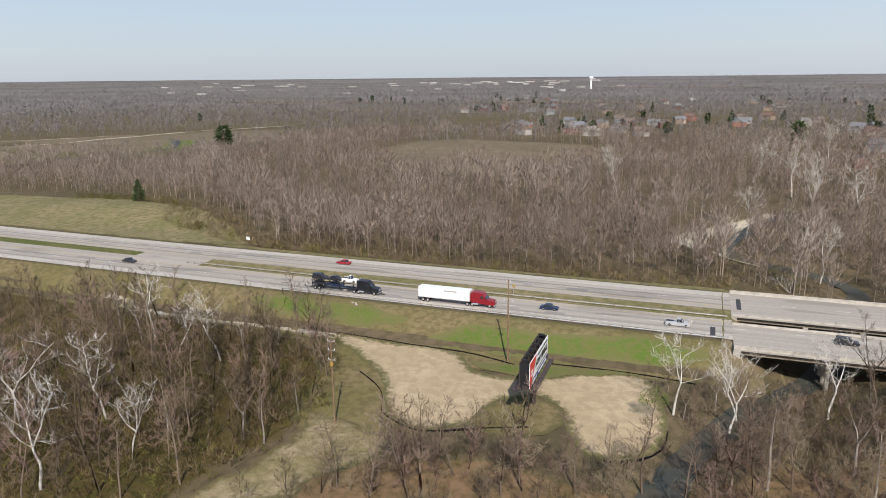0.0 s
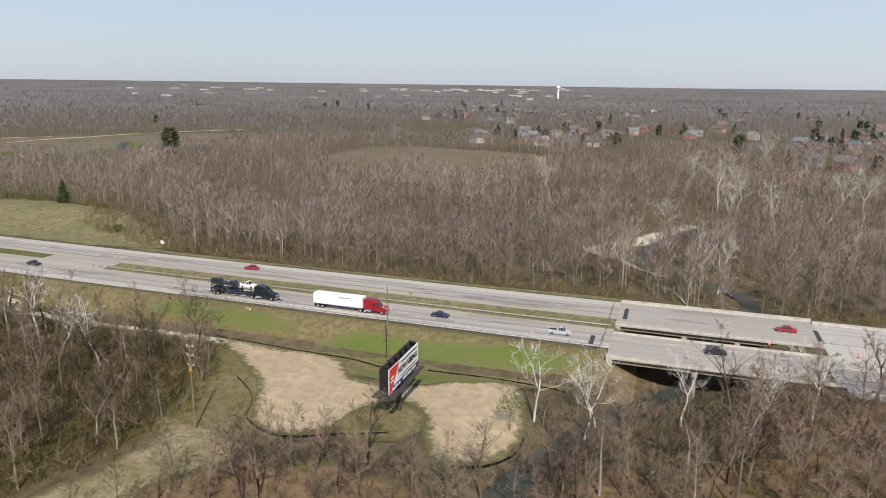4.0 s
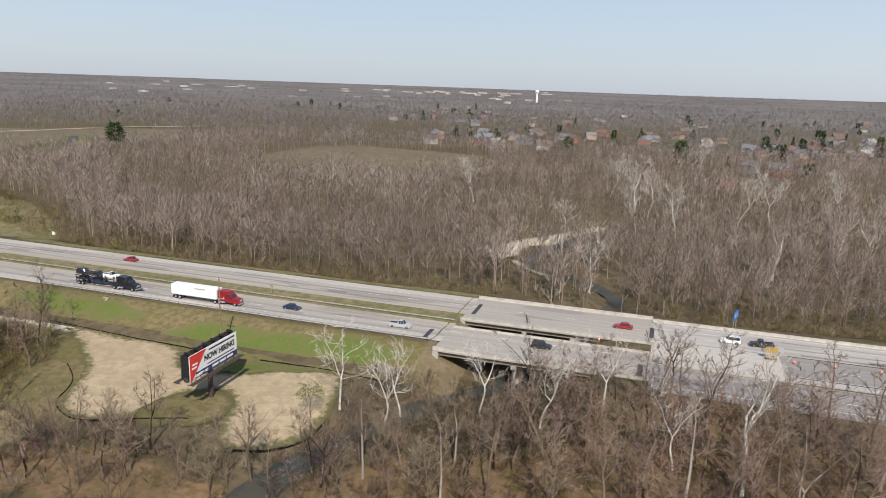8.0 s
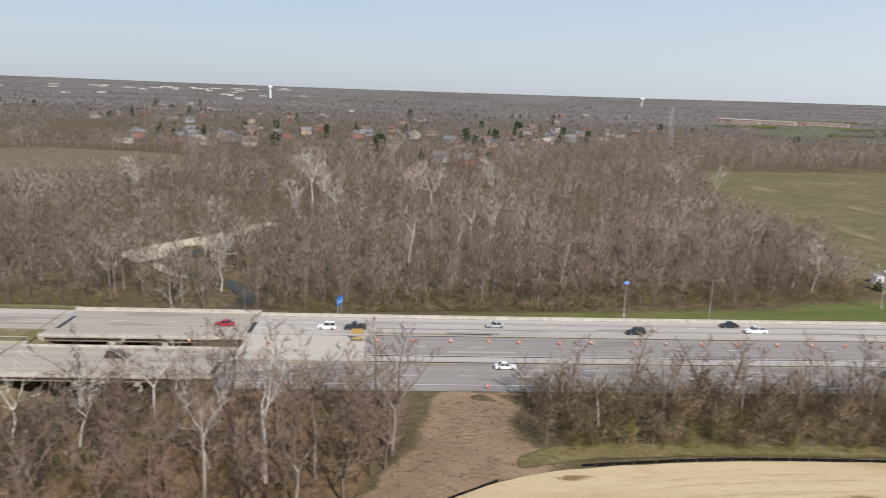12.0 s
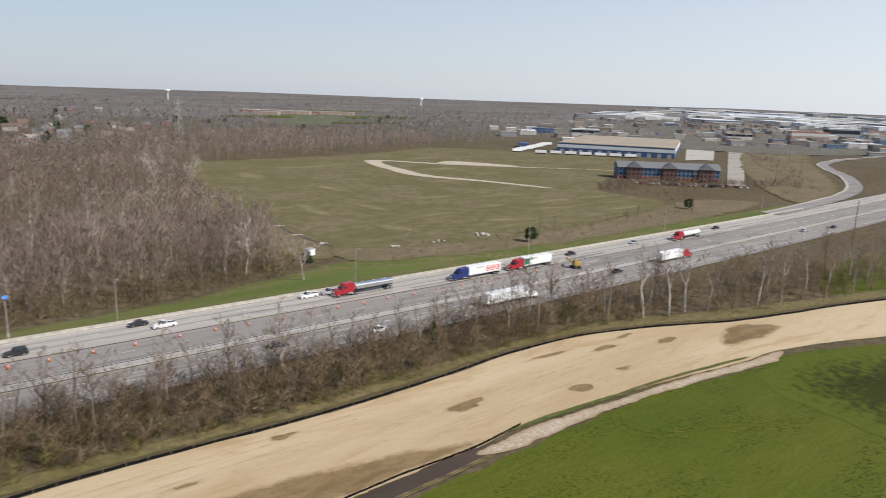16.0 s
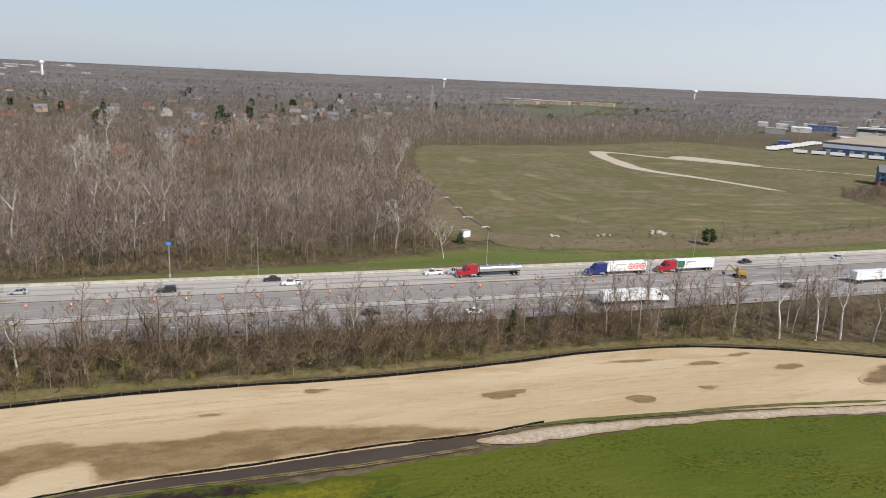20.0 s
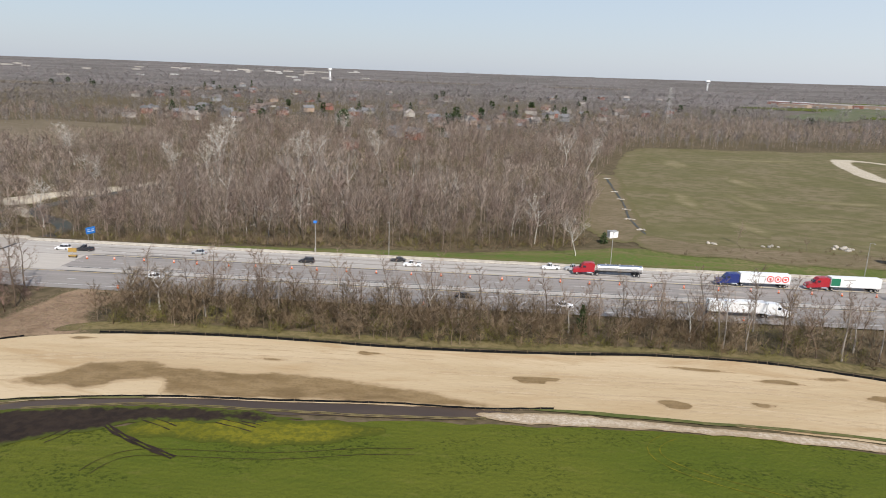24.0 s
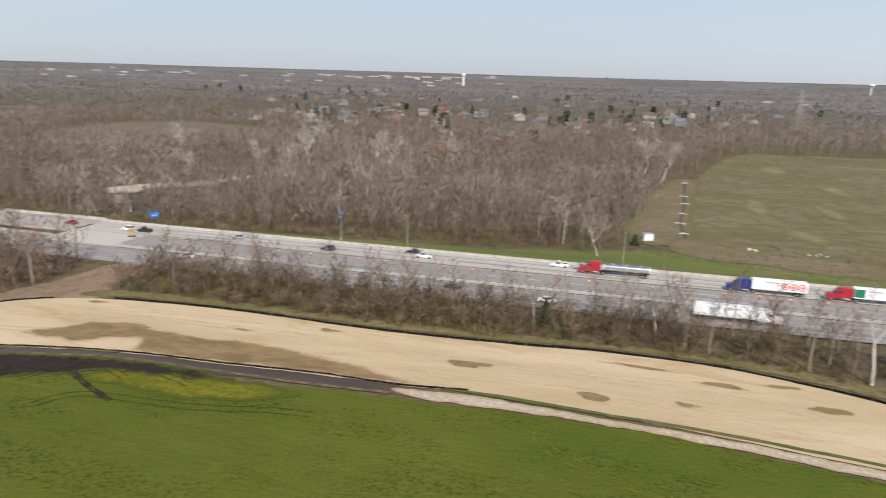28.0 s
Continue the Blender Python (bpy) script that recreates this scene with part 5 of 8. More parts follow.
tan_models = [model(380 + k, 13, M["bark_tan"], M["bark"], 0.16, limbs=17, subs=5, twigs=9, start=0.2, spread=0.34, up=0.6, crook=0.07, forks=(0, 3)[k % 2]) for k in range(3)]
dark_models = [model(325 + k, 15, M["west_bark"], M["bark"], 0.20, limbs=15, subs=5, twigs=8, start=0.25, spread=0.28, up=0.72, crook=0.08, forks=(0, 2, 3)[k % 3]) for k in range(4)]
white_models = [model(395 + k, 15, M["bark_grey"], M["syc"], 0.26, limbs=11, subs=5, twigs=5, start=0.45, spread=0.22, up=1.0, crook=0.06, forks=2) for k in range(3)]
pale_models = [model(360 + k, 16, M["river_bark"], M["bark_grey"], 0.26, limbs=13, subs=5, twigs=8, start=0.4, spread=0.24, up=0.9, crook=0.06, forks=(0, 2)[k % 2]) for k in range(5)]

random.seed(21)
SYC = "white-barked bare sycamore with crooked limbs"
for k, (x, y, h) in enumerate(((-2, 129.5, 18), (9.5, 133.5, 15), (25, 136, 16), (37, 135, 16), (48, 141, 17.5), (-124, 128.5, 19), (-100, 122.5, 16.5), (-94, 70, 19), (-87, 82, 15), (-115, 84, 19), (-103, 92, 17), (-112, 123, 14), (8, 128, 17),
                               (-43, 384, 21), (43, 392, 24), (50, 372, 20), (92, 374, 22), (106, 374, 20), (140, 390, 21), (82, 560, 22), (63, 330, 20), (94, 268, 19), (118, 286, 19), (115, 293, 20), (125, 285, 20), (138, 283, 20), (142, 286, 19), (36, 233, 15), (46, 330, 19), (170, 292, 18), (222, 230, 15), (235, 215, 14), (250, 425, 20), (260, 398, 19), (18, 300, 18), (187, 272, 17), (27, 437, 22), (61, 128, 15))):
    slim = 90 < x < 190 and 260 < y < 300
    plant(white_models[k % 3] if slim else syc_models[k % 5], x, y, h * (1.3 if slim else 1.2 if y > 220 else 1.0), random.uniform(0, 360), "slender pale-barked bare tree in the wood" if slim else SYC, "sycamores")
plant(model(390, 26, M["syc"], M["syc"], 0.42, limbs=14, subs=4, twigs=3, start=0.5, spread=0.22, up=0.9, crook=0.07, forks=3), 71.5, 122.5, 25, 40, "tall white-barked forked sycamore by the river", "sycamores")
plant(syc_models[1], 28, 212, 13, 200, "white fallen sycamore leaning over the river", "sycamores", lean=62)

LOT = [(-88, 148), (-60, 146), (-40, 137), (-8, 146), (-2, 133), (-2, 118), (-8, 106), (-40, 104), (-54, 104), (-66, 122), (-78, 136)]
TRACK = [(-67, 108), (-46, 106), (-45, 96), (-52, 85), (-62, 74), (-72, 68), (-72, 78), (-66, 92)]
ROADB = [(-300, 146), (8, 146), (8, 200), (-300, 200)]
CLR = [(80, 104), (96, 124), (99, 150), (120, 150), (118, 124), (96, 106)]
FG = [(-70, 78), (-40, 86), (0, 96), (40, 104), (84, 112), (92, 124), (94, 147), (60, 149), (50, 146), (6, 146), (-4, 140), (-2, 118), (-10, 104), (-46, 104)]
p = spread_in(FG, 4.9, 50, (LOT, TRACK))
p = p[~near_river(p, 3.0)]
rng = np.random.default_rng(51)
full_grey = [join(m[0], m[1]) for m in grey_models]
full_red = [join(m[0], m[1]) for m in red_models]
thin = rng.uniform(size=len(p))
deep = p[(thin > 0.52)]
scatter("river_wood", full_grey, deep[(deep[:, 1] <= 118) | (deep[:, 0] >= 34)][::2], 11, 17.5, 16, M["river_bark"], "bare grey-brown trees of the river wood", "wood", 57)
scatter("river_wood", full_red, deep[(deep[:, 1] <= 118) | (deep[:, 0] >= 34)][1::2], 8, 13, 14, M["bark_red"], "bare reddish trees of the river wood", "wood", 58)
scatter("river_wood", full_red, deep[(deep[:, 1] > 118) & (deep[:, 0] < 34)], 5, 8, 14, M["bark_tan"], "small bare tan trees by the river", "wood", 59)
for x, y in p[thin <= 0.52]:
    u = rng.uniform()
    low = y > 118 and x < 34
    if u < 0.42:
        plant(grey_models[rng.integers(7)], x, y, rng.uniform(6, 9) if low else rng.uniform(11, 17) * (1.15 if x > 30 else 1.0), rng.uniform(0, 360), "bare grey-brown tree in the river wood", "river wood")
    elif u < 0.72 and x < 32:
        plant(tan_models[rng.integers(3)], x, y, rng.uniform(5, 8) if low else rng.uniform(8, 13), rng.uniform(0, 360), "bare tan-twigged tree beside the lot", "river wood")
    elif u < 0.72:
        plant(red_models[rng.integers(4)], x, y, rng.uniform(5, 8) if low else rng.uniform(9, 14), rng.uniform(0, 360), "bare reddish-brown tree with dense twigs", "river wood")
    elif u < 0.85:
        plant(pale_models[rng.integers(5)], x, y, rng.uniform(7, 10) if low else rng.uniform(12, 18) * (1.15 if x > 30 else 1.0), rng.uniform(0, 360), "bare tree with a pale grey trunk", "river wood")
SW = [(-240, 40), (-110, 44), (-78, 64), (-67, 86), (-65, 108), (-70, 126), (-84, 140), (-120, 140), (-170, 136), (-240, 146)]
p = spread_in([(-140, 60), (-108, 58), (-80, 68), (-68, 90), (-66, 112), (-76, 132), (-90, 141), (-140, 139)], 5.8, 52, (TRACK,))
scatter("west_wood", full_grey, p[1::2], 8, 16, 16, M["west_bark"], "bare dark brown trees west of the lot", "wood", 49)
p = p[::2]
for x, y in p:
    u = rng.uniform()
    m, lab = (dark_models[rng.integers(4)], "bare dark brown tree of the west wood") if u < 0.66 else (pale_models[rng.integers(5)], "bare tree with a pale grey trunk") if u < 0.8 else (red_models[rng.integers(4)], "bare reddish-brown tree with dense twigs")
    plant(m, x, y, rng.uniform(9, 17), rng.uniform(0, 360), lab, "west wood")
p = spread_in(SW, 7.6, 53, ([(-140, 60), (-108, 58), (-80, 68), (-68, 90), (-66, 112), (-76, 132), (-90, 141), (-140, 139)],))
scatter("west_wood", mid_trees, p, 8, 14, 16, M["west_bark"], "bare dark brown wood west of the lot", "wood", 54)
p = spread_in([(-80, 30), (84, 60), (84, 100), (40, 103), (0, 94), (-40, 84), (-70, 76)], 8.5, 55)
scatter("south_wood", mid_trees, p, 7, 11, 16, M["bark"], "bare wood along the river", "wood", 56)

# belt between the highway and the dirt
EAST = ((293.5, 127, 19), (302, 124.5, 17), (309, 124, 18), (278, 131.5, 14), (283, 130.5, 15), (259, 134, 13), (271, 133, 13), (264, 134, 12), (316, 121, 16), (324, 118, 17), (335, 116, 15), (343, 113, 16), (352, 111, 14), (362, 108, 16), (374, 105, 15), (386, 104, 17), (300, 130, 13), (330, 124, 12), (348, 121, 13), (368, 117, 14), (392, 112, 15),
        (318, 129, 13), (405, 108, 14), (288, 136, 12), (308, 134, 11))
rng = np.random.default_rng(88)
EAST = EAST + tuple((x, 148 - 0.32 * max(0, x - 290) * rng.uniform(0.3, 1.0) - rng.uniform(0, 16), rng.uniform(9, 15)) for x in rng.uniform(258, 420, 30))
for k, (x, y, h) in enumerate(EAST):
    plant(white_models[k % 3] if k < 3 or k % 9 == 1 else pale_models[k % 5] if k % 3 else grey_models[k % 7], x, y, h * 1.1, 57 * k, "tall bare tree with a pale trunk beside the highway", "highway trees")
for k, (x, h) in enumerate(((128, 11), (140, 12), (148, 9), (152, 12), (158, 10), (166, 11), (176, 9), (181, 12), (186, 10), (192, 9), (199, 11), (207, 9), (216, 8), (226, 10), (234, 9), (241, 11), (248, 10), (254, 12), (122, 10), (125, 12), (134, 10), (137, 13), (145, 11), (155, 13), (162, 11), (170, 12), (173, 10), (183, 9), (189, 11), (195, 12), (203, 10), (211, 9), (222, 11), (230, 10), (238, 10), (245, 12), (251, 11), (257, 13))):
    plant(pale_models[k % 5] if k % 3 == 1 else white_models[k % 3] if k % 9 == 0 else grey_models[k % 7], x + rng.uniform(-2, 2), rng.uniform(135, 147), h * 1.3, 83 * k, "slender bare tree in the highway hedge", "highway trees")
for k, (x, y, h) in enumerate(((296, 240, 9), (352, 224, 10), (362, 224, 9), (318, 233, 6), (440, 238, 6), (428, 236, 5), (520, 262, 9), (500, 252, 8), (548, 270, 9), (560, 290, 8))):
    plant(grey_models[k % 7], x, y, h, 31 * k, "lone bare tree at the meadow's edge", "meadow trees")
for k, (x, y, h) in enumerate(((-172, 212, 7), (-205, 150, 9), (-190, 149, 9), (-165, 150, 10), (-150, 151, 9), (-136, 150, 11), (-98, 151, 13), (-106, 149, 9), (-88, 150, 8))):
    plant(grey_models[k % 7], x, y, h, 47 * k, "bare tree on the highway bank", "bank trees")

M["hedge_tan"] = bark_mat("grey_tan_hedge_twigs", (0.255, 0.186, 0.122), (0.400, 0.305, 0.212))
shrubs = [shrub(400 + k, 3.0, 9, 7, 5, 0.017) for k in range(6)]
bushes = [shrub(420 + k, 3.0, 7, 6, 2, 0.030) for k in range(6)]
BELT = [(116, 126), (140, 127.5), (193, 126), (224, 128), (243, 130.5), (266, 130), (290, 124), (316, 114), (340, 110), (400, 95), (420, 120), (380, 138), (300, 148), (200, 147.5), (116, 148.5)]
p = spread_in(BELT, 2.5, 60)
r1 = rng.uniform(size=len(p))
fade = np.where(p[:, 0] > 262, 0.35, 1.0)
scatter("hedge_shrubs", shrubs, p[r1 < 0.34 * fade], 3.0, 6.0, 3.0, M["shrub"], "thick brown leafless brush along the highway", "shrubs", 61)
scatter("hedge_thicket", mid_trees, p[(r1 > 0.34) & (r1 < 0.34 + 0.26 * fade)], 4.0, 8.0, 16, M["hedge_tan"], "fine-twigged grey-tan saplings along the highway", "shrubs", 64, wide=(1.3, 2.1))
scatter("hedge_shrubs", shrubs, p[(r1 > 0.60) & (r1 < 0.80) & (p[:, 0] < 300)], 1.8, 4.6, 3.0, M["shrub_green"], "budding olive-green brush along the highway", "shrubs", 62)
scatter("hedge_thicket", mid_trees, p[(r1 > 0.80) & (r1 < 0.80 + 0.20 * fade)], 5.0, 9.5, 16, M["shrub"], "tall fine-twigged brown saplings along the highway", "shrubs", 63, wide=(1.1, 1.8))
p = spread_in([(118, 126.2), (140, 127.8), (193, 126.2), (224, 128.2), (243, 130.6), (266, 130.2), (266, 132.6), (243, 133), (224, 131), (193, 129), (140, 130.4), (118, 129)], 2.1, 164, keep=0.6)
scatter("hedge_shrubs", bushes, p, 1.2, 2.8, 3.0, M["shrub_green"], "low olive-green budding brush at the hedge foot", "shrubs", 167)
p = spread_in(FG, 3.4, 64, (LOT, TRACK))
p = p[~near_river(p, 3.2)]
r1 = rng.uniform(size=len(p))
scatter("river_brush", shrubs, p[(r1 < 0.55) & (p[:, 0] >= 15)], 1.5, 4.5, 3.0, M["shrub"], "brown leafless brush beyond the river", "shrubs", 165)
scatter("river_brush", shrubs, p[(r1 < 0.55) & (p[:, 0] < 15)], 1.5, 4.5, 3.0, M["bark_tan"], "brown leafless brush by the river", "shrubs", 65)
scatter("river_brush", shrubs, p[(r1 >= 0.55) & (r1 < 0.85)], 2.0, 5.0, 3.0, M["bark_red"], "reddish leafless brush by the river", "shrubs", 66)
scatter("river_brush", shrubs, p[(r1 >= 0.90) | ((r1 >= 0.72) & (p[:, 0] > 10) & (p[:, 0] < 70))], 1.2, 3.6, 3.0, M["shrub_green"], "olive-green budding brush", "shrubs", 67)
p = spread_in(SW, 2.7, 68, (TRACK,))
p = p[p[:, 0] > -150]
r1 = rng.uniform(size=len(p))
M["west_twigs"] = bark_mat("brown_underbrush_twigs", (0.175, 0.125, 0.072), (0.330, 0.250, 0.155))
M["west_green"] = bark_mat("mossy_green_underbrush", (0.150, 0.140, 0.040), (0.270, 0.240, 0.078))
scatter("west_brush", bushes, p[r1 < 0.5], 1.5, 5.0, 3.0, M["west_twigs"], "brown leafless underbrush", "shrubs", 69)
scatter("west_brush", bushes, p[r1 >= 0.5], 1.0, 4.2, 3.0, M["west_green"], "olive-green budding underbrush", "shrubs", 70)
p = np.concatenate([rng.normal(c, (5.0, 2.6), (14, 2)) for c in ((-285, 262), (-270, 261), (-262, 258), (-236, 258), (-222, 254), (-186, 223))])
scatter("hill_brush", shrubs, p, 1.6, 3.4, 3.0, M["west_green"], "rounded olive-green bushes on the grassy hill", "shrubs", 171, wide=(1.0, 1.5))
M["edge_tan"] = bark_mat("tan_edge_brush", (0.230, 0.168, 0.105), (0.370, 0.285, 0.185))
M["edge_olive"] = bark_mat("olive_edge_brush", (0.215, 0.190, 0.066), (0.310, 0.270, 0.105))
EDGE = [(-156, 206), (-140, 203.5), (-60, 201), (8, 200), (14, 206), (-30, 212), (-100, 214), (-150, 220)]
p = np.concatenate([spread_in(EDGE, 2.8, 71), spread_in([(60, 199), (130, 202.5), (190, 211), (238, 226), (243, 238), (190, 221), (130, 213), (60, 211)], 2.8, 72), spread_in([(-205, 226), (-160, 208), (-150, 222), (-190, 246), (-240, 262), (-262, 262), (-225, 250)], 3.2, 73)])
r1 = rng.uniform(size=len(p))
scatter("edge_brush", bushes, p[r1 < 0.6], 1.5, 4.6, 3.0, M["edge_tan"], "brown brush at the edge of the wood", "shrubs", 74)
scatter("edge_brush", bushes, p[r1 >= 0.6], 1.2, 3.8, 3.0, M["edge_olive"], "olive-green budding brush at the wood's edge", "shrubs", 75)
p = spread_in([(262, 214), (330, 214), (420, 222), (500, 236), (600, 300), (520, 330), (505, 262), (400, 240), (300, 240)], 6.0, 76)
scatter("meadow_brush", bushes, p, 0.8, 2.2, 3.0, M["shrub"], "scattered brown weeds and brush", "shrubs", 77)
p = spread_in([(500, 318), (512, 300), (560, 322), (600, 300), (640, 272), (680, 262), (700, 280), (620, 330), (560, 350)], 5.0, 78)
p2 = spread_in([(600, 245), (690, 275), (760, 330), (860, 400), (1000, 490), (1040, 480), (900, 385), (780, 310), (660, 240)], 7.0, 178, keep=0.6)
scatter("ramp_thicket", bushes, p2, 1.5, 4.0, 3.0, M["bark"], "grey-brown thicket beside the exit ramp", "shrubs", 179)
scatter("hotel_hedge", bushes, p, 2.5, 5.0, 3.0, M["bark"], "brown leafless thicket below the hotel", "shrubs", 79)
p = spread_in([(-150, 208), (-60, 205), (10, 204), (12, 222), (-60, 228), (-150, 232)], 3.8, 82)
p = np.concatenate([p, spread_in([(52, 205), (140, 206), (190, 214), (236, 230), (243, 244), (150, 232), (52, 226)], 3.8, 83)])
p = p[~near_river(p, 3.5)]
r1 = rng.uniform(size=len(p))
scatter("undergrowth", bushes, p[r1 < 0.6], 1.5, 5.0, 3.0, M["edge_tan"], "brown undergrowth under the first trees", "shrubs", 84)
scatter("undergrowth", bushes, p[r1 >= 0.6], 1.2, 3.6, 3.0, M["edge_olive"], "olive undergrowth under the first trees", "shrubs", 85)
p = spread_in(NW, 4.0, 80, (BAR,), 0.1)
p = p[~near_river(p, 5) & (p[:, 1] < 290)]
scatter("undergrowth", bushes, p, 1.5, 4.0, 3.0, M["edge_tan"], "brown undergrowth in the wood", "shrubs", 81)
p = spread_in([(-24, 286), (-18, 246), (6, 222), (34, 214), (36, 240), (18, 252), (2, 258), (-10, 272), (-12, 290)], 2.6, 181)
p = p[~near_river(p, 4.5)]
scatter("bar_brush", bushes, p[::2], 1.0, 3.2, 3.0, M["bark_tan"], "tan brush round the gravel bar", "shrubs", 182)
scatter("bar_brush", bushes, p[1::4], 0.8, 2.6, 3.0, M["shrub_green"], "olive budding brush round the gravel bar", "shrubs", 183)


def litter(seed, n=26):
    """Broken sticks and dead stalks lying on the ground."""
    rng = np.random.default_rng(seed)
    segs = []
    for k in range(n):
        b = np.append(rng.normal(0, 1.1, 2), rng.uniform(0.05, 0.35))
        a = rng.uniform(0, 6.28)
        d = np.array([math.cos(a), math.sin(a), rng.normal(0, 0.25)]) * rng.uniform(0.4, 2.0)
        segs.append((b, b + d, rng.uniform(0.012, 0.03), 0.0, 3))
    return tubes(segs, 1, rng)


sticks = [litter(600 + k) for k in range(5)]
p = spread_in([(84, 108), (93, 124), (98, 147), (114, 147), (114, 134), (119, 124), (104, 116), (92, 108)], 1.9, 610)
scatter("brush_litter", sticks, p[::2], 0.7, 1.4, 1.0, M["bark_red"], "reddish broken sticks and brush litter on the cleared slope", "litter", 611, sink=0.0)
scatter("brush_litter", sticks, p[1::2], 0.7, 1.3, 1.0, M["bark_tan"], "pale broken sticks and brush litter on the cleared slope", "litter", 612, sink=0.0)
p = spread_in([(-72, 70), (-62, 74), (-52, 86), (-47, 100), (-58, 108), (-68, 100), (-66, 88)], 2.2, 613)
scatter("brush_litter", sticks, p, 0.6, 1.3, 1.0, M["bark_tan"], "straw-coloured dead stalks beside the track", "litter", 614, sink=0.0)


# evergreens and budding trees
def conifer(x, y, H, R, n, cone, seed, label, width=0.28):
    (a, b), (c, d) = evergreen(seed, H, R, n, cone, width)
    e = thing("evergreen_tree", label, "tree", (x, y, float(height(x, y)) - 0.2), 0, "evergreens")
    mesh_np("trunk", a, b, M["bark"], np.full(len(a), 0.3), e)
    mesh_np("foliage", c, d, M["needle"], np.full(len(c), random.random()), e)
    return e


leafy = plant(grey_models[1], -5.5, 124, 9.5, 70, "small tree in fresh yellow-green leaf by the lot", "lot trees")
lrng = np.random.default_rng(4)
lsegs = []
for k in range(520):
    a_, r_ = lrng.uniform(0, 6.28), 4.6 * math.sqrt(lrng.uniform(0, 1))
    b_ = np.array([r_ * math.cos(a_), r_ * math.sin(a_), 7.5 + lrng.uniform(0, 6.5) * (1 - (r_ / 5.4) ** 2)])
    lsegs.append((b_, b_ + lrng.normal(0, 0.35, 3), 0.16, 0.0, 3))
M["fresh_leaf"] = bark_mat("fresh_green_leaves", (0.12, 0.17, 0.035), (0.17, 0.21, 0.05))
lv, lf = tubes(lsegs, 1, lrng)
mesh_np("leaves", lv, lf, M["fresh_leaf"], np.full(len(lv), 0.5), leafy)
conifer(-247, 256, 10.5, 4.2, 520, True, 1, "dark conical cedar at the hill's edge")
conifer(-368, 480, 20, 8, 420, False, 2, "large dark pine above the wood", 0.7)
conifer(235, 287, 9, 2.6, 300, True, 3, "dark slim cedar at the wood's corner")
conifer(231, 291, 8, 2.4, 260, True, 4, "dark slim cedar at the wood's corner")
conifer(247, 234, 4, 2.2, 200, True, 5, "round dark juniper by the white box")
conifer(341, 218, 6.5, 3.2, 320, False, 6, "round dark juniper beside the highway")
conifer(490, 240, 6, 3.2, 300, False, 7, "round dark juniper beside the highway")
conifer(68, 622, 19, 7, 360, False, 8, "large green pine among the houses", 0.8)
conifer(228, 137, 7.5, 2.0, 260, True, 9, "dark slender cedar in the hedge")
SPOTS = [(-127, 711), (-126, 750), (-104, 690), (-110, 796), (-87, 745), (-103, 900), (-82, 821), (-56, 844), (-42, 801), (-30, 870), (-58, 699), (41, 895), (35, 930), (182, 831), (158, 806), (207, 850), (209, 800), (234, 780), (245, 880), (252, 838), (275, 920), (290, 880), (144, 758), (138, 584), (160, 616), (94, 517), (137, 782), (174, 860), (180, 761), (194, 707), (255, 1005), (279, 1087), (283, 954), (386, 1062), (386, 993), (424, 1050), (119, 600), (-182, 748), (31, 840), (330, 1010), (310, 1060), (-20, 930), (100, 860), (70, 960), (-150, 830), (-170, 690), (-200, 800), (120, 920), (220, 930), (340, 920)]
random.seed(71)
for k in range(36):
    SPOTS.append((random.uniform(-420, 640), random.uniform(930, 1700)))
HOUSES = []
for x, y in SPOTS:
    if all((x - a) ** 2 + (y - b) ** 2 > 23 ** 2 for a, b in HOUSES) and not (x > 290 and y < 900):
        HOUSES.append((x, y))
for k in range(70):
    a = random.uniform(-0.75, 0.75)
    rr = random.uniform(640, 1900)
    x, y = 60 + rr * math.sin(a), rr * math.cos(a)
    if abs(x - 480) < 260 and y < 700 or x < -250 and y < 800:
        continue
    if k % 3:
        hx, hy = HOUSES[random.randrange(len(HOUSES))]
        x, y = hx + random.choice((-1, 1)) * random.uniform(13, 24), hy + random.uniform(-4, 16)
    conifer(x, y, random.uniform(9, 16), random.uniform(3.5, 6), 110, k % 2 == 0, 20 + k, "dark green pine among distant houses", 1.3)
bud_t = [far_crown(480 + k, 60) for k in range(3)]
pts = np.array([(-62, 120), (-14, 128), (150, 400), (-190, 400), (130, 380), (180, 330), (-60, 700), (260, 760), (60, 800), (330, 900), (-160, 800), (400, 1100), (-300, 720)], float)
scatter("budding_trees", bud_t, pts[2:], 10, 14, 16, M["bud"], "trees in yellow-green spring bud", "trees", 90)


# far woods
def sector(r0, r1, a0, a1, step, seed, jitter=0.5, grow_step=0.0):
    rng = np.random.default_rng(seed)
    out, r = [], r0
    while r < r1:
        s = step * (1 + grow_step * (r - r0) / r0)
        n = max(1, int((a1 - a0) * r / s))
        a = a0 + (np.arange(n) + rng.uniform(-jitter, jitter, n)) * (a1 - a0) / n
        rr = r + rng.uniform(-jitter, jitter, n) * s
        out.append(np.stack([60 + rr * np.sin(a), rr * np.cos(a)], -1))
        r += s
    return np.concatenate(out)


far_t = [far_crown(460 + k) for k in range(6)]
distant_t = [far_crown(470 + k, 22, 1.5) for k in range(6)]
WF = [(-1000, 330), (-700, 470), (-640, 505), (-525, 645), (-409, 690), (-385, 560), (-400, 470), (-440, 395), (-520, 350), (-760, 250)]
MEAD = [(255, 200), (262, 262), (286, 409), (322, 575), (537, 640), (700, 700), (900, 600), (1200, 560), (1500, 420), (1500, 100), (255, 100)]
COMM = [(640, 680), (820, 760), (1000, 1000), (1900, 1500), (3600, 2400), (4800, 2400), (4800, -200), (700, -200)]


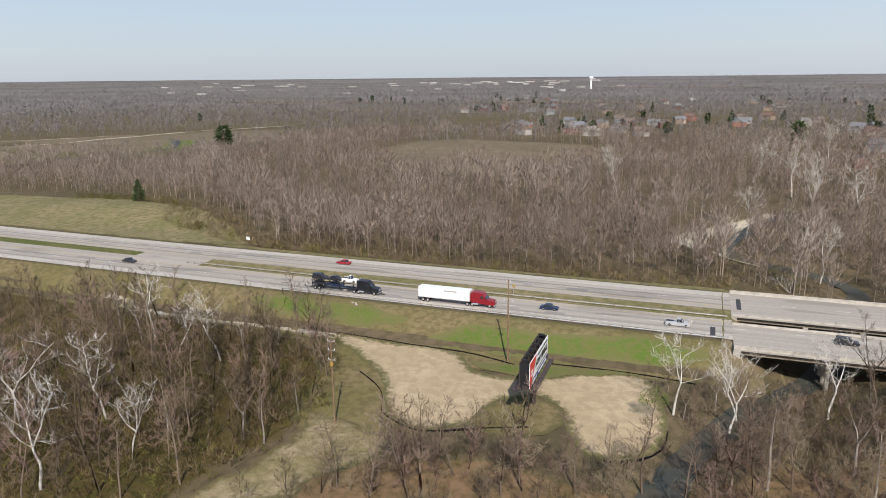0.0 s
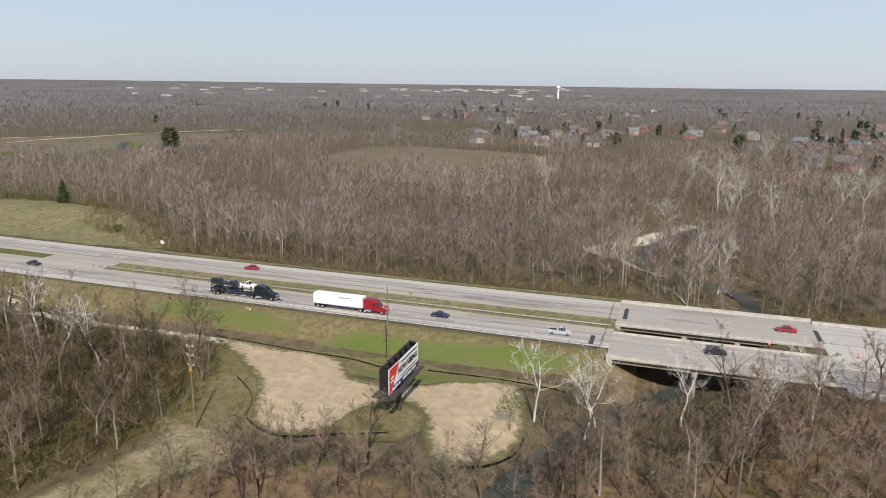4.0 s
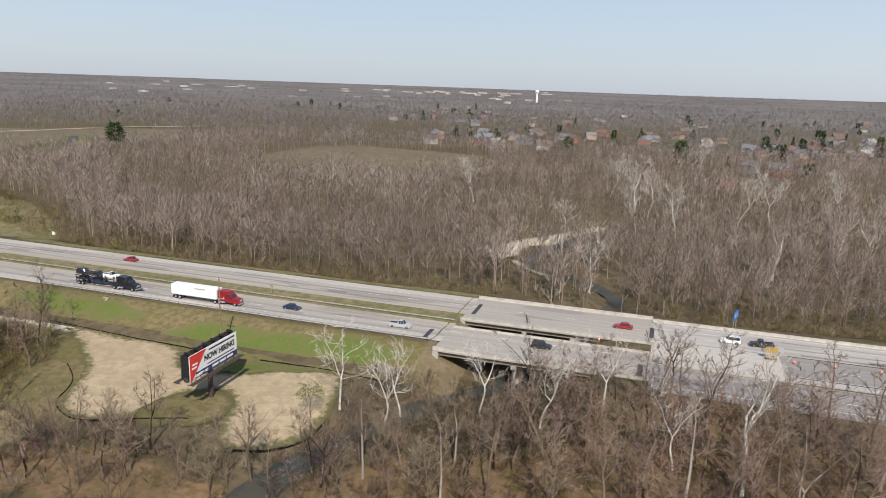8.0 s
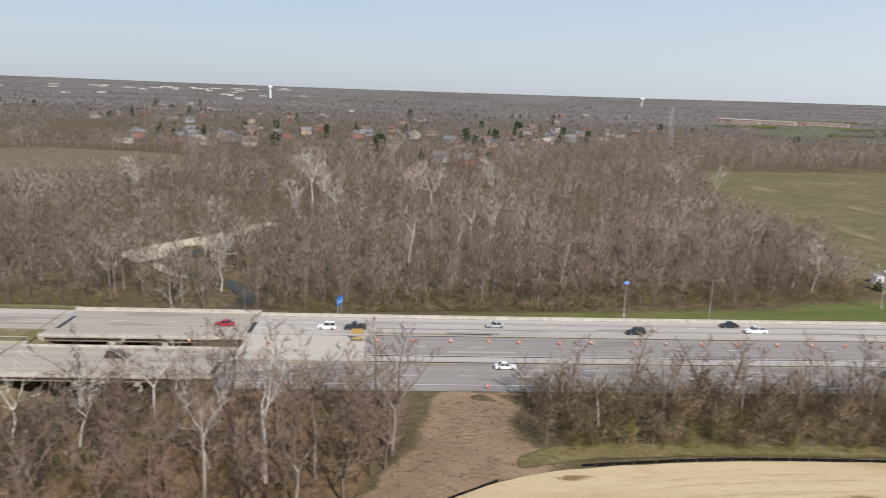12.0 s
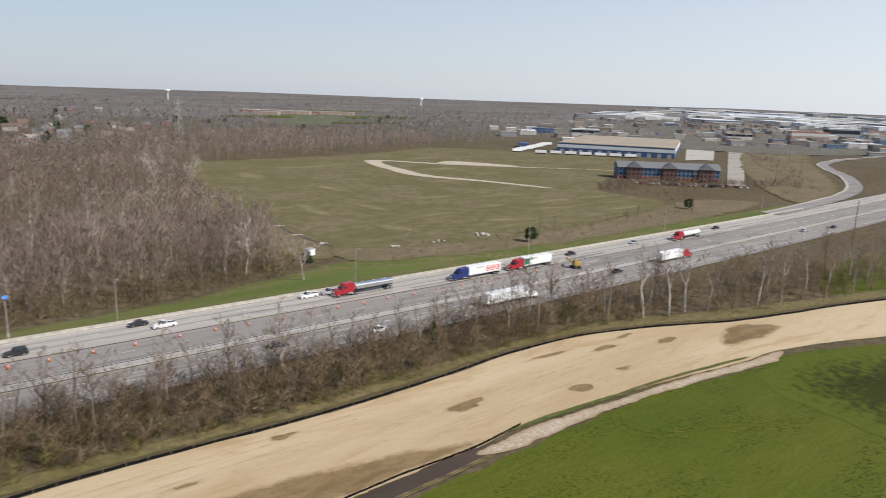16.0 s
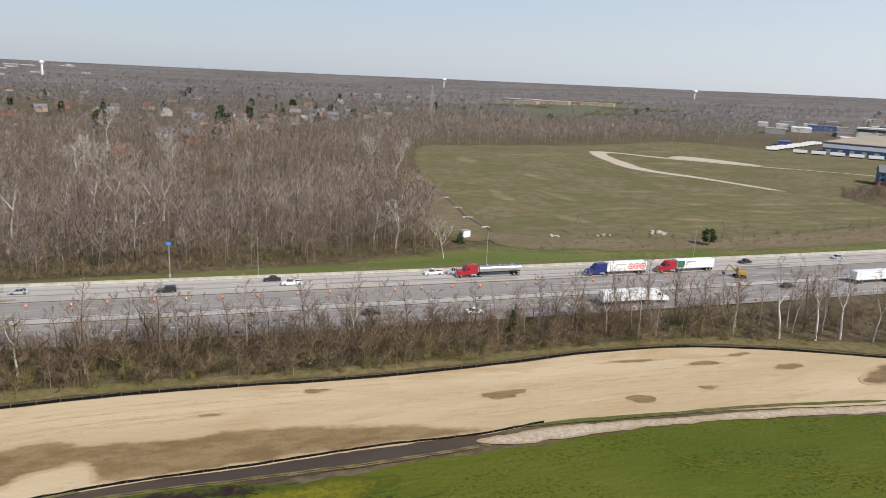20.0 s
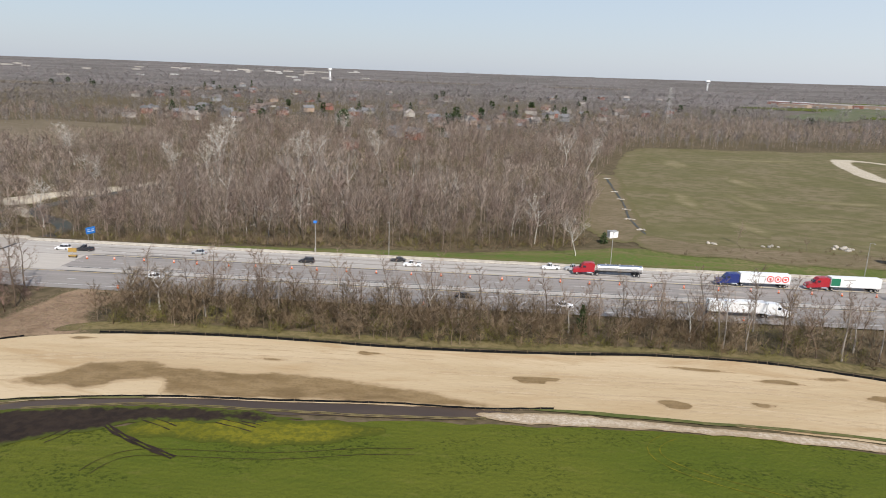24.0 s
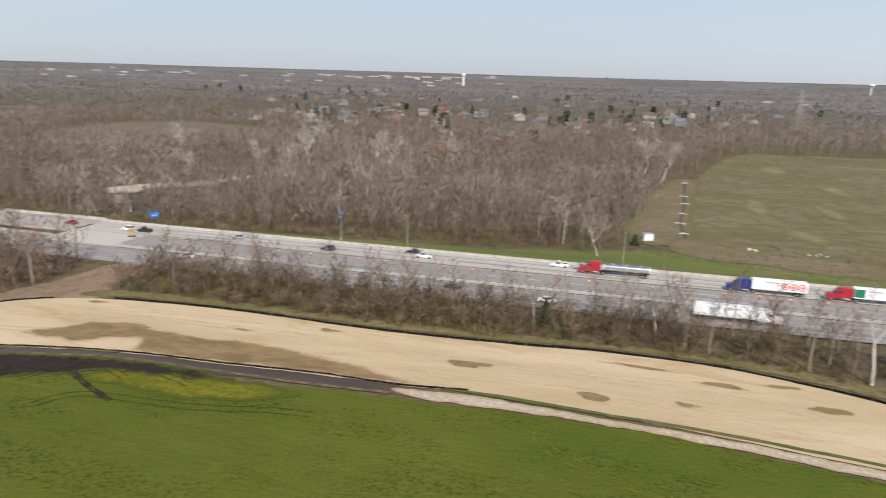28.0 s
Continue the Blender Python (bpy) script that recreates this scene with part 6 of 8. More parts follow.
def open_land(p, seed, keep_clear=True):
    """Thins the woods where fields and streets lie."""
    keep = np.ones(len(p), bool)
    for w in (WF, MEAD, COMM):
        keep &= ~inside(np.array(w, float), p)
    for cx, cy, w, d in ((-300, 1480, 190, 55), (-560, 1120, 120, 50), (-900, 1450, 260, 60), (520, 2600, 160, 60), (-100, 2600, 300, 60), (960, 1500, 260, 70), (1150, 1900, 200, 60), (860, 1250, 130, 40)):
        keep &= ((p[:, 0] - cx) / w) ** 2 + ((p[:, 1] - cy) / d) ** 2 > 1
    lawn = inside(np.array([(640, 960), (740, 960), (860, 1200), (1010, 1440), (1070, 1650), (930, 1620), (760, 1370), (650, 1200)], float), p)
    keep &= ~lawn | (np.random.default_rng(seed + 60).uniform(size=len(p)) < 0.22)
    # gardens and streets south of each house
    some = np.random.default_rng(seed + 40).uniform(size=len(p)) < 0.5
    for hx, hy in HOUSES:
        dx, dy = p[:, 0] - hx, p[:, 1] - hy
        yard = (np.abs(dx - (130 - hx) / max(hy, 1) * -dy) < 11) & (dy < 8) & (dy > -34)
        keep &= ~yard | (some & (dx * dx + dy * dy > 90))
    return p[keep]


p = sector(640, 1250, -1.05, 0.80, 13.5, 91)
p = open_land(p, 1)
v = np.array([noise.noise((x * 0.006, y * 0.006, 1.7)) for x, y in p])
r1 = rng.uniform(size=len(p))
p, v, r1 = p[v > -0.42], v[v > -0.42], r1[v > -0.42]
scatter("far_wood", low_trees, p[(r1 < 0.15)], 9, 15, 16, M["hazed_bark"], "bare brown trees of the far woods and gardens", "wood", 92, wide=(1.0, 1.5))
scatter("far_wood", far_t, p[(r1 >= 0.15) & (r1 < 0.66)], 8, 14, 16, M["hazed_bark"], "bare brown trees of the far woods and gardens", "wood", 93)
scatter("far_wood", far_t, p[(r1 >= 0.66) & (r1 < 0.95)], 8, 14, 16, M["hazed_bark"], "bare haze-greyed trees of the far woods and gardens", "wood", 94)
scatter("far_wood", far_t, p[r1 >= 0.95], 8, 13, 16, M["bud"], "trees in pale spring bud, far off", "trees", 95)
gp = np.array([(hx + gx_, hy + gy_) for hx, hy in HOUSES for gx_, gy_ in rng.uniform((-17, -20), (17, -7), (6, 2))])
scatter("garden_trees", far_t, gp[::2], 7, 11, 16, M["hazed_bark"], "bare garden trees in front of the houses", "trees", 192)
scatter("garden_trees", far_t, gp[1::4], 7, 12, 16, M["wood_red"], "reddish budding garden trees in front of the houses", "trees", 193)
scatter("garden_trees", far_t, gp[3::8], 6, 10, 16, M["bud"], "garden trees in yellow-green bud", "trees", 194)
p = sector(1250, 2500, -1.05, 1.25, 23.0, 96, grow_step=0.9)
p = open_land(p, 2)
r1 = rng.uniform(size=len(p))
scatter("distant_wood", distant_t, p[r1 < 0.6], 10, 15, 16, M["hazed_bark"], "distant bare brown woods", "wood", 97, wide=(1.6, 2.6))
scatter("distant_wood", distant_t, p[r1 >= 0.6], 10, 15, 16, M["hazed_bark"], "distant bare woods paled by haze", "wood", 98, wide=(1.5, 2.4))
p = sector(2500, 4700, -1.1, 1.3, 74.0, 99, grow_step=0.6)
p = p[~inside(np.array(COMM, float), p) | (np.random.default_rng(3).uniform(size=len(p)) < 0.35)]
scatter("horizon_wood", distant_t, p, 9, 12, 16, M["hazed_bark"], "woods along the horizon", "wood", 100, wide=(3.0, 5.0))
p = spread_in([(640, 680), (820, 760), (1000, 1000), (1900, 1500), (2600, 1900), (2600, 100), (1500, 330), (1100, 450), (900, 560)], 27, 101)
p = p[~((p[:, 0] > 700) & (p[:, 0] < 1060) & (p[:, 1] > 450) & (p[:, 1] < 720))]
scatter("town_trees", distant_t, p, 7, 13, 16, M["hazed_bark"], "bare trees scattered through the business district", "trees", 102, wide=(1.0, 1.6))


# ---------------------------------------------------------------- billboard
def text_part(parent, words, size, at, material, wide=1.0):
    """Raised lettering on the board's east face."""
    cu = bpy.data.curves.new("lettering", "FONT")
    cu.body, cu.size, cu.extrude, cu.align_x, cu.align_y = words, size, 0.015, "CENTER", "CENTER"
    cu.offset = 0.045 * size
    ob = new("lettering", cu)
    me = bpy.data.meshes.new_from_object(ob.evaluated_get(bpy.context.evaluated_depsgraph_get()))
    bpy.data.objects.remove(ob)
    me.materials.append(material)
    t = new("lettering", me)
    t.parent = parent
    t.matrix_local = Matrix.Translation(at) @ pose(0, 0, 0, 90, 0, 90) @ Matrix.Diagonal((wide, 1, 1, 1))
    return t


M["board_white"] = plain("white_vinyl", (0.78, 0.78, 0.77), 0.5, vary=0.03)
M["board_red"] = plain("red_vinyl", (0.62, 0.045, 0.035), 0.5, vary=0.04)
M["board_navy"] = plain("navy_vinyl", (0.030, 0.035, 0.13), 0.5, vary=0.04)
M["steel_dark"] = plain("dark_painted_steel", (0.075, 0.055, 0.05), 0.55, vary=0.2)
bb = thing("billboard", "roadside billboard on one dark steel pole over a sandy lot", "billboard", (-27.9, 124.2, -4.75))
Z0, Z1, HL = 6.75, 11.75, 7.7
part("pole", rod((0, 0, 0), (0, 0, Z0 + 0.6), 0.52, 0.52, 18), M["steel_dark"], bb)
part("footing", box((2.2, 2.2, 0.35), (0, 0, 0.1), 0.06), M["concrete"], bb)
part("torsion_beam", box((0.9, 15.0, 0.9), (0, 0, Z0 + 0.1), 0.05), M["steel_dark"], bb)
for sx, nm in ((1, "board_east"), (-1, "board_west")):
    b = part(nm, box((0.16, 2 * HL, Z1 - Z0), (sx * 0.95, 0.2, (Z0 + Z1) / 2), 0.03), M["board_white"] if sx > 0 else M["steel_dark"], bb, "white billboard face" if sx > 0 else "dark back face of the billboard")
    for y in np.linspace(-HL + 0.8, HL - 0.8, 6):
        part("upright", box((0.14, 0.14, Z1 - Z0 + 0.9), (sx * 0.74, y + 0.2, (Z0 + Z1) / 2 - 0.2)), M["steel_dark"], bb)
    walk_ = part("catwalk", box((1.0, 2 * HL + 1.6, 0.08), (sx * 1.75, 0.2, Z0 - 0.35)), M["steel_dark"], bb)
    for y in np.linspace(-HL - 0.4, HL + 0.8, 8):
        part("catwalk_bracket", box((1.5, 0.08, 0.14), (sx * 1.5, y, Z0 - 0.45)), M["steel_dark"], bb)
    part("catwalk_rail", rod((sx * 2.25, -HL - 0.6, Z0 + 0.35), (sx * 2.25, HL + 1.0, Z0 + 0.35), 0.03, 0.03, 6), M["steel_dark"], bb)
for y in np.linspace(-HL + 1.0, HL - 0.6, 6):
    part("top_beam", box((1.3, 0.35, 0.5), (-0.2, y + 0.2, Z1 + 0.12), 0.03), M["black"], bb)
for y in (-HL + 0.35, HL + 0.05):
    part("end_panel", box((1.75, 0.1, Z1 - Z0), (0, y, (Z0 + Z1) / 2)), M["black"], bb)
xf = 0.95 + 0.085
tri = bmesh.new()
RP = ((-HL + 0.22, Z1 - 0.02), (-HL + 5.4, Z1 - 0.02), (-HL + 0.9, Z0 + 0.02), (-HL + 0.22, Z0 + 0.02))
va, vb = ([tri.verts.new((xx, yy, zz)) for yy, zz in RP] for xx in (xf - 0.02, xf + 0.03))
tri.faces.new(va)
tri.faces.new(vb)
for i in range(4):
    tri.faces.new((va[i], va[(i + 1) % 4], vb[(i + 1) % 4], vb[i]))
bmesh.ops.recalc_face_normals(tri, faces=tri.faces)
part("red_panel", tri, M["board_red"], bb, "red slanted panel")
part("navy_band", box((0.02, 2 * HL - 1.4, 1.15), (xf, 0.9, Z0 + 0.58)), M["board_navy"], bb, "navy blue band")
text_part(bb, "NOW HIRING", 1.62, (xf + 0.02, 2.0, Z0 + 2.95), M["black"], 1.0)
text_part(bb, "Inquire at:", 0.95, (xf + 0.03, -4.0, Z0 + 0.58), M["board_white"], 1.05)
for k in range(3):
    part("number_bar", box((0.02, 2.1, 0.5), (xf + 0.02, 0.4 + 2.5 * k, Z0 + 0.58)), M["board_white"], bb)
part("headline_bar", box((0.02, 8.6, 0.32), (xf + 0.005, 2.8, Z0 + 4.35)), M["black"], bb)
part("small_bar", box((0.02, 9.0, 0.22), (xf + 0.005, 2.4, Z0 + 1.65)), M["black"], bb)
for y, z in ((-HL + 1.7, 3.0), (-HL + 1.5, 2.3)):
    part("red_panel_bar", box((0.02, 1.5, 0.34), (xf + 0.045, y, Z0 + z)), M["board_white"], bb)


# ---------------------------------------------------------------- poles, lamps and signs
def utility_pole(x, y, H, arms, label, group="utility poles", r=0.17, mat="pole_wood", turn=0.0):
    e = thing("utility_pole", label, "utility pole", (x, y, float(height(x, y)) - 0.3), turn, group)
    part("shaft", rod((0, 0, 0), (0, 0, H), r, r * 0.62, 10), M[mat], e)
    for z, w in arms:
        a = part("crossarm", box((w, 0.12, 0.14), (0, 0.12, z), 0.015), M["galv"], e)
        for s in (-0.46, 0.0, 0.46):
            ins = rod((s * w, 0.12, z + 0.06), (s * w, 0.12, z + 0.34), 0.05, 0.07, 6)
            part("insulator", ins, M["white"], a)
        part("brace", rod((-w * 0.3, 0.1, z), (0, 0.1, z - 0.6), 0.025, 0.025, 5), M["galv"], e)
    return e


utility_pole(-38, 142.6, 19.6, ((19.0, 0.9), (14.6, 2.2), (12.2, 1.2)), "tall weathered wooden utility pole beside the billboard lot", r=0.2)
p2 = utility_pole(-60.7, 104.4, 17.0, ((16.6, 1.4), (14.9, 1.4), (13.0, 1.4)), "brown utility pole with white crossarms and a yellow marker")
part("marker_ball", rod((0.1, -0.2, 12.0), (0.1, -0.2, 12.7), 0.3, 0.26, 10), M["yellow"], p2, "yellow marker")
utility_pole(4, 252, 17, ((16.6, 1.6), (15.0, 2.4)), "wooden utility pole by the river's gravel bar")
utility_pole(-120, 620, 15, ((14.5, 2.2),), "distant wooden utility pole")
for x, y, h in ((478, 230, 24.5), (686, 289, 21), (786, 316, 21), (943, 403, 20), (1094, 439, 20), (749, 220, 26), (452, 137, 22)):
    utility_pole(x, y, h, ((h - 0.8, 2.4), (h - 2.4, 1.6)), "dark wooden power pole near the exit ramp", "power poles", 0.26)


def street_lamp(x, H, label):
    y = 195.6 + float(bend(x))
    e = thing("street_lamp", label, "street lamp", (x, y, 0), 0, "highway lamps")
    part("base", rod((0, 0, 0), (0, 0, 0.5), 0.3, 0.26, 10), M["concrete"], e)
    part("mast", rod((0, 0, 0.5), (0, 0, H), 0.11, 0.07, 10), M["galv"], e)
    part("arm", rod((0, 0, H - 0.1), (0, -2.2, H + 0.25), 0.05, 0.04, 8), M["galv"], e)
    part("lamp_head", box((0.32, 0.75, 0.16), (0, -2.4, H + 0.24), 0.04), M["galv"], e)


for x in (174.4, 243.8, 321, 412, 507):
    street_lamp(x, 11.6, "tall grey steel street lamp behind the barrier")
sg = thing("road_sign", "blue highway sign on two steel posts", "road sign", (76, 197.6, 0), 68)
part("panel", box((3.4, 0.08, 2.2), (0, 0, 3.6), 0.02), M["blue_sign"], sg)
for s in (-1, 1):
    part("sign_post", box((0.12, 0.12, 4.6), (s * 1.0, 0.1, 2.3)), M["galv"], sg)
    part("sign_bar", box((0.9, 0.02, 0.18), (s * 0.8, -0.05, 3.9)), M["white"], sg)
    part("sign_bar", box((1.1, 0.02, 0.18), (s * 0.7, -0.05, 3.3)), M["white"], sg)
sp = thing("camera_mast", "steel traffic mast with a dark blue solar panel", "mast", (151, 195.8, 0))
part("mast", rod((0, 0, 0), (0, 0, 10.6), 0.13, 0.1, 10), M["galv"], sp)
part("solar_panel", box((1.1, 0.1, 0.9), (0, -0.1, 10.5), 0.02, turn=(-35, 0, 0)), M["blue_sign"], sp)
part("control_box", box((0.5, 0.35, 0.8), (0, -0.25, 1.6), 0.03), M["galv"], sp)
ws = thing("roadside_sign", "small white roadside sign on two posts", "road sign", (-152, 207, float(height(-152, 207))), -14)
part("panel", box((1.9, 0.06, 1.2), (0, 0, 2.9), 0.02), M["board_white"], ws)
for s in (-0.6, 0.6):
    part("sign_post", box((0.1, 0.1, 3.2), (s, 0.08, 1.6)), M["post"], ws)
wb = thing("utility_cabinet", "white utility cabinet on a slab by the meadow", "cabinet", (251.3, 241.5, float(height(251.3, 241.5))), 20)
part("body", box((3.4, 2.2, 2.4), (0, 0, 1.3), 0.06), M["white"], wb)
part("slab", box((4.2, 3.0, 0.24), (0, 0, 0.1), 0.03), M["concrete"], wb)
part("lid", box((3.6, 2.4, 0.14), (0, 0, 2.55), 0.03), M["galv"], wb)
rng = np.random.default_rng(7)


M["stone"] = plain("pale_broken_stone", (0.48, 0.43, 0.36), 0.9, vary=0.15)


def rock_heap(x, y, n, s, label, wide=1.5):
    e = thing("rock_pile", label, "rocks", (x, y, float(height(x, y)) + 0.1))
    for k in range(n):
        b = bmesh.new()
        bmesh.ops.create_icosphere(b, subdivisions=1, radius=1.0)
        for v in b.verts:
            v.co *= rng.uniform(0.75, 1.15)
        bmesh.ops.scale(b, vec=(s * rng.uniform(0.6, 1.2), s * rng.uniform(0.6, 1.0), s * rng.uniform(0.4, 0.7)), verts=b.verts)
        a = rng.uniform(0, 6.28)
        d = rng.uniform(0, 1) * s * 2.4
        bmesh.ops.translate(b, vec=(d * math.cos(a) * wide, d * math.sin(a) * min(1.0, 1.5 / wide), s * 0.3), verts=b.verts)
        part("rock", b, M["stone"], e)


rock_heap(333, 238.5, 16, 1.2, "heap of pale broken concrete in the meadow")
rock_heap(306, 236, 6, 0.9, "small heap of pale rubble")
rock_heap(287, 238, 5, 0.8, "small heap of pale rubble")
for k, (x, y) in enumerate(((264.5, 255.6), (264.1, 277), (266, 298), (268, 323), (269.6, 346), (271.3, 391))):
    rock_heap(x, y, 10, 0.62, "pale stone check dam across a ditch", 1.7)
st = patch("ditch", S((264.2, 250), (263.7, 277), (265.5, 298), (267.5, 323), (270.6, 390), (271.6, 390), (268.5, 323), (266.5, 298), (264.7, 277), (265.2, 250), rough=0.3, seed=70), M["water"], 0.22, "narrow wet ditch along the meadow", "ditch")
rock_heap(-83, 157, 4, 0.5, "pale stones on the grass bank")


# silt fences
def silt_fence(name, pts, label, up=0.0, H=0.40):
    line = spline(pts, 1.6, False, 0.12, 5)
    z = height(line[:, 0], line[:, 1]) + up
    e = thing(name, label, "silt fence")
    n = len(line)
    sag = 1 + 0.10 * np.sin(np.arange(n) * 2.1) - 0.12 * (np.arange(n) % 2)
    d = np.gradient(line, axis=0)
    d /= np.linalg.norm(d, axis=1)[:, None] + 1e-9
    nr_ = np.stack([-d[:, 1], d[:, 0]], -1) * 0.05
    V = np.concatenate([np.column_stack([line - nr_, z - 0.1]), np.column_stack([line + nr_, z + H * sag]), np.column_stack([line + nr_ * 1.8, z + H * sag]), np.column_stack([line + nr_ * 1.8, z - 0.1])])
    k = np.arange(n - 1)
    F = []
    for a in range(3):
        F += [np.stack([a * n + k, a * n + k + 1, (a + 1) * n + k + 1], -1), np.stack([a * n + k, (a + 1) * n + k + 1, (a + 1) * n + k], -1)]
    mesh_np("fabric", V, np.concatenate(F), M["silt"], parent=e)
    b = box((0.06, 0.06, H + 0.35), (0, 0, H / 2 + 0.1))
    me = None
    for i in range(0, n, 2):
        if me is None:
            o = part("stake", b, M["post"], e)
            me = o.data
        else:
            o = new("stake", me)
            o.parent = e
        o.location = (line[i][0] - nr_[i][0], line[i][1] - nr_[i][1], z[i])
    return e


silt_fence("silt_fence", [(-96, 147), (-77, 146), (-61, 145), (-48, 144.5), (-36, 141.2)], "black silt fence along the foot of the grass bank")
silt_fence("silt_fence", [(-29, 144.2), (-17, 144.8), (-8, 144.6), (2, 143.5)], "black silt fence along the foot of the grass bank")
silt_fence("silt_fence", [(-67, 127), (-60, 121.5), (-57, 117), (-54, 111), (-47, 107.2), (-42, 107.6), (-36, 110.5), (-26, 114.5)], "black silt fence round the sandy lot")
silt_fence("silt_fence", [(-12, 107.6), (-7, 110.6), (-3.2, 117), (-2.6, 123)], "black silt fence above the creek")
silt_fence("silt_fence", [(72, 97), (84, 103), (95, 109), (108, 116.8)], "black silt fence along the graded dirt", 0.1)
silt_fence("silt_fence", [(122, 121.4), (140, 123.4), (156, 124), (175, 123.4), (193, 123.2), (210, 124), (224, 125.1), (243, 127.1), (266, 126.5)], "black silt fence between brush and dirt", 0.1)
silt_fence("silt_fence", [(266, 126.5), (288, 120.9), (300, 116), (313, 111.3), (335, 105.9), (362, 100.4), (420, 84)], "black silt fence between trees and dirt", 0.1)
silt_fence("silt_fence", [(106, 81), (116, 86), (128, 90), (149, 94), (168, 95.2), (189, 97), (205, 97.2), (219, 99)], "sagging black silt fence beside the long puddle", 0.1)


# ---------------------------------------------------------------- road works
def drum(x, y):
    e = thing("traffic_drum", "orange traffic drum with white bands on the road", "traffic drum", (x, y, 0.1), 0, "traffic drums")
    e.scale = (0.8, 0.8, 0.85)
    return e


drum_me = {}
rng = np.random.default_rng(9)
spots = [(86 + 8.8 * k + rng.uniform(-1, 1), 176.8 + rng.uniform(-0.4, 0.4)) for k in range(27)] + [(70 + 40 * k, 151.2) for k in range(7)] + [(44, 174.6), (62, 173)]
for x, y in spots:
    e = drum(x, y + float(bend(x)))
    for nm, z0, z1, ra, rb, mt in (("drum_base", 0.0, 0.1, 0.42, 0.40, "rubber"), ("drum_body", 0.1, 1.05, 0.31, 0.25, "orange"), ("white_band", 0.55, 0.68, 0.30, 0.295, "white"), ("white_band", 0.82, 0.95, 0.285, 0.28, "white")):
        if (nm, z0) not in drum_me:
            o = part(nm, rod((0, 0, z0), (0, 0, z1), ra, rb, 10), M[mt], e)
            drum_me[(nm, z0)] = o.data
        else:
            o = new(nm, drum_me[(nm, z0)])
            o.parent = e
ab = thing("arrow_board", "yellow arrow board trailer at the lane taper", "arrow board", (82, 177.4, 0.1), 90)
part("trailer", box((1.2, 2.2, 0.3), (0, 0, 0.6), 0.05), M["yellow"], ab)
part("board", box((0.12, 2.6, 1.3), (0, 0, 2.3), 0.04), M["yellow"], ab)
part("mast", box((0.14, 0.14, 1.5), (0, 0, 1.3)), M["galv"], ab)
for s in (-1, 1):
    part("wheel", rod((0, s * 1.0, 0.3), (0, s * 1.2, 0.3), 0.3, 0.3, 12), M["rubber"], ab)
ms = thing("warning_sign", "yellow warning sign on a post in the median", "road sign", (-46, 178, 0.1), 75)
part("sign_post", box((0.08, 0.08, 2.2), (0, 0, 1.1)), M["galv"], ms)
part("panel", box((0.05, 0.9, 0.9), (0.06, 0, 2.1), 0.01, turn=(45, 0, 0)), M["yellow"], ms)
ex = thing("excavator", "yellow excavator working in the closed lane", "excavator", (322, 176.5, 0.1), 160)
for s in (-1, 1):
    part("track", box((3.6, 0.55, 0.85), (0, s * 1.1, 0.43), 0.2), M["rubber"], ex)
part("house", box((2.8, 2.3, 1.3), (-0.4, 0, 1.65), 0.12), M["yellow"], ex)
cb = part("cab", box((1.3, 1.0, 1.5), (0.5, 0.6, 2.6), 0.1), M["yellow"], ex)
part("cab_window", box((1.34, 0.8, 0.8), (0.5, 0.6, 2.75), 0.02), M["glass"], cb)
part("boom", rod((0.9, -0.2, 1.8), (3.6, -0.2, 4.0), 0.28, 0.2, 8), M["yellow"], ex)
part("stick", rod((3.6, -0.2, 4.0), (5.0, -0.2, 1.6), 0.2, 0.15, 8), M["yellow"], ex)
part("bucket", box((0.9, 1.0, 0.8), (5.0, -0.2, 1.1), 0.12), M["steel_dark"], ex)


# ---------------------------------------------------------------- vehicles
PAINT = {}


def paint(name, col, rough=0.28):
    if name not in PAINT:
        PAINT[name] = plain(name + "_car_paint", col, rough, vary=0.02, spec=0.5)
    return PAINT[name]


def wheel(e, x, y, r=0.34, w=0.24):
    s = 1 if y > 0 else -1
    t = part("wheel", rod((x, y - s * w / 2, r), (x, y + s * w / 2, r), r, r, 16), M["rubber"], e)
    part("rim", rod((x, y + s * w / 2 - s * 0.02, r), (x, y + s * (w / 2 + 0.02), r), r * 0.6, r * 0.55, 12), M["chrome"], t)


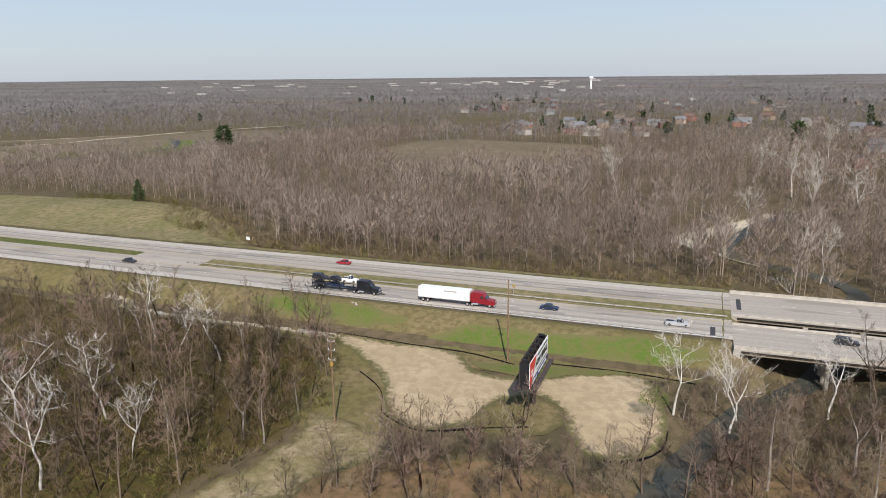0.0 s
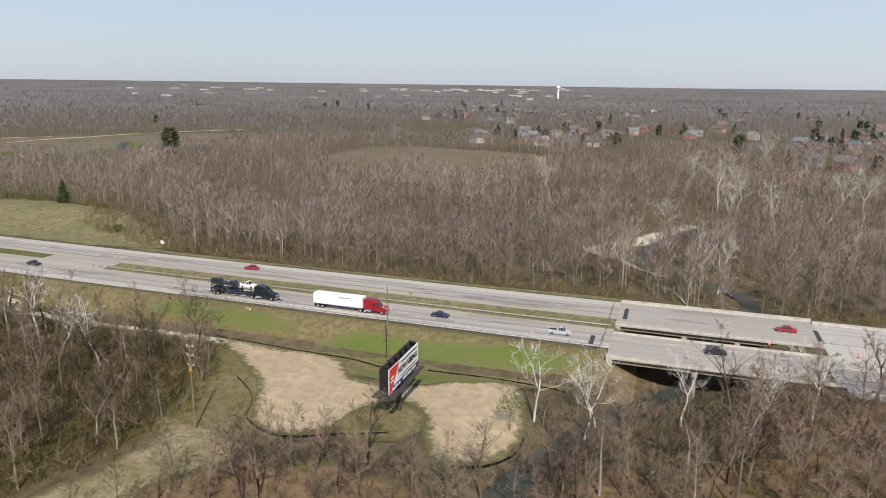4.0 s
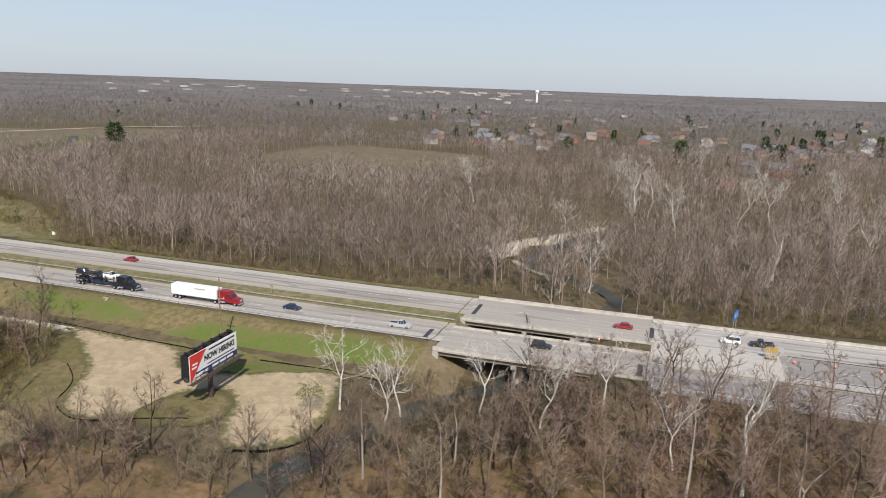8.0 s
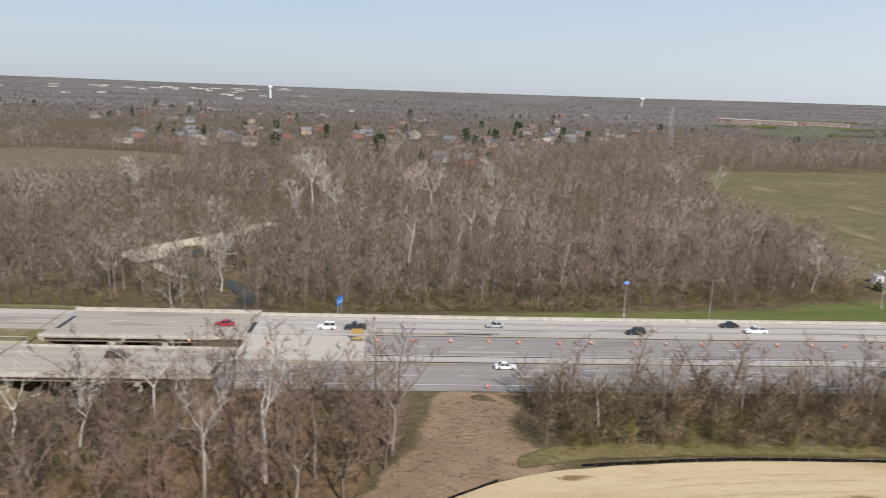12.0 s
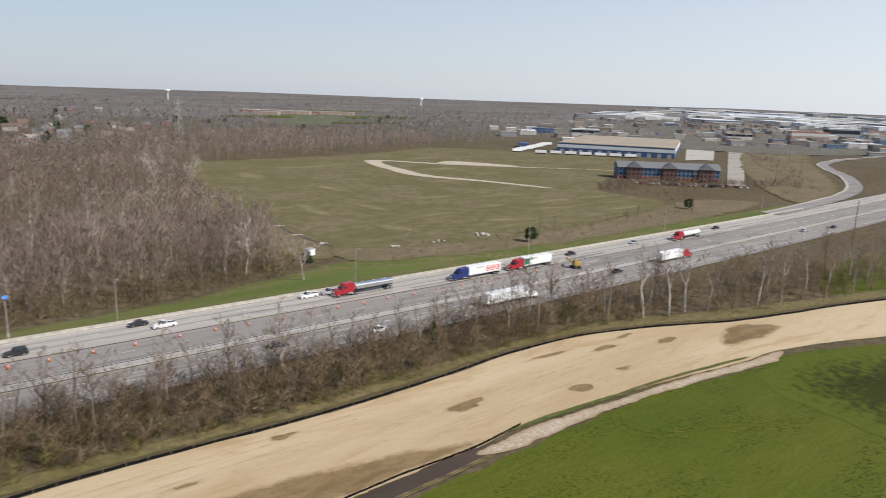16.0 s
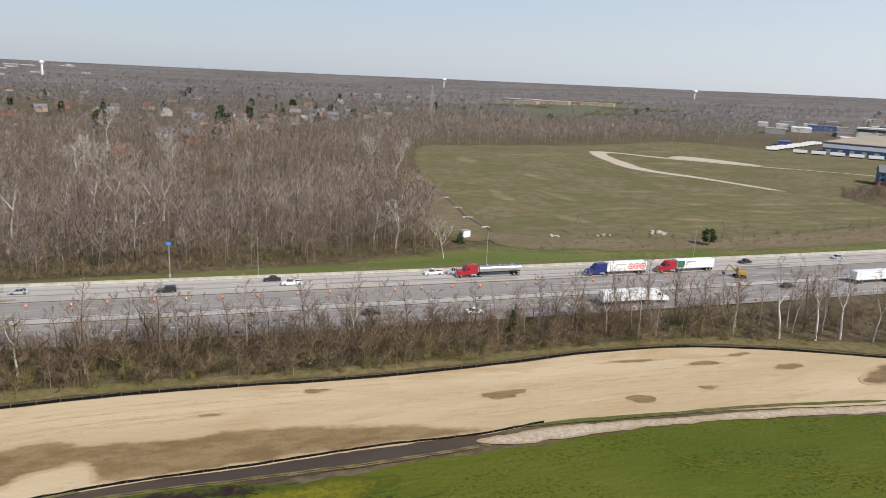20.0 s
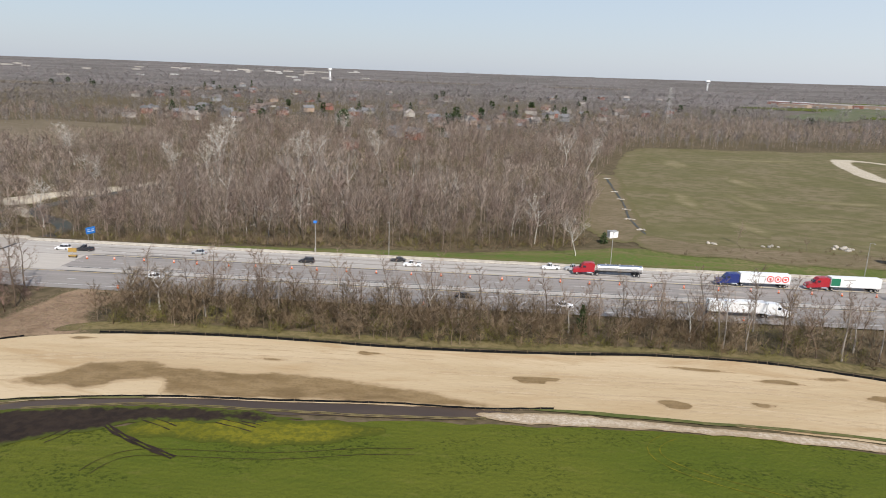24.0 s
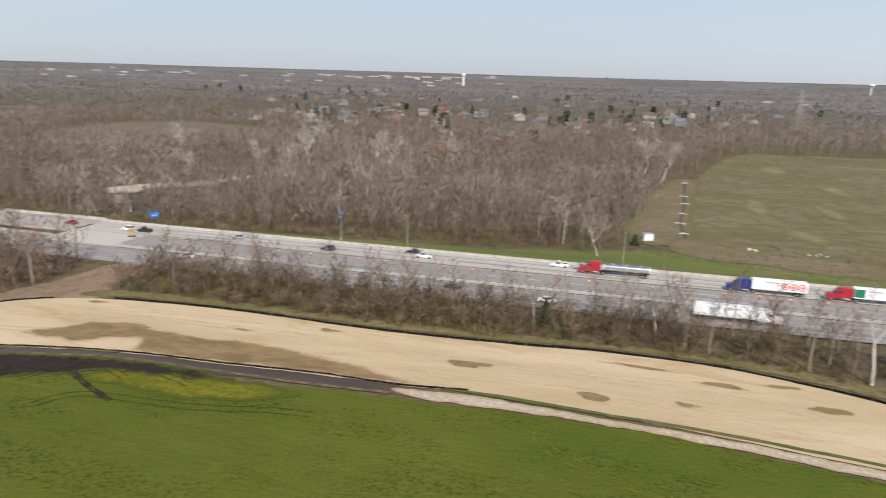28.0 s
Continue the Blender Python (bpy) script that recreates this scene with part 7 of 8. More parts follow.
def car(x, y, turn, name, col, label, kind="sedan", up=0.125, L=4.7):
    e = thing({"sedan": "car", "suv": "car", "pickup": "pickup_truck"}[kind], label, "car" if kind != "pickup" else "pickup truck", (x, y, up), turn, "highway traffic")
    m = paint(name, col)
    h = L / 2
    belt, roof = (0.85, 1.42) if kind == "sedan" else (1.02, 1.72) if kind == "suv" else (1.05, 1.80)
    low = [(-h, 0.35), (-h + 0.1, 0.2), (h - 0.15, 0.2), (h, 0.4), (h - 0.05, 0.62), (h - 0.35, belt - 0.16), (h - 1.35, belt), (-h + 0.6, belt), (-h + 0.05, belt - 0.05)]
    b = prism(low, -0.88, 0.88)
    bmesh.ops.bevel(b, geom=b.edges[:], offset=0.06, segments=2, affect="EDGES")
    part("body", b, m, e)
    if kind == "sedan":
        top = [(-h + 0.75, belt - 0.02), (h - 1.35, belt - 0.02), (h - 2.1, roof), (-h + 1.5, roof)]
    elif kind == "suv":
        top = [(-h + 0.12, belt - 0.02), (h - 1.4, belt - 0.02), (h - 2.05, roof), (-h + 0.45, roof)]
    else:
        top = [(-0.35, belt - 0.02), (h - 1.5, belt - 0.02), (h - 2.15, roof), (-0.2, roof)]
    g = prism(top, -0.76, 0.76)
    bmesh.ops.bevel(g, geom=g.edges[:], offset=0.05, segments=1, affect="EDGES")
    part("cabin_glass", g, M["glass"], e)
    rx0, rx1 = top[3][0], top[2][0]
    part("roof", box((rx1 - rx0 + 0.1, 1.42, 0.06), ((rx0 + rx1) / 2, 0, roof), 0.02), m, e)
    for px in (top[0][0] * 0.5 + top[3][0] * 0.5, (rx0 + rx1) / 2, top[1][0] * 0.5 + top[2][0] * 0.5):
        for s in (-1, 1):
            part("pillar", box((0.09, 0.04, roof - belt), (px, s * 0.765, (roof + belt) / 2)), m, e)
    if kind == "pickup":
        part("bed", box((1.75, 1.44, 0.06), (-h + 1.05, 0, belt + 0.01)), M["black"], e)
        for s in (-1, 1):
            part("bed_side", box((1.9, 0.1, 0.16), (-h + 1.05, s * 0.8, belt + 0.06), 0.02), m, e)
    for s in (-1, 1):
        part("headlight", box((0.08, 0.36, 0.14), (h - 0.04, s * 0.62, 0.66), 0.02), M["chrome"], e)
        part("tail_light", box((0.06, 0.3, 0.16), (-h + 0.02, s * 0.68, 0.74), 0.02), M["red"], e)
        for wx in (-h + 0.95, h - 0.92):
            wheel(e, wx, s * 0.82)
    return e


def semi(x, y, turn, cab_name, cab_col, label, trailer="white", door=None, rings=False, tank=False, flat=False):
    """A tractor with its trailer; x forward from the trailer's rear at 0 to the bumper at 21."""
    e = thing("semi_truck", label, "truck", (x, y, 0.125), turn, "highway traffic")
    m = paint(cab_name, cab_col)
    prof = [(14.4, 1.0), (20.7, 0.55), (20.9, 0.9), (20.6, 1.75), (18.9, 2.05), (18.2, 2.95), (17.6, 3.6), (15.4, 3.75), (14.4, 3.6)]
    c = prism(prof, -1.15, 1.15)
    bmesh.ops.bevel(c, geom=c.edges[:], offset=0.1, segments=2, affect="EDGES")
    cab = part("cab", c, m, e)
    part("windshield", box((0.06, 1.9, 0.85), (18.58, 0, 2.5), 0.02, turn=(0, -38, 0)), M["glass"], cab)
    for s in (-1, 1):
        part("side_window", box((0.9, 0.05, 0.65), (17.5, s * 1.14, 2.6), 0.02), M["glass"], cab)
        part("mirror", box((0.12, 0.2, 0.5), (18.5, s * 1.35, 2.3), 0.03), M["black"], cab)
        part("fuel_tank", rod((14.9, s * 0.95, 0.75), (16.6, s * 0.95, 0.75), 0.32, 0.32, 12), M["chrome"], e)
        part("headlight", box((0.1, 0.35, 0.25), (20.75, s * 0.8, 1.15), 0.03), M["chrome"], cab)
        part("exhaust_pipe", rod((14.6, s * 1.0, 1.2), (14.6, s * 1.0, 4.0), 0.08, 0.08, 8), M["chrome"], e)
    part("grille", box((0.06, 1.0, 0.8), (20.78, 0, 1.25), 0.02), M["chrome"], cab)
    part("bumper", box((0.3, 2.3, 0.35), (20.75, 0, 0.6), 0.06), M["chrome"], cab)
    part("chassis", box((9.0, 0.9, 0.25), (15.2, 0, 0.95)), M["black"], e)
    if tank:
        t = rod((0.4, 0, 2.25), (13.4, 0, 2.25), 1.05, 1.05, 20)
        tk = part("tank", t, M["chrome"] if trailer == "chrome" else M["white"], e)
        for xx in (0.35, 13.45):
            part("tank_end", rod((xx - 0.12, 0, 2.25), (xx + 0.12, 0, 2.25), 0.9, 0.9, 20), M["white"], tk)
        for xx in (3, 7, 11):
            part("hatch", rod((xx, 0, 3.25), (xx, 0, 3.45), 0.3, 0.3, 10), M["galv"], tk)
        part("frame_rail", box((13.0, 1.0, 0.25), (6.8, 0, 1.15)), M["black"], e)
    elif not flat:
        t = part("trailer", box((14.2, 2.55, 2.75), (7.1, 0, 2.6), 0.05), M["white"], e)
        part("lower_rail", box((14.2, 2.57, 0.14), (7.1, 0, 1.22)), M["galv"], t)
        if door:
            part("front_panel", box((2.6, 2.58, 2.2), (12.8, 0, 2.65)), M[door], t, "green panel at the front of the trailer")
        if rings:
            for k in range(3):
                for s in (-1, 1):
                    q = rod((1.4 + 2.15 * k, s * 1.275, 2.6), (1.4 + 2.15 * k, s * 1.295, 2.6), 1.0, 1.0, 24)
                    part("red_disc", q, M["board_red"], t, "red round emblem")
                    part("white_ring", rod((1.4 + 2.15 * k, s * 1.29, 2.6), (1.4 + 2.15 * k, s * 1.305, 2.6), 0.7, 0.7, 24), M["white"], t)
                    part("red_dot", rod((1.4 + 2.15 * k, s * 1.30, 2.6), (1.4 + 2.15 * k, s * 1.315, 2.6), 0.38, 0.38, 20), M["board_red"], t)
        for s in (-1, 1):
            part("side_bar", box((3.4, 0.02, 0.3), (9.0, s * 1.285, 3.4)), M["galv"], t)
            part("rear_door", box((0.05, 1.2, 2.5), (-0.02, s * 0.63, 2.6), 0.01), M["white"], t)
            part("landing_leg", box((0.12, 0.12, 0.9), (11.2, s * 0.8, 0.75)), M["galv"], e)
            part("mud_flap", box((0.03, 0.6, 0.6), (0.35, s * 0.85, 0.5)), M["rubber"], e)
    for xx in (1.3, 2.6, 13.6, 14.9, 19.6):
        for s in (-1, 1):
            wheel(e, xx, s * 0.98, 0.5, 0.32 if xx > 19 else 0.5)
    return e


def carrier(x, y, turn):
    e = semi(x, y, turn, "black", (0.015, 0.016, 0.02), "black car-hauling truck on the highway", flat=True)
    for z in (1.0, 2.6):
        for s in (-1, 1):
            part("deck_rail", box((13.6, 0.22, 0.18), (6.9, s * 1.0, z)), M["black"], e)
    for xx in (0.4, 4.6, 9.0, 13.4):
        for s in (-1, 1):
            part("deck_post", box((0.16, 0.12, 1.8), (xx, s * 1.12, 1.8)), M["black"], e)
    return e


def lane(x, y):
    return y + float(bend(x))


semi(-68.2, lane(-58, 164.8), -0.6, "crimson", (0.24, 0.014, 0.022), "white box trailer behind a red semi tractor")
carrier(-101, lane(-90, 164.9), -0.8)
for k, (dx, z, nm, c, kd) in enumerate(((2.4, 2.72, "charcoal", (0.03, 0.03, 0.034), "suv"), (7.2, 2.72, "charcoal", (0.03, 0.03, 0.034), "sedan"), (2.4, 1.12, "charcoal", (0.03, 0.03, 0.034), "sedan"), (7.2, 1.12, "navy", (0.02, 0.03, 0.07), "sedan"))):
    car(-101 + dx, lane(-95, 164.9), 0, nm, c, "dark car chained on a car hauler's deck", kd, up=0.125 + z)
car(-101 + 11.8, lane(-90, 164.9), 0, "white", (0.78, 0.78, 0.78), "white pickup chained on a car hauler's deck", "pickup", up=0.125 + 2.72)
SILV, WHT, DRK, NAVY, REDC = (0.42, 0.43, 0.44), (0.78, 0.78, 0.77), (0.03, 0.03, 0.034), (0.02, 0.03, 0.07), (0.36, 0.02, 0.03)
car(-34, lane(-34, 167.6), 0, "navy", NAVY, "dark blue sedan driving beside the guardrail")
car(-3, lane(-3, 165.6), 0, "silver", SILV, "silver pickup approaching the bridge", "pickup", L=5.6)
car(32, lane(32, 164.6), 0, "charcoal", DRK, "black sport utility car on the bridge", "suv", up=0.145)
car(-173, lane(-173, 169.5), -1, "charcoal", DRK, "dark sedan near the paved crossover")
car(-105, lane(-105, 190.2), 179, "red", REDC, "dark red sedan on the far carriageway")
car(49, lane(49, 186.4), 180, "red", REDC, "dark red sedan on the bridge", up=0.145)
semi(293, lane(282, 183.2), 181.6, "royal_blue", (0.02, 0.035, 0.16), "white trailer with red round emblems behind a blue tractor", rings=True)
M["green"] = plain("green_vinyl", (0.02, 0.17, 0.09), 0.5, vary=0.05)
semi(318.5, lane(306, 183.0), 181.8, "red", (0.36, 0.02, 0.025), "white trailer with a green panel behind a red tractor", door="green")
semi(252, lane(242, 187.4), 181.2, "red", (0.55, 0.02, 0.03), "polished tanker trailer behind a red tractor", trailer="chrome", tank=True)
semi(262, lane(273, 155.0), 1.2, "white", WHT, "white semi truck with a plain white trailer")
semi(420, lane(410, 183.2), 182.4, "red", (0.55, 0.02, 0.03), "white tanker trailer behind a bright red tractor", tank=True)
semi(356, lane(366, 160.6), 1.8, "red", (0.45, 0.02, 0.03), "white box trailer behind a red semi tractor")
car(183, lane(183, 186.6), 181, "white", WHT, "white pickup on the pale concrete lanes", "pickup", L=5.7)
car(225, lane(225, 190.8), 181, "white", WHT, "white pickup towing along the barrier", "pickup", L=5.6)
car(232, lane(232, 190.8), 181, "silver", SILV, "silver pickup close behind another", "pickup", L=5.4)
car(337, lane(337, 188.2), 182, "charcoal", DRK, "black sedan on the pale concrete lanes")
car(378, lane(378, 188.2), 182, "silver", SILV, "silver sedan on the pale concrete lanes")
car(151, lane(151, 184.6), 180.5, "charcoal", DRK, "black sport utility car on the pale concrete lanes", "suv")
car(178, lane(178, 191), 181, "charcoal", DRK, "dark sedan beside the concrete barrier")
car(115, lane(115, 161.4), 0.4, "white", WHT, "white sedan on the dark asphalt lanes")
car(74, lane(74, 185.4), 180, "white", WHT, "white sport utility car past the bridge", "suv")
car(81, lane(81, 185.4), 180, "charcoal", DRK, "dark pickup behind a white car", "pickup", L=5.4)
car(116, lane(116, 188.4), 180.5, "silver", SILV, "silver sedan on the pale concrete lanes")
car(200, lane(200, 158.6), 1, "charcoal", DRK, "dark sedan on the near lanes")
car(226, lane(226, 155.0), 1, "white", WHT, "white sedan on the near lanes")
car(330, lane(330, 160.6), 1.4, "charcoal", DRK, "dark sedan on the near lanes")
car(445, lane(445, 188.2), 183, "charcoal", DRK, "dark sedan near the exit ramp")
car(480, lane(480, 160.6), 2.2, "silver", SILV, "silver sedan near the exit ramp")
car(505, lane(505, 156.6), 2.4, "charcoal", DRK, "dark sedan near the exit ramp")


# ---------------------------------------------------------------- buildings
WALLS = [plain("pale_siding", (0.50, 0.46, 0.41), 0.8), plain("tan_brick", (0.42, 0.31, 0.23), 0.85), plain("red_brick", (0.33, 0.15, 0.11), 0.85), plain("grey_siding", (0.33, 0.335, 0.34), 0.8)]
ROOFS = [plain("brown_shingle", (0.17, 0.13, 0.105), 0.9), plain("grey_shingle", (0.20, 0.20, 0.205), 0.9), plain("rust_shingle", (0.19, 0.115, 0.09), 0.9), plain("pale_shingle", (0.40, 0.36, 0.32), 0.9)]
M["blue_metal"] = plain("blue_metal_cladding", (0.06, 0.115, 0.23), 0.5, vary=0.06)
M["flat_roof"] = plain("tan_flat_roof", (0.40, 0.33, 0.25), 0.9, vary=0.08, scale=0.05)
M["pale_roof"] = plain("white_membrane_roof", (0.74, 0.74, 0.73), 0.7, vary=0.05, scale=0.05)
M["red_roof"] = plain("red_brown_roof", (0.34, 0.11, 0.09), 0.8)


def gable(w, d, h, rise, over=0.5):
    """A pitched roof, ridge along x."""
    b = bmesh.new()
    a = [b.verts.new(v) for v in ((-w / 2 - over, -d / 2 - over, h), (w / 2 + over, -d / 2 - over, h), (w / 2 + over, d / 2 + over, h), (-w / 2 - over, d / 2 + over, h), (-w / 2 - over, 0, h + rise), (w / 2 + over, 0, h + rise))]
    for f in ((0, 1, 5, 4), (2, 3, 4, 5), (0, 4, 3), (1, 2, 5), (0, 3, 2, 1)):
        b.faces.new([a[i] for i in f])
    return b


def house(x, y, turn, w, d, h, wall, roof, label, wing=True):
    e = thing("house", label, "house", (x, y, float(height(x, y))), turn, "suburb houses")
    part("wall", box((w, d, h), (0, 0, h / 2)), wall, e)
    r = part("roof", gable(w, d, h, d * 0.42), roof, e)
    part("chimney", box((0.9, 0.9, 2.4), (w * 0.3, 0.6, h + d * 0.3)), WALLS[2], r)
    if wing:
        part("wing_wall", box((w * 0.4, d * 0.7, h * 0.9), (w * 0.22, -d * 0.6, h * 0.45)), wall, e)
        g = gable(d * 0.7 + d * 0.5, w * 0.4, h * 0.9, w * 0.16)
        bmesh.ops.rotate(g, cent=(0, 0, 0), matrix=Matrix.Rotation(radians(90), 3, "Z"), verts=g.verts)
        bmesh.ops.translate(g, vec=(w * 0.22, -d * 0.4, 0.02), verts=g.verts)
        part("wing_roof", g, roof, e)
    for fx in (-0.38, -0.18, 0.02):
        for z in (1.5, 4.3)[: 2 if h > 4.5 else 1]:
            wi = part("window", box((1.5, 0.12, 1.3), (fx * w, -d / 2 - 0.02, z)), M["glass"], e)
            part("window_frame", box((1.8, 0.08, 1.6), (fx * w, -d / 2 - 0.01, z)), M["white"], wi)
    return e


random.seed(77)
COLN, RFN = ("pale-sided", "tan brick", "red brick", "grey-sided"), ("brown", "grey", "rust-red", "pale grey")
for k, (x, y) in enumerate(HOUSES):
    i, j = random.randrange(4), random.choice((0, 0, 0, 1, 1, 1, 2, 3))
    house(x, y, random.uniform(0, 360), random.uniform(11, 15), random.uniform(8, 10), random.choice((3.2, 5.4, 5.6)), WALLS[i], ROOFS[j], f"{COLN[i]} suburban house with a {RFN[j]} pitched roof")


def hall(x, y, turn, w, d, h, wall, roof, label, doors=6, name="warehouse", category="warehouse", band=None):
    e = thing(name, label, category, (x, y, float(height(x, y)) - 0.3), turn, "business district")
    part("wall", box((w, d, h), (0, 0, h / 2)), wall, e)
    part("roof", box((w + 0.6, d + 0.6, 0.7), (0, 0, h + 0.35), 0.05), roof, e)
    if band:
        part("wall_band", box((w + 0.3, d + 0.3, h * 0.32), (0, 0, h * 0.72)), band, e)
    for k in range(doors):
        part("dock_door", box((w / doors * 0.4, 0.2, h * 0.4), (-w / 2 + (k + 0.5) * w / doors, -d / 2 - 0.05, h * 0.22)), M["galv"], e)
    return e


hl = math.degrees(math.atan2(307 - 357, 637 - 580))
hotel = thing("hotel", "three-storey blue and brick hotel with grey gabled roof", "hotel", (616, 342, 0), hl)
hw, hd, hh = 78.0, 18.0, 9.4
M["hotel_blue"] = plain("slate_blue_siding", (0.09, 0.155, 0.25), 0.8)
part("wall", box((hw, hd, hh), (0, 0, hh / 2)), M["hotel_blue"], hotel)
part("base_wall", box((hw + 0.3, hd + 0.3, 3.1), (0, 0, 1.55)), WALLS[2], hotel, "red brick ground floor")
part("roof", gable(hw, hd, hh, 4.2, 0.8), ROOFS[1], hotel)
for cx in (-27, 0, 28):
    part("brick_bay", box((11, 3.0, hh + 0.2), (cx, -hd / 2 - 0.6, hh / 2)), plain("dark_brick", (0.14, 0.07, 0.06), 0.85), hotel)
    g = gable(6.0, 11, hh + 0.2, 4.4, 0.6)
    bmesh.ops.rotate(g, cent=(0, 0, 0), matrix=Matrix.Rotation(radians(90), 3, "Z"), verts=g.verts)
    bmesh.ops.translate(g, vec=(cx, -hd / 2 + 0.6, 0.05), verts=g.verts)
    part("bay_gable", g, ROOFS[1], hotel)
wmesh = None
for k in range(24):
    for z in (1.7, 4.7, 7.6):
        xx = -hw / 2 + 1.8 + k * (hw - 3.6) / 23
        yy = -hd / 2 - (2.15 if any(abs(xx - c) < 5.5 for c in (-27, 0, 28)) else 0.18)
        if wmesh is None:
            o = part("window", box((1.5, 0.14, 1.5), (0, 0, 0), 0.02), M["glass"], hotel)
            wmesh = o.data
        else:
            o = new("window", wmesh)
            o.parent = hotel
        o.location = (xx, yy, z)
random.seed(5)
for k in range(22):
    t = k / 21
    car(566 + 62 * t + random.uniform(-2, 2), 349 - 55 * t + random.uniform(-2, 2) - 12, hl + 90 + random.uniform(-4, 4), *random.choice((("white", WHT), ("charcoal", DRK), ("silver", SILV), ("navy", NAVY), ("red", REDC))), "car parked in front of the hotel", random.choice(("sedan", "suv")), up=float(height(590, 330)) + 0.1)
bl = -41
hall(860, 571, -58, 128, 208, 11.5, M["blue_metal"], M["flat_roof"], "long blue metal warehouse with a wide tan roof", 12, band=M["board_white"])
hall(764, 652, bl, 12, 24, 5, M["blue_metal"], M["blue_metal"], "small blue shed beside the warehouse", 2)
for k in range(17):
    x, y = (703 + 11.2 * k, 562 - 11.6 * k) if k < 7 else (694 + 14.0 * (k - 7), 590 + 8.2 * (k - 7))
    e = thing("parked_trailer", "white box trailer parked in a yard row", "trailer", (x, y, float(height(x, y)) + 0.1), bl if k < 7 else bl + 20, "parked trailers")
    part("box", box((12.5, 2.6, 2.8), (0, 0, 2.6), 0.06), M["white"], e)
    part("undercarriage", box((11, 1.2, 0.9), (0, 0, 0.7)), M["black"], e)
M["brown_brick"] = plain("brown_brick", (0.24, 0.185, 0.155), 0.85)
M["office"] = plain("pale_office_panels", (0.60, 0.58, 0.55), 0.7)
hall(1070, 815, bl, 46, 18, 13, M["office"], M["pale_roof"], "four-storey pale office block with window bands", 0, "office_block", "office building", M["glass"])
hall(1082, 925, bl, 38, 26, 8, M["blue_metal"], M["blue_metal"], "low building with a bright blue roof", 0, "pavilion", "building")
hall(1498, 640, bl, 70, 22, 16, WALLS[1], M["red_roof"], "tan hotel block with a red roof", 0, "hotel_block", "hotel", M["office"])
hall(1640, 640, bl, 60, 24, 22, WALLS[3], M["pale_roof"], "tall grey office block with window bands", 0, "office_block", "office building", M["glass"])
hall(1339, 690, bl, 44, 20, 12, M["office"], M["flat_roof"], "pale office block beyond the hotel", 0, "office_block", "office building", M["glass"])
random.seed(31)
LAB = [("long white warehouse with a pale flat roof", M["white"], M["pale_roof"]), ("large tan warehouse with a pale roof", M["office"], M["pale_roof"]), ("low grey commercial building with a flat roof", WALLS[3], M["flat_roof"]), ("large pale warehouse with a blue band", M["office"], M["pale_roof"]), ("brown brick commercial building with a dark roof", M["brown_brick"], ROOFS[1]), ("tan commercial building with a grey roof", WALLS[1], ROOFS[1])]
for k in range(320):
    a, rr = random.uniform(0.72, 1.36), random.uniform(1100, 4500)
    x, y = 60 + rr * math.sin(a), rr * math.cos(a)
    if not inside(np.array(COMM, float), np.array([[x, y]]))[0] or (x < 1150 and y < 720):
        continue
    far = rr > 2500
    lab, wm, rm = LAB[random.randrange(4) if far else random.choice((2, 2, 4, 5, 1))]
    hall(x, y, bl + random.choice((0, 90)), random.uniform(90, 280) if far else random.uniform(18, 52), random.uniform(60, 140) if far else random.uniform(14, 28), random.uniform(8, 11) if far else random.uniform(4.5, 9), wm, rm, lab, 2, "warehouse" if far else "commercial_building", "warehouse" if far else "building", M["blue_metal"] if "blue" in lab else None)
for k in range(120):
    a, rr = random.uniform(0.86, 1.36), random.uniform(1080, 2300)
    x, y = 60 + rr * math.sin(a), rr * math.cos(a)
    if y < 380 or (x < 1150 and y < 720):
        continue
    lab, wm, rm = random.choice((("small grey shop building with a flat roof", WALLS[3], M["flat_roof"]), ("small pale shop building with a white roof", WALLS[0], M["pale_roof"]), ("small tan brick building with a grey roof", WALLS[1], ROOFS[1]), ("low dark blue building with a grey roof", M["hotel_blue"], ROOFS[1]), ("small brown brick building", M["brown_brick"], ROOFS[1])))
    hall(x, y, bl + random.uniform(-12, 12), random.uniform(12, 34), random.uniform(10, 18), random.uniform(4, 9), wm, rm, lab, 0, "shop_building", "building")
for k in range(42):
    a, rr = random.choice((-0.66, -0.42, -0.30, -0.20)) + random.gauss(0, 0.045), random.uniform(2300, 4300)
    x, y = 60 + rr * math.sin(a), rr * math.cos(a)
    hall(x, y, random.uniform(-20, 20), random.uniform(14, 34) if rr < 3300 else random.uniform(20, 70), random.uniform(12, 20), random.uniform(4, 5.5), WALLS[0] if k % 3 else M["office"], ROOFS[3] if k % 3 else M["office"], "distant pale building among the trees", 2, "distant_building", "building")
for x, y, w in ((920, 1760, 120), (1000, 1710, 100), (1075, 1660, 90), (960, 1660, 70), (870, 1640, 60)):
    hall(x, y, -37, w, 40, 7, WALLS[1] if w < 95 else WALLS[2], ROOFS[3] if w < 110 else M["pale_roof"], "low red brick school building on green lawns", 4, "school", "school")


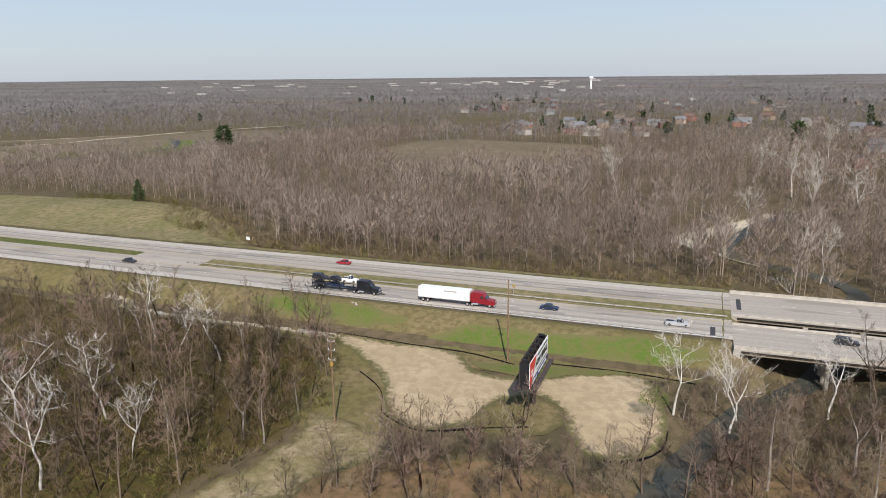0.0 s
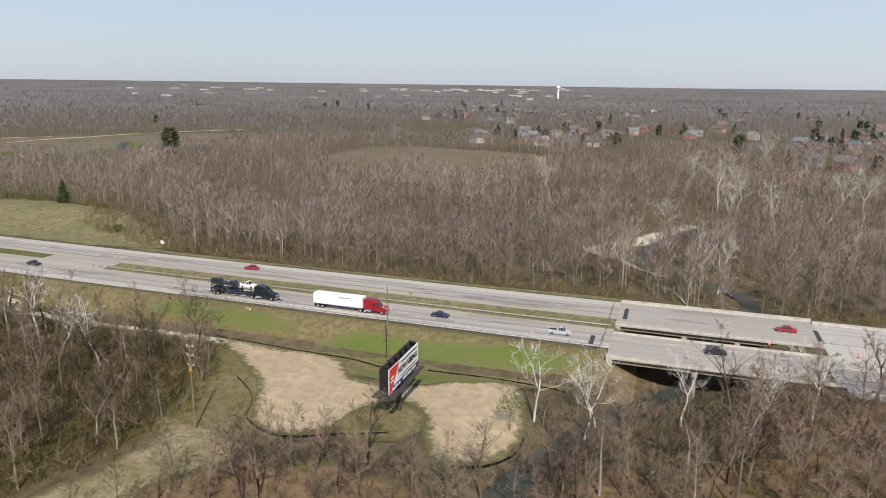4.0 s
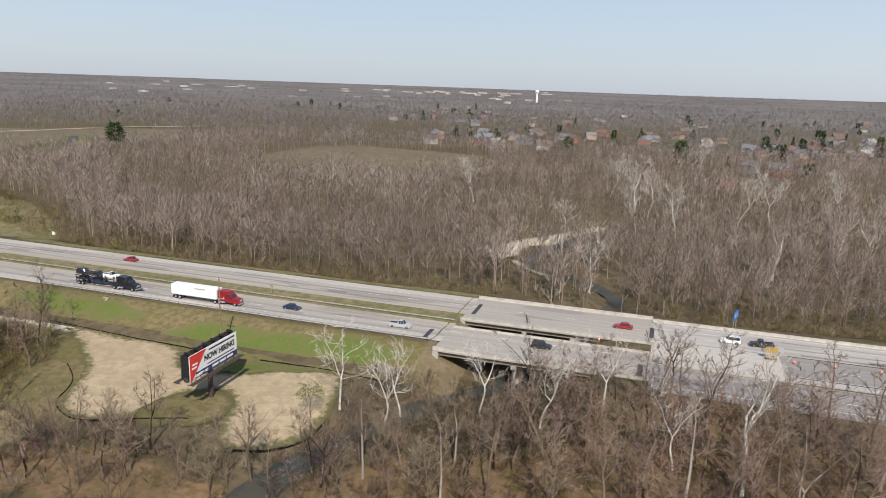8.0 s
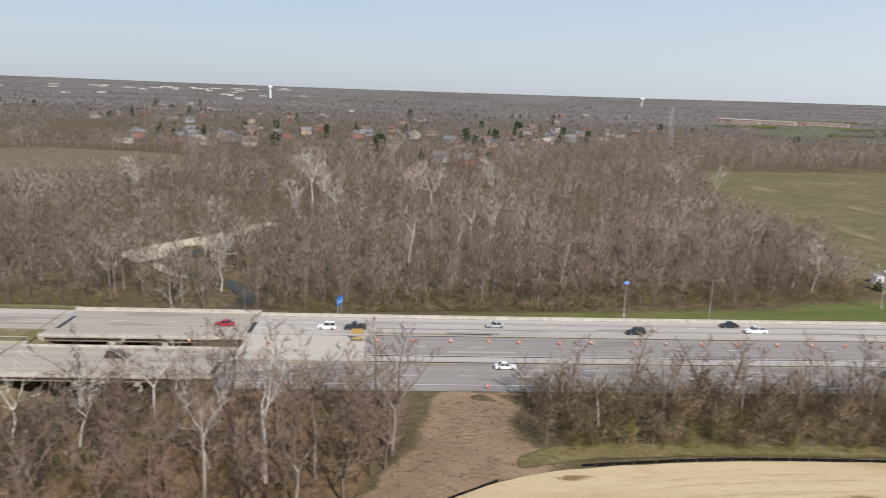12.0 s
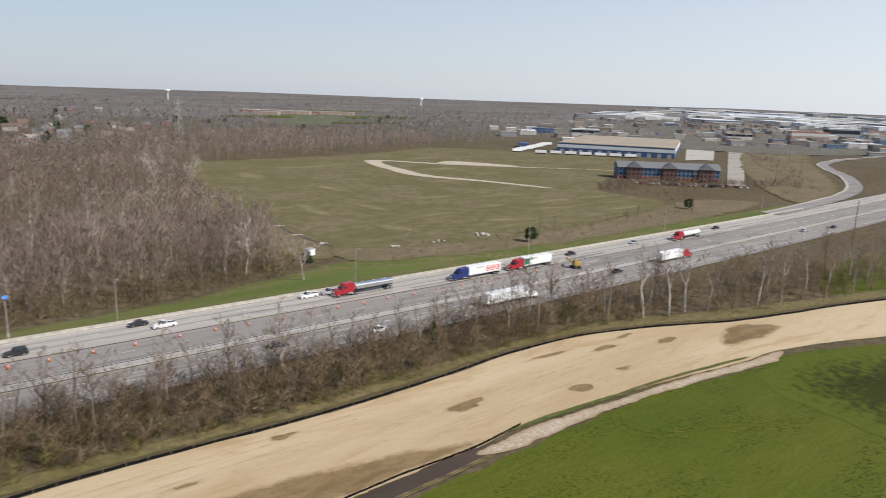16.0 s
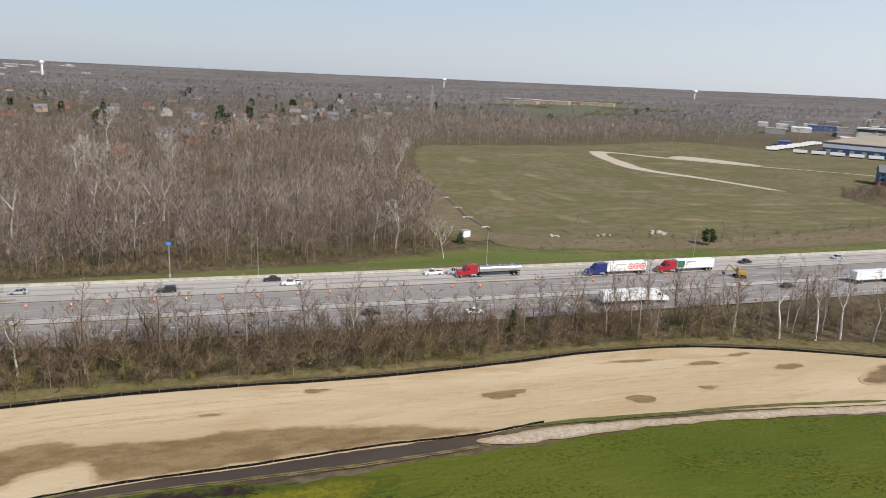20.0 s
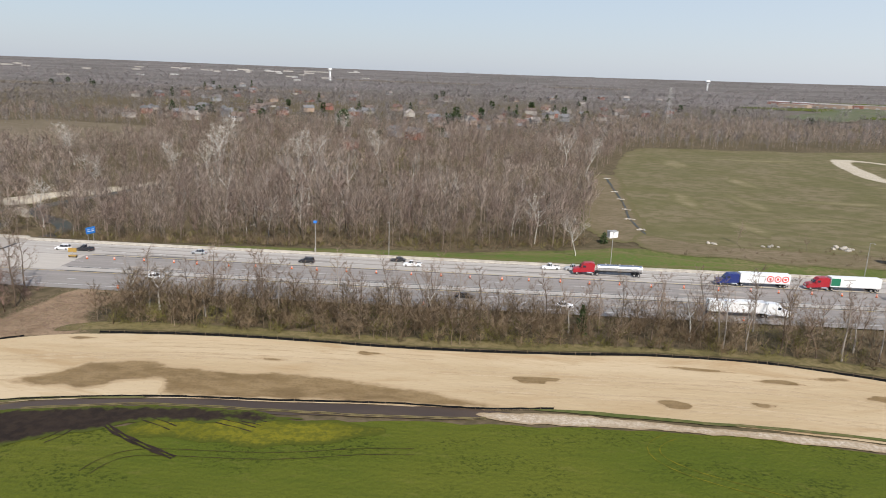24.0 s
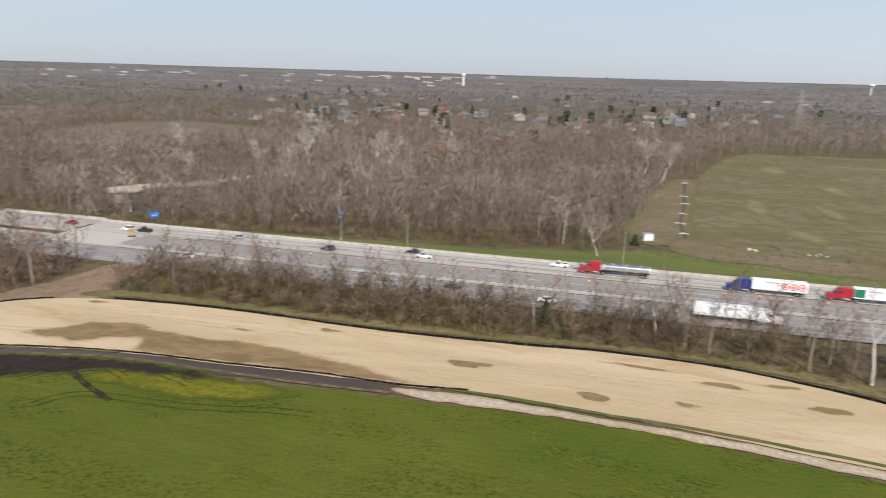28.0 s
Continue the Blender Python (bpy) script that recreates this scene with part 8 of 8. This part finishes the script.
def water_tower(x, y, H, R, stem, label, style="column"):
    e = thing("water_tower", label, "water tower", (x, y, float(height(x, y)) - 1), 0)
    part("column", rod((0, 0, 0), (0, 0, H - R), stem, stem * 0.8, 20), M["white"], e)
    b = bmesh.new()
    bmesh.ops.create_uvsphere(b, u_segments=20, v_segments=12, radius=R)
    bmesh.ops.scale(b, vec=(1, 1, 0.62 if style == "mushroom" else 0.8), verts=b.verts)
    bmesh.ops.translate(b, vec=(0, 0, H - R * 0.5), verts=b.verts)
    part("bowl", b, M["white"], e)
    part("bowl_neck", rod((0, 0, H - R * 1.7), (0, 0, H - R * 0.7), stem * 0.85, R * 0.8, 20), M["white"], e)
    return e


water_tower(-378, 2470, 42, 7, 3.6, "white cylindrical water tower on the horizon")
water_tower(1010, 2830, 40, 9, 2.4, "white mushroom water tower on the horizon", "mushroom")
water_tower(133 + 0.5945 * 3150, 16 + 0.8041 * 3150, 38, 10, 3, "white mushroom water tower on the horizon", "mushroom")


def pylon(x, y, H, label):
    """A lattice power mast: four legs, rings, crossed braces and three arms."""
    e = thing("power_pylon", label, "pylon", (x, y, float(height(x, y)) - 0.3), 20)
    w = lambda z: 4.2 * (1 - 0.86 * z / H)
    for sx in (-1, 1):
        for sy in (-1, 1):
            part("leg", rod((sx * w(0), sy * w(0), 0), (sx * w(H), sy * w(H), H), 0.28, 0.2, 5), M["galv"], e)
    for k in range(6):
        z0, z1 = H * k / 6, H * (k + 1) / 6
        b = bmesh.new()
        for sy in (-1, 1):
            rod((-w(z0), sy * w(z0), z0), (w(z1), sy * w(z1), z1), 0.14, 0.14, 4, b)
            rod((w(z0), sy * w(z0), z0), (-w(z1), sy * w(z1), z1), 0.14, 0.14, 4, b)
        part("brace", b, M["galv"], e)
    for z, reach in ((H * 0.72, 7.0), (H * 0.84, 5.6), (H * 0.95, 4.2)):
        part("arm", rod((-reach, 0, z), (reach, 0, z), 0.22, 0.22, 5), M["galv"], e)
    return e


pylon(424, 913, 46, "grey steel lattice power pylon beyond the wood")
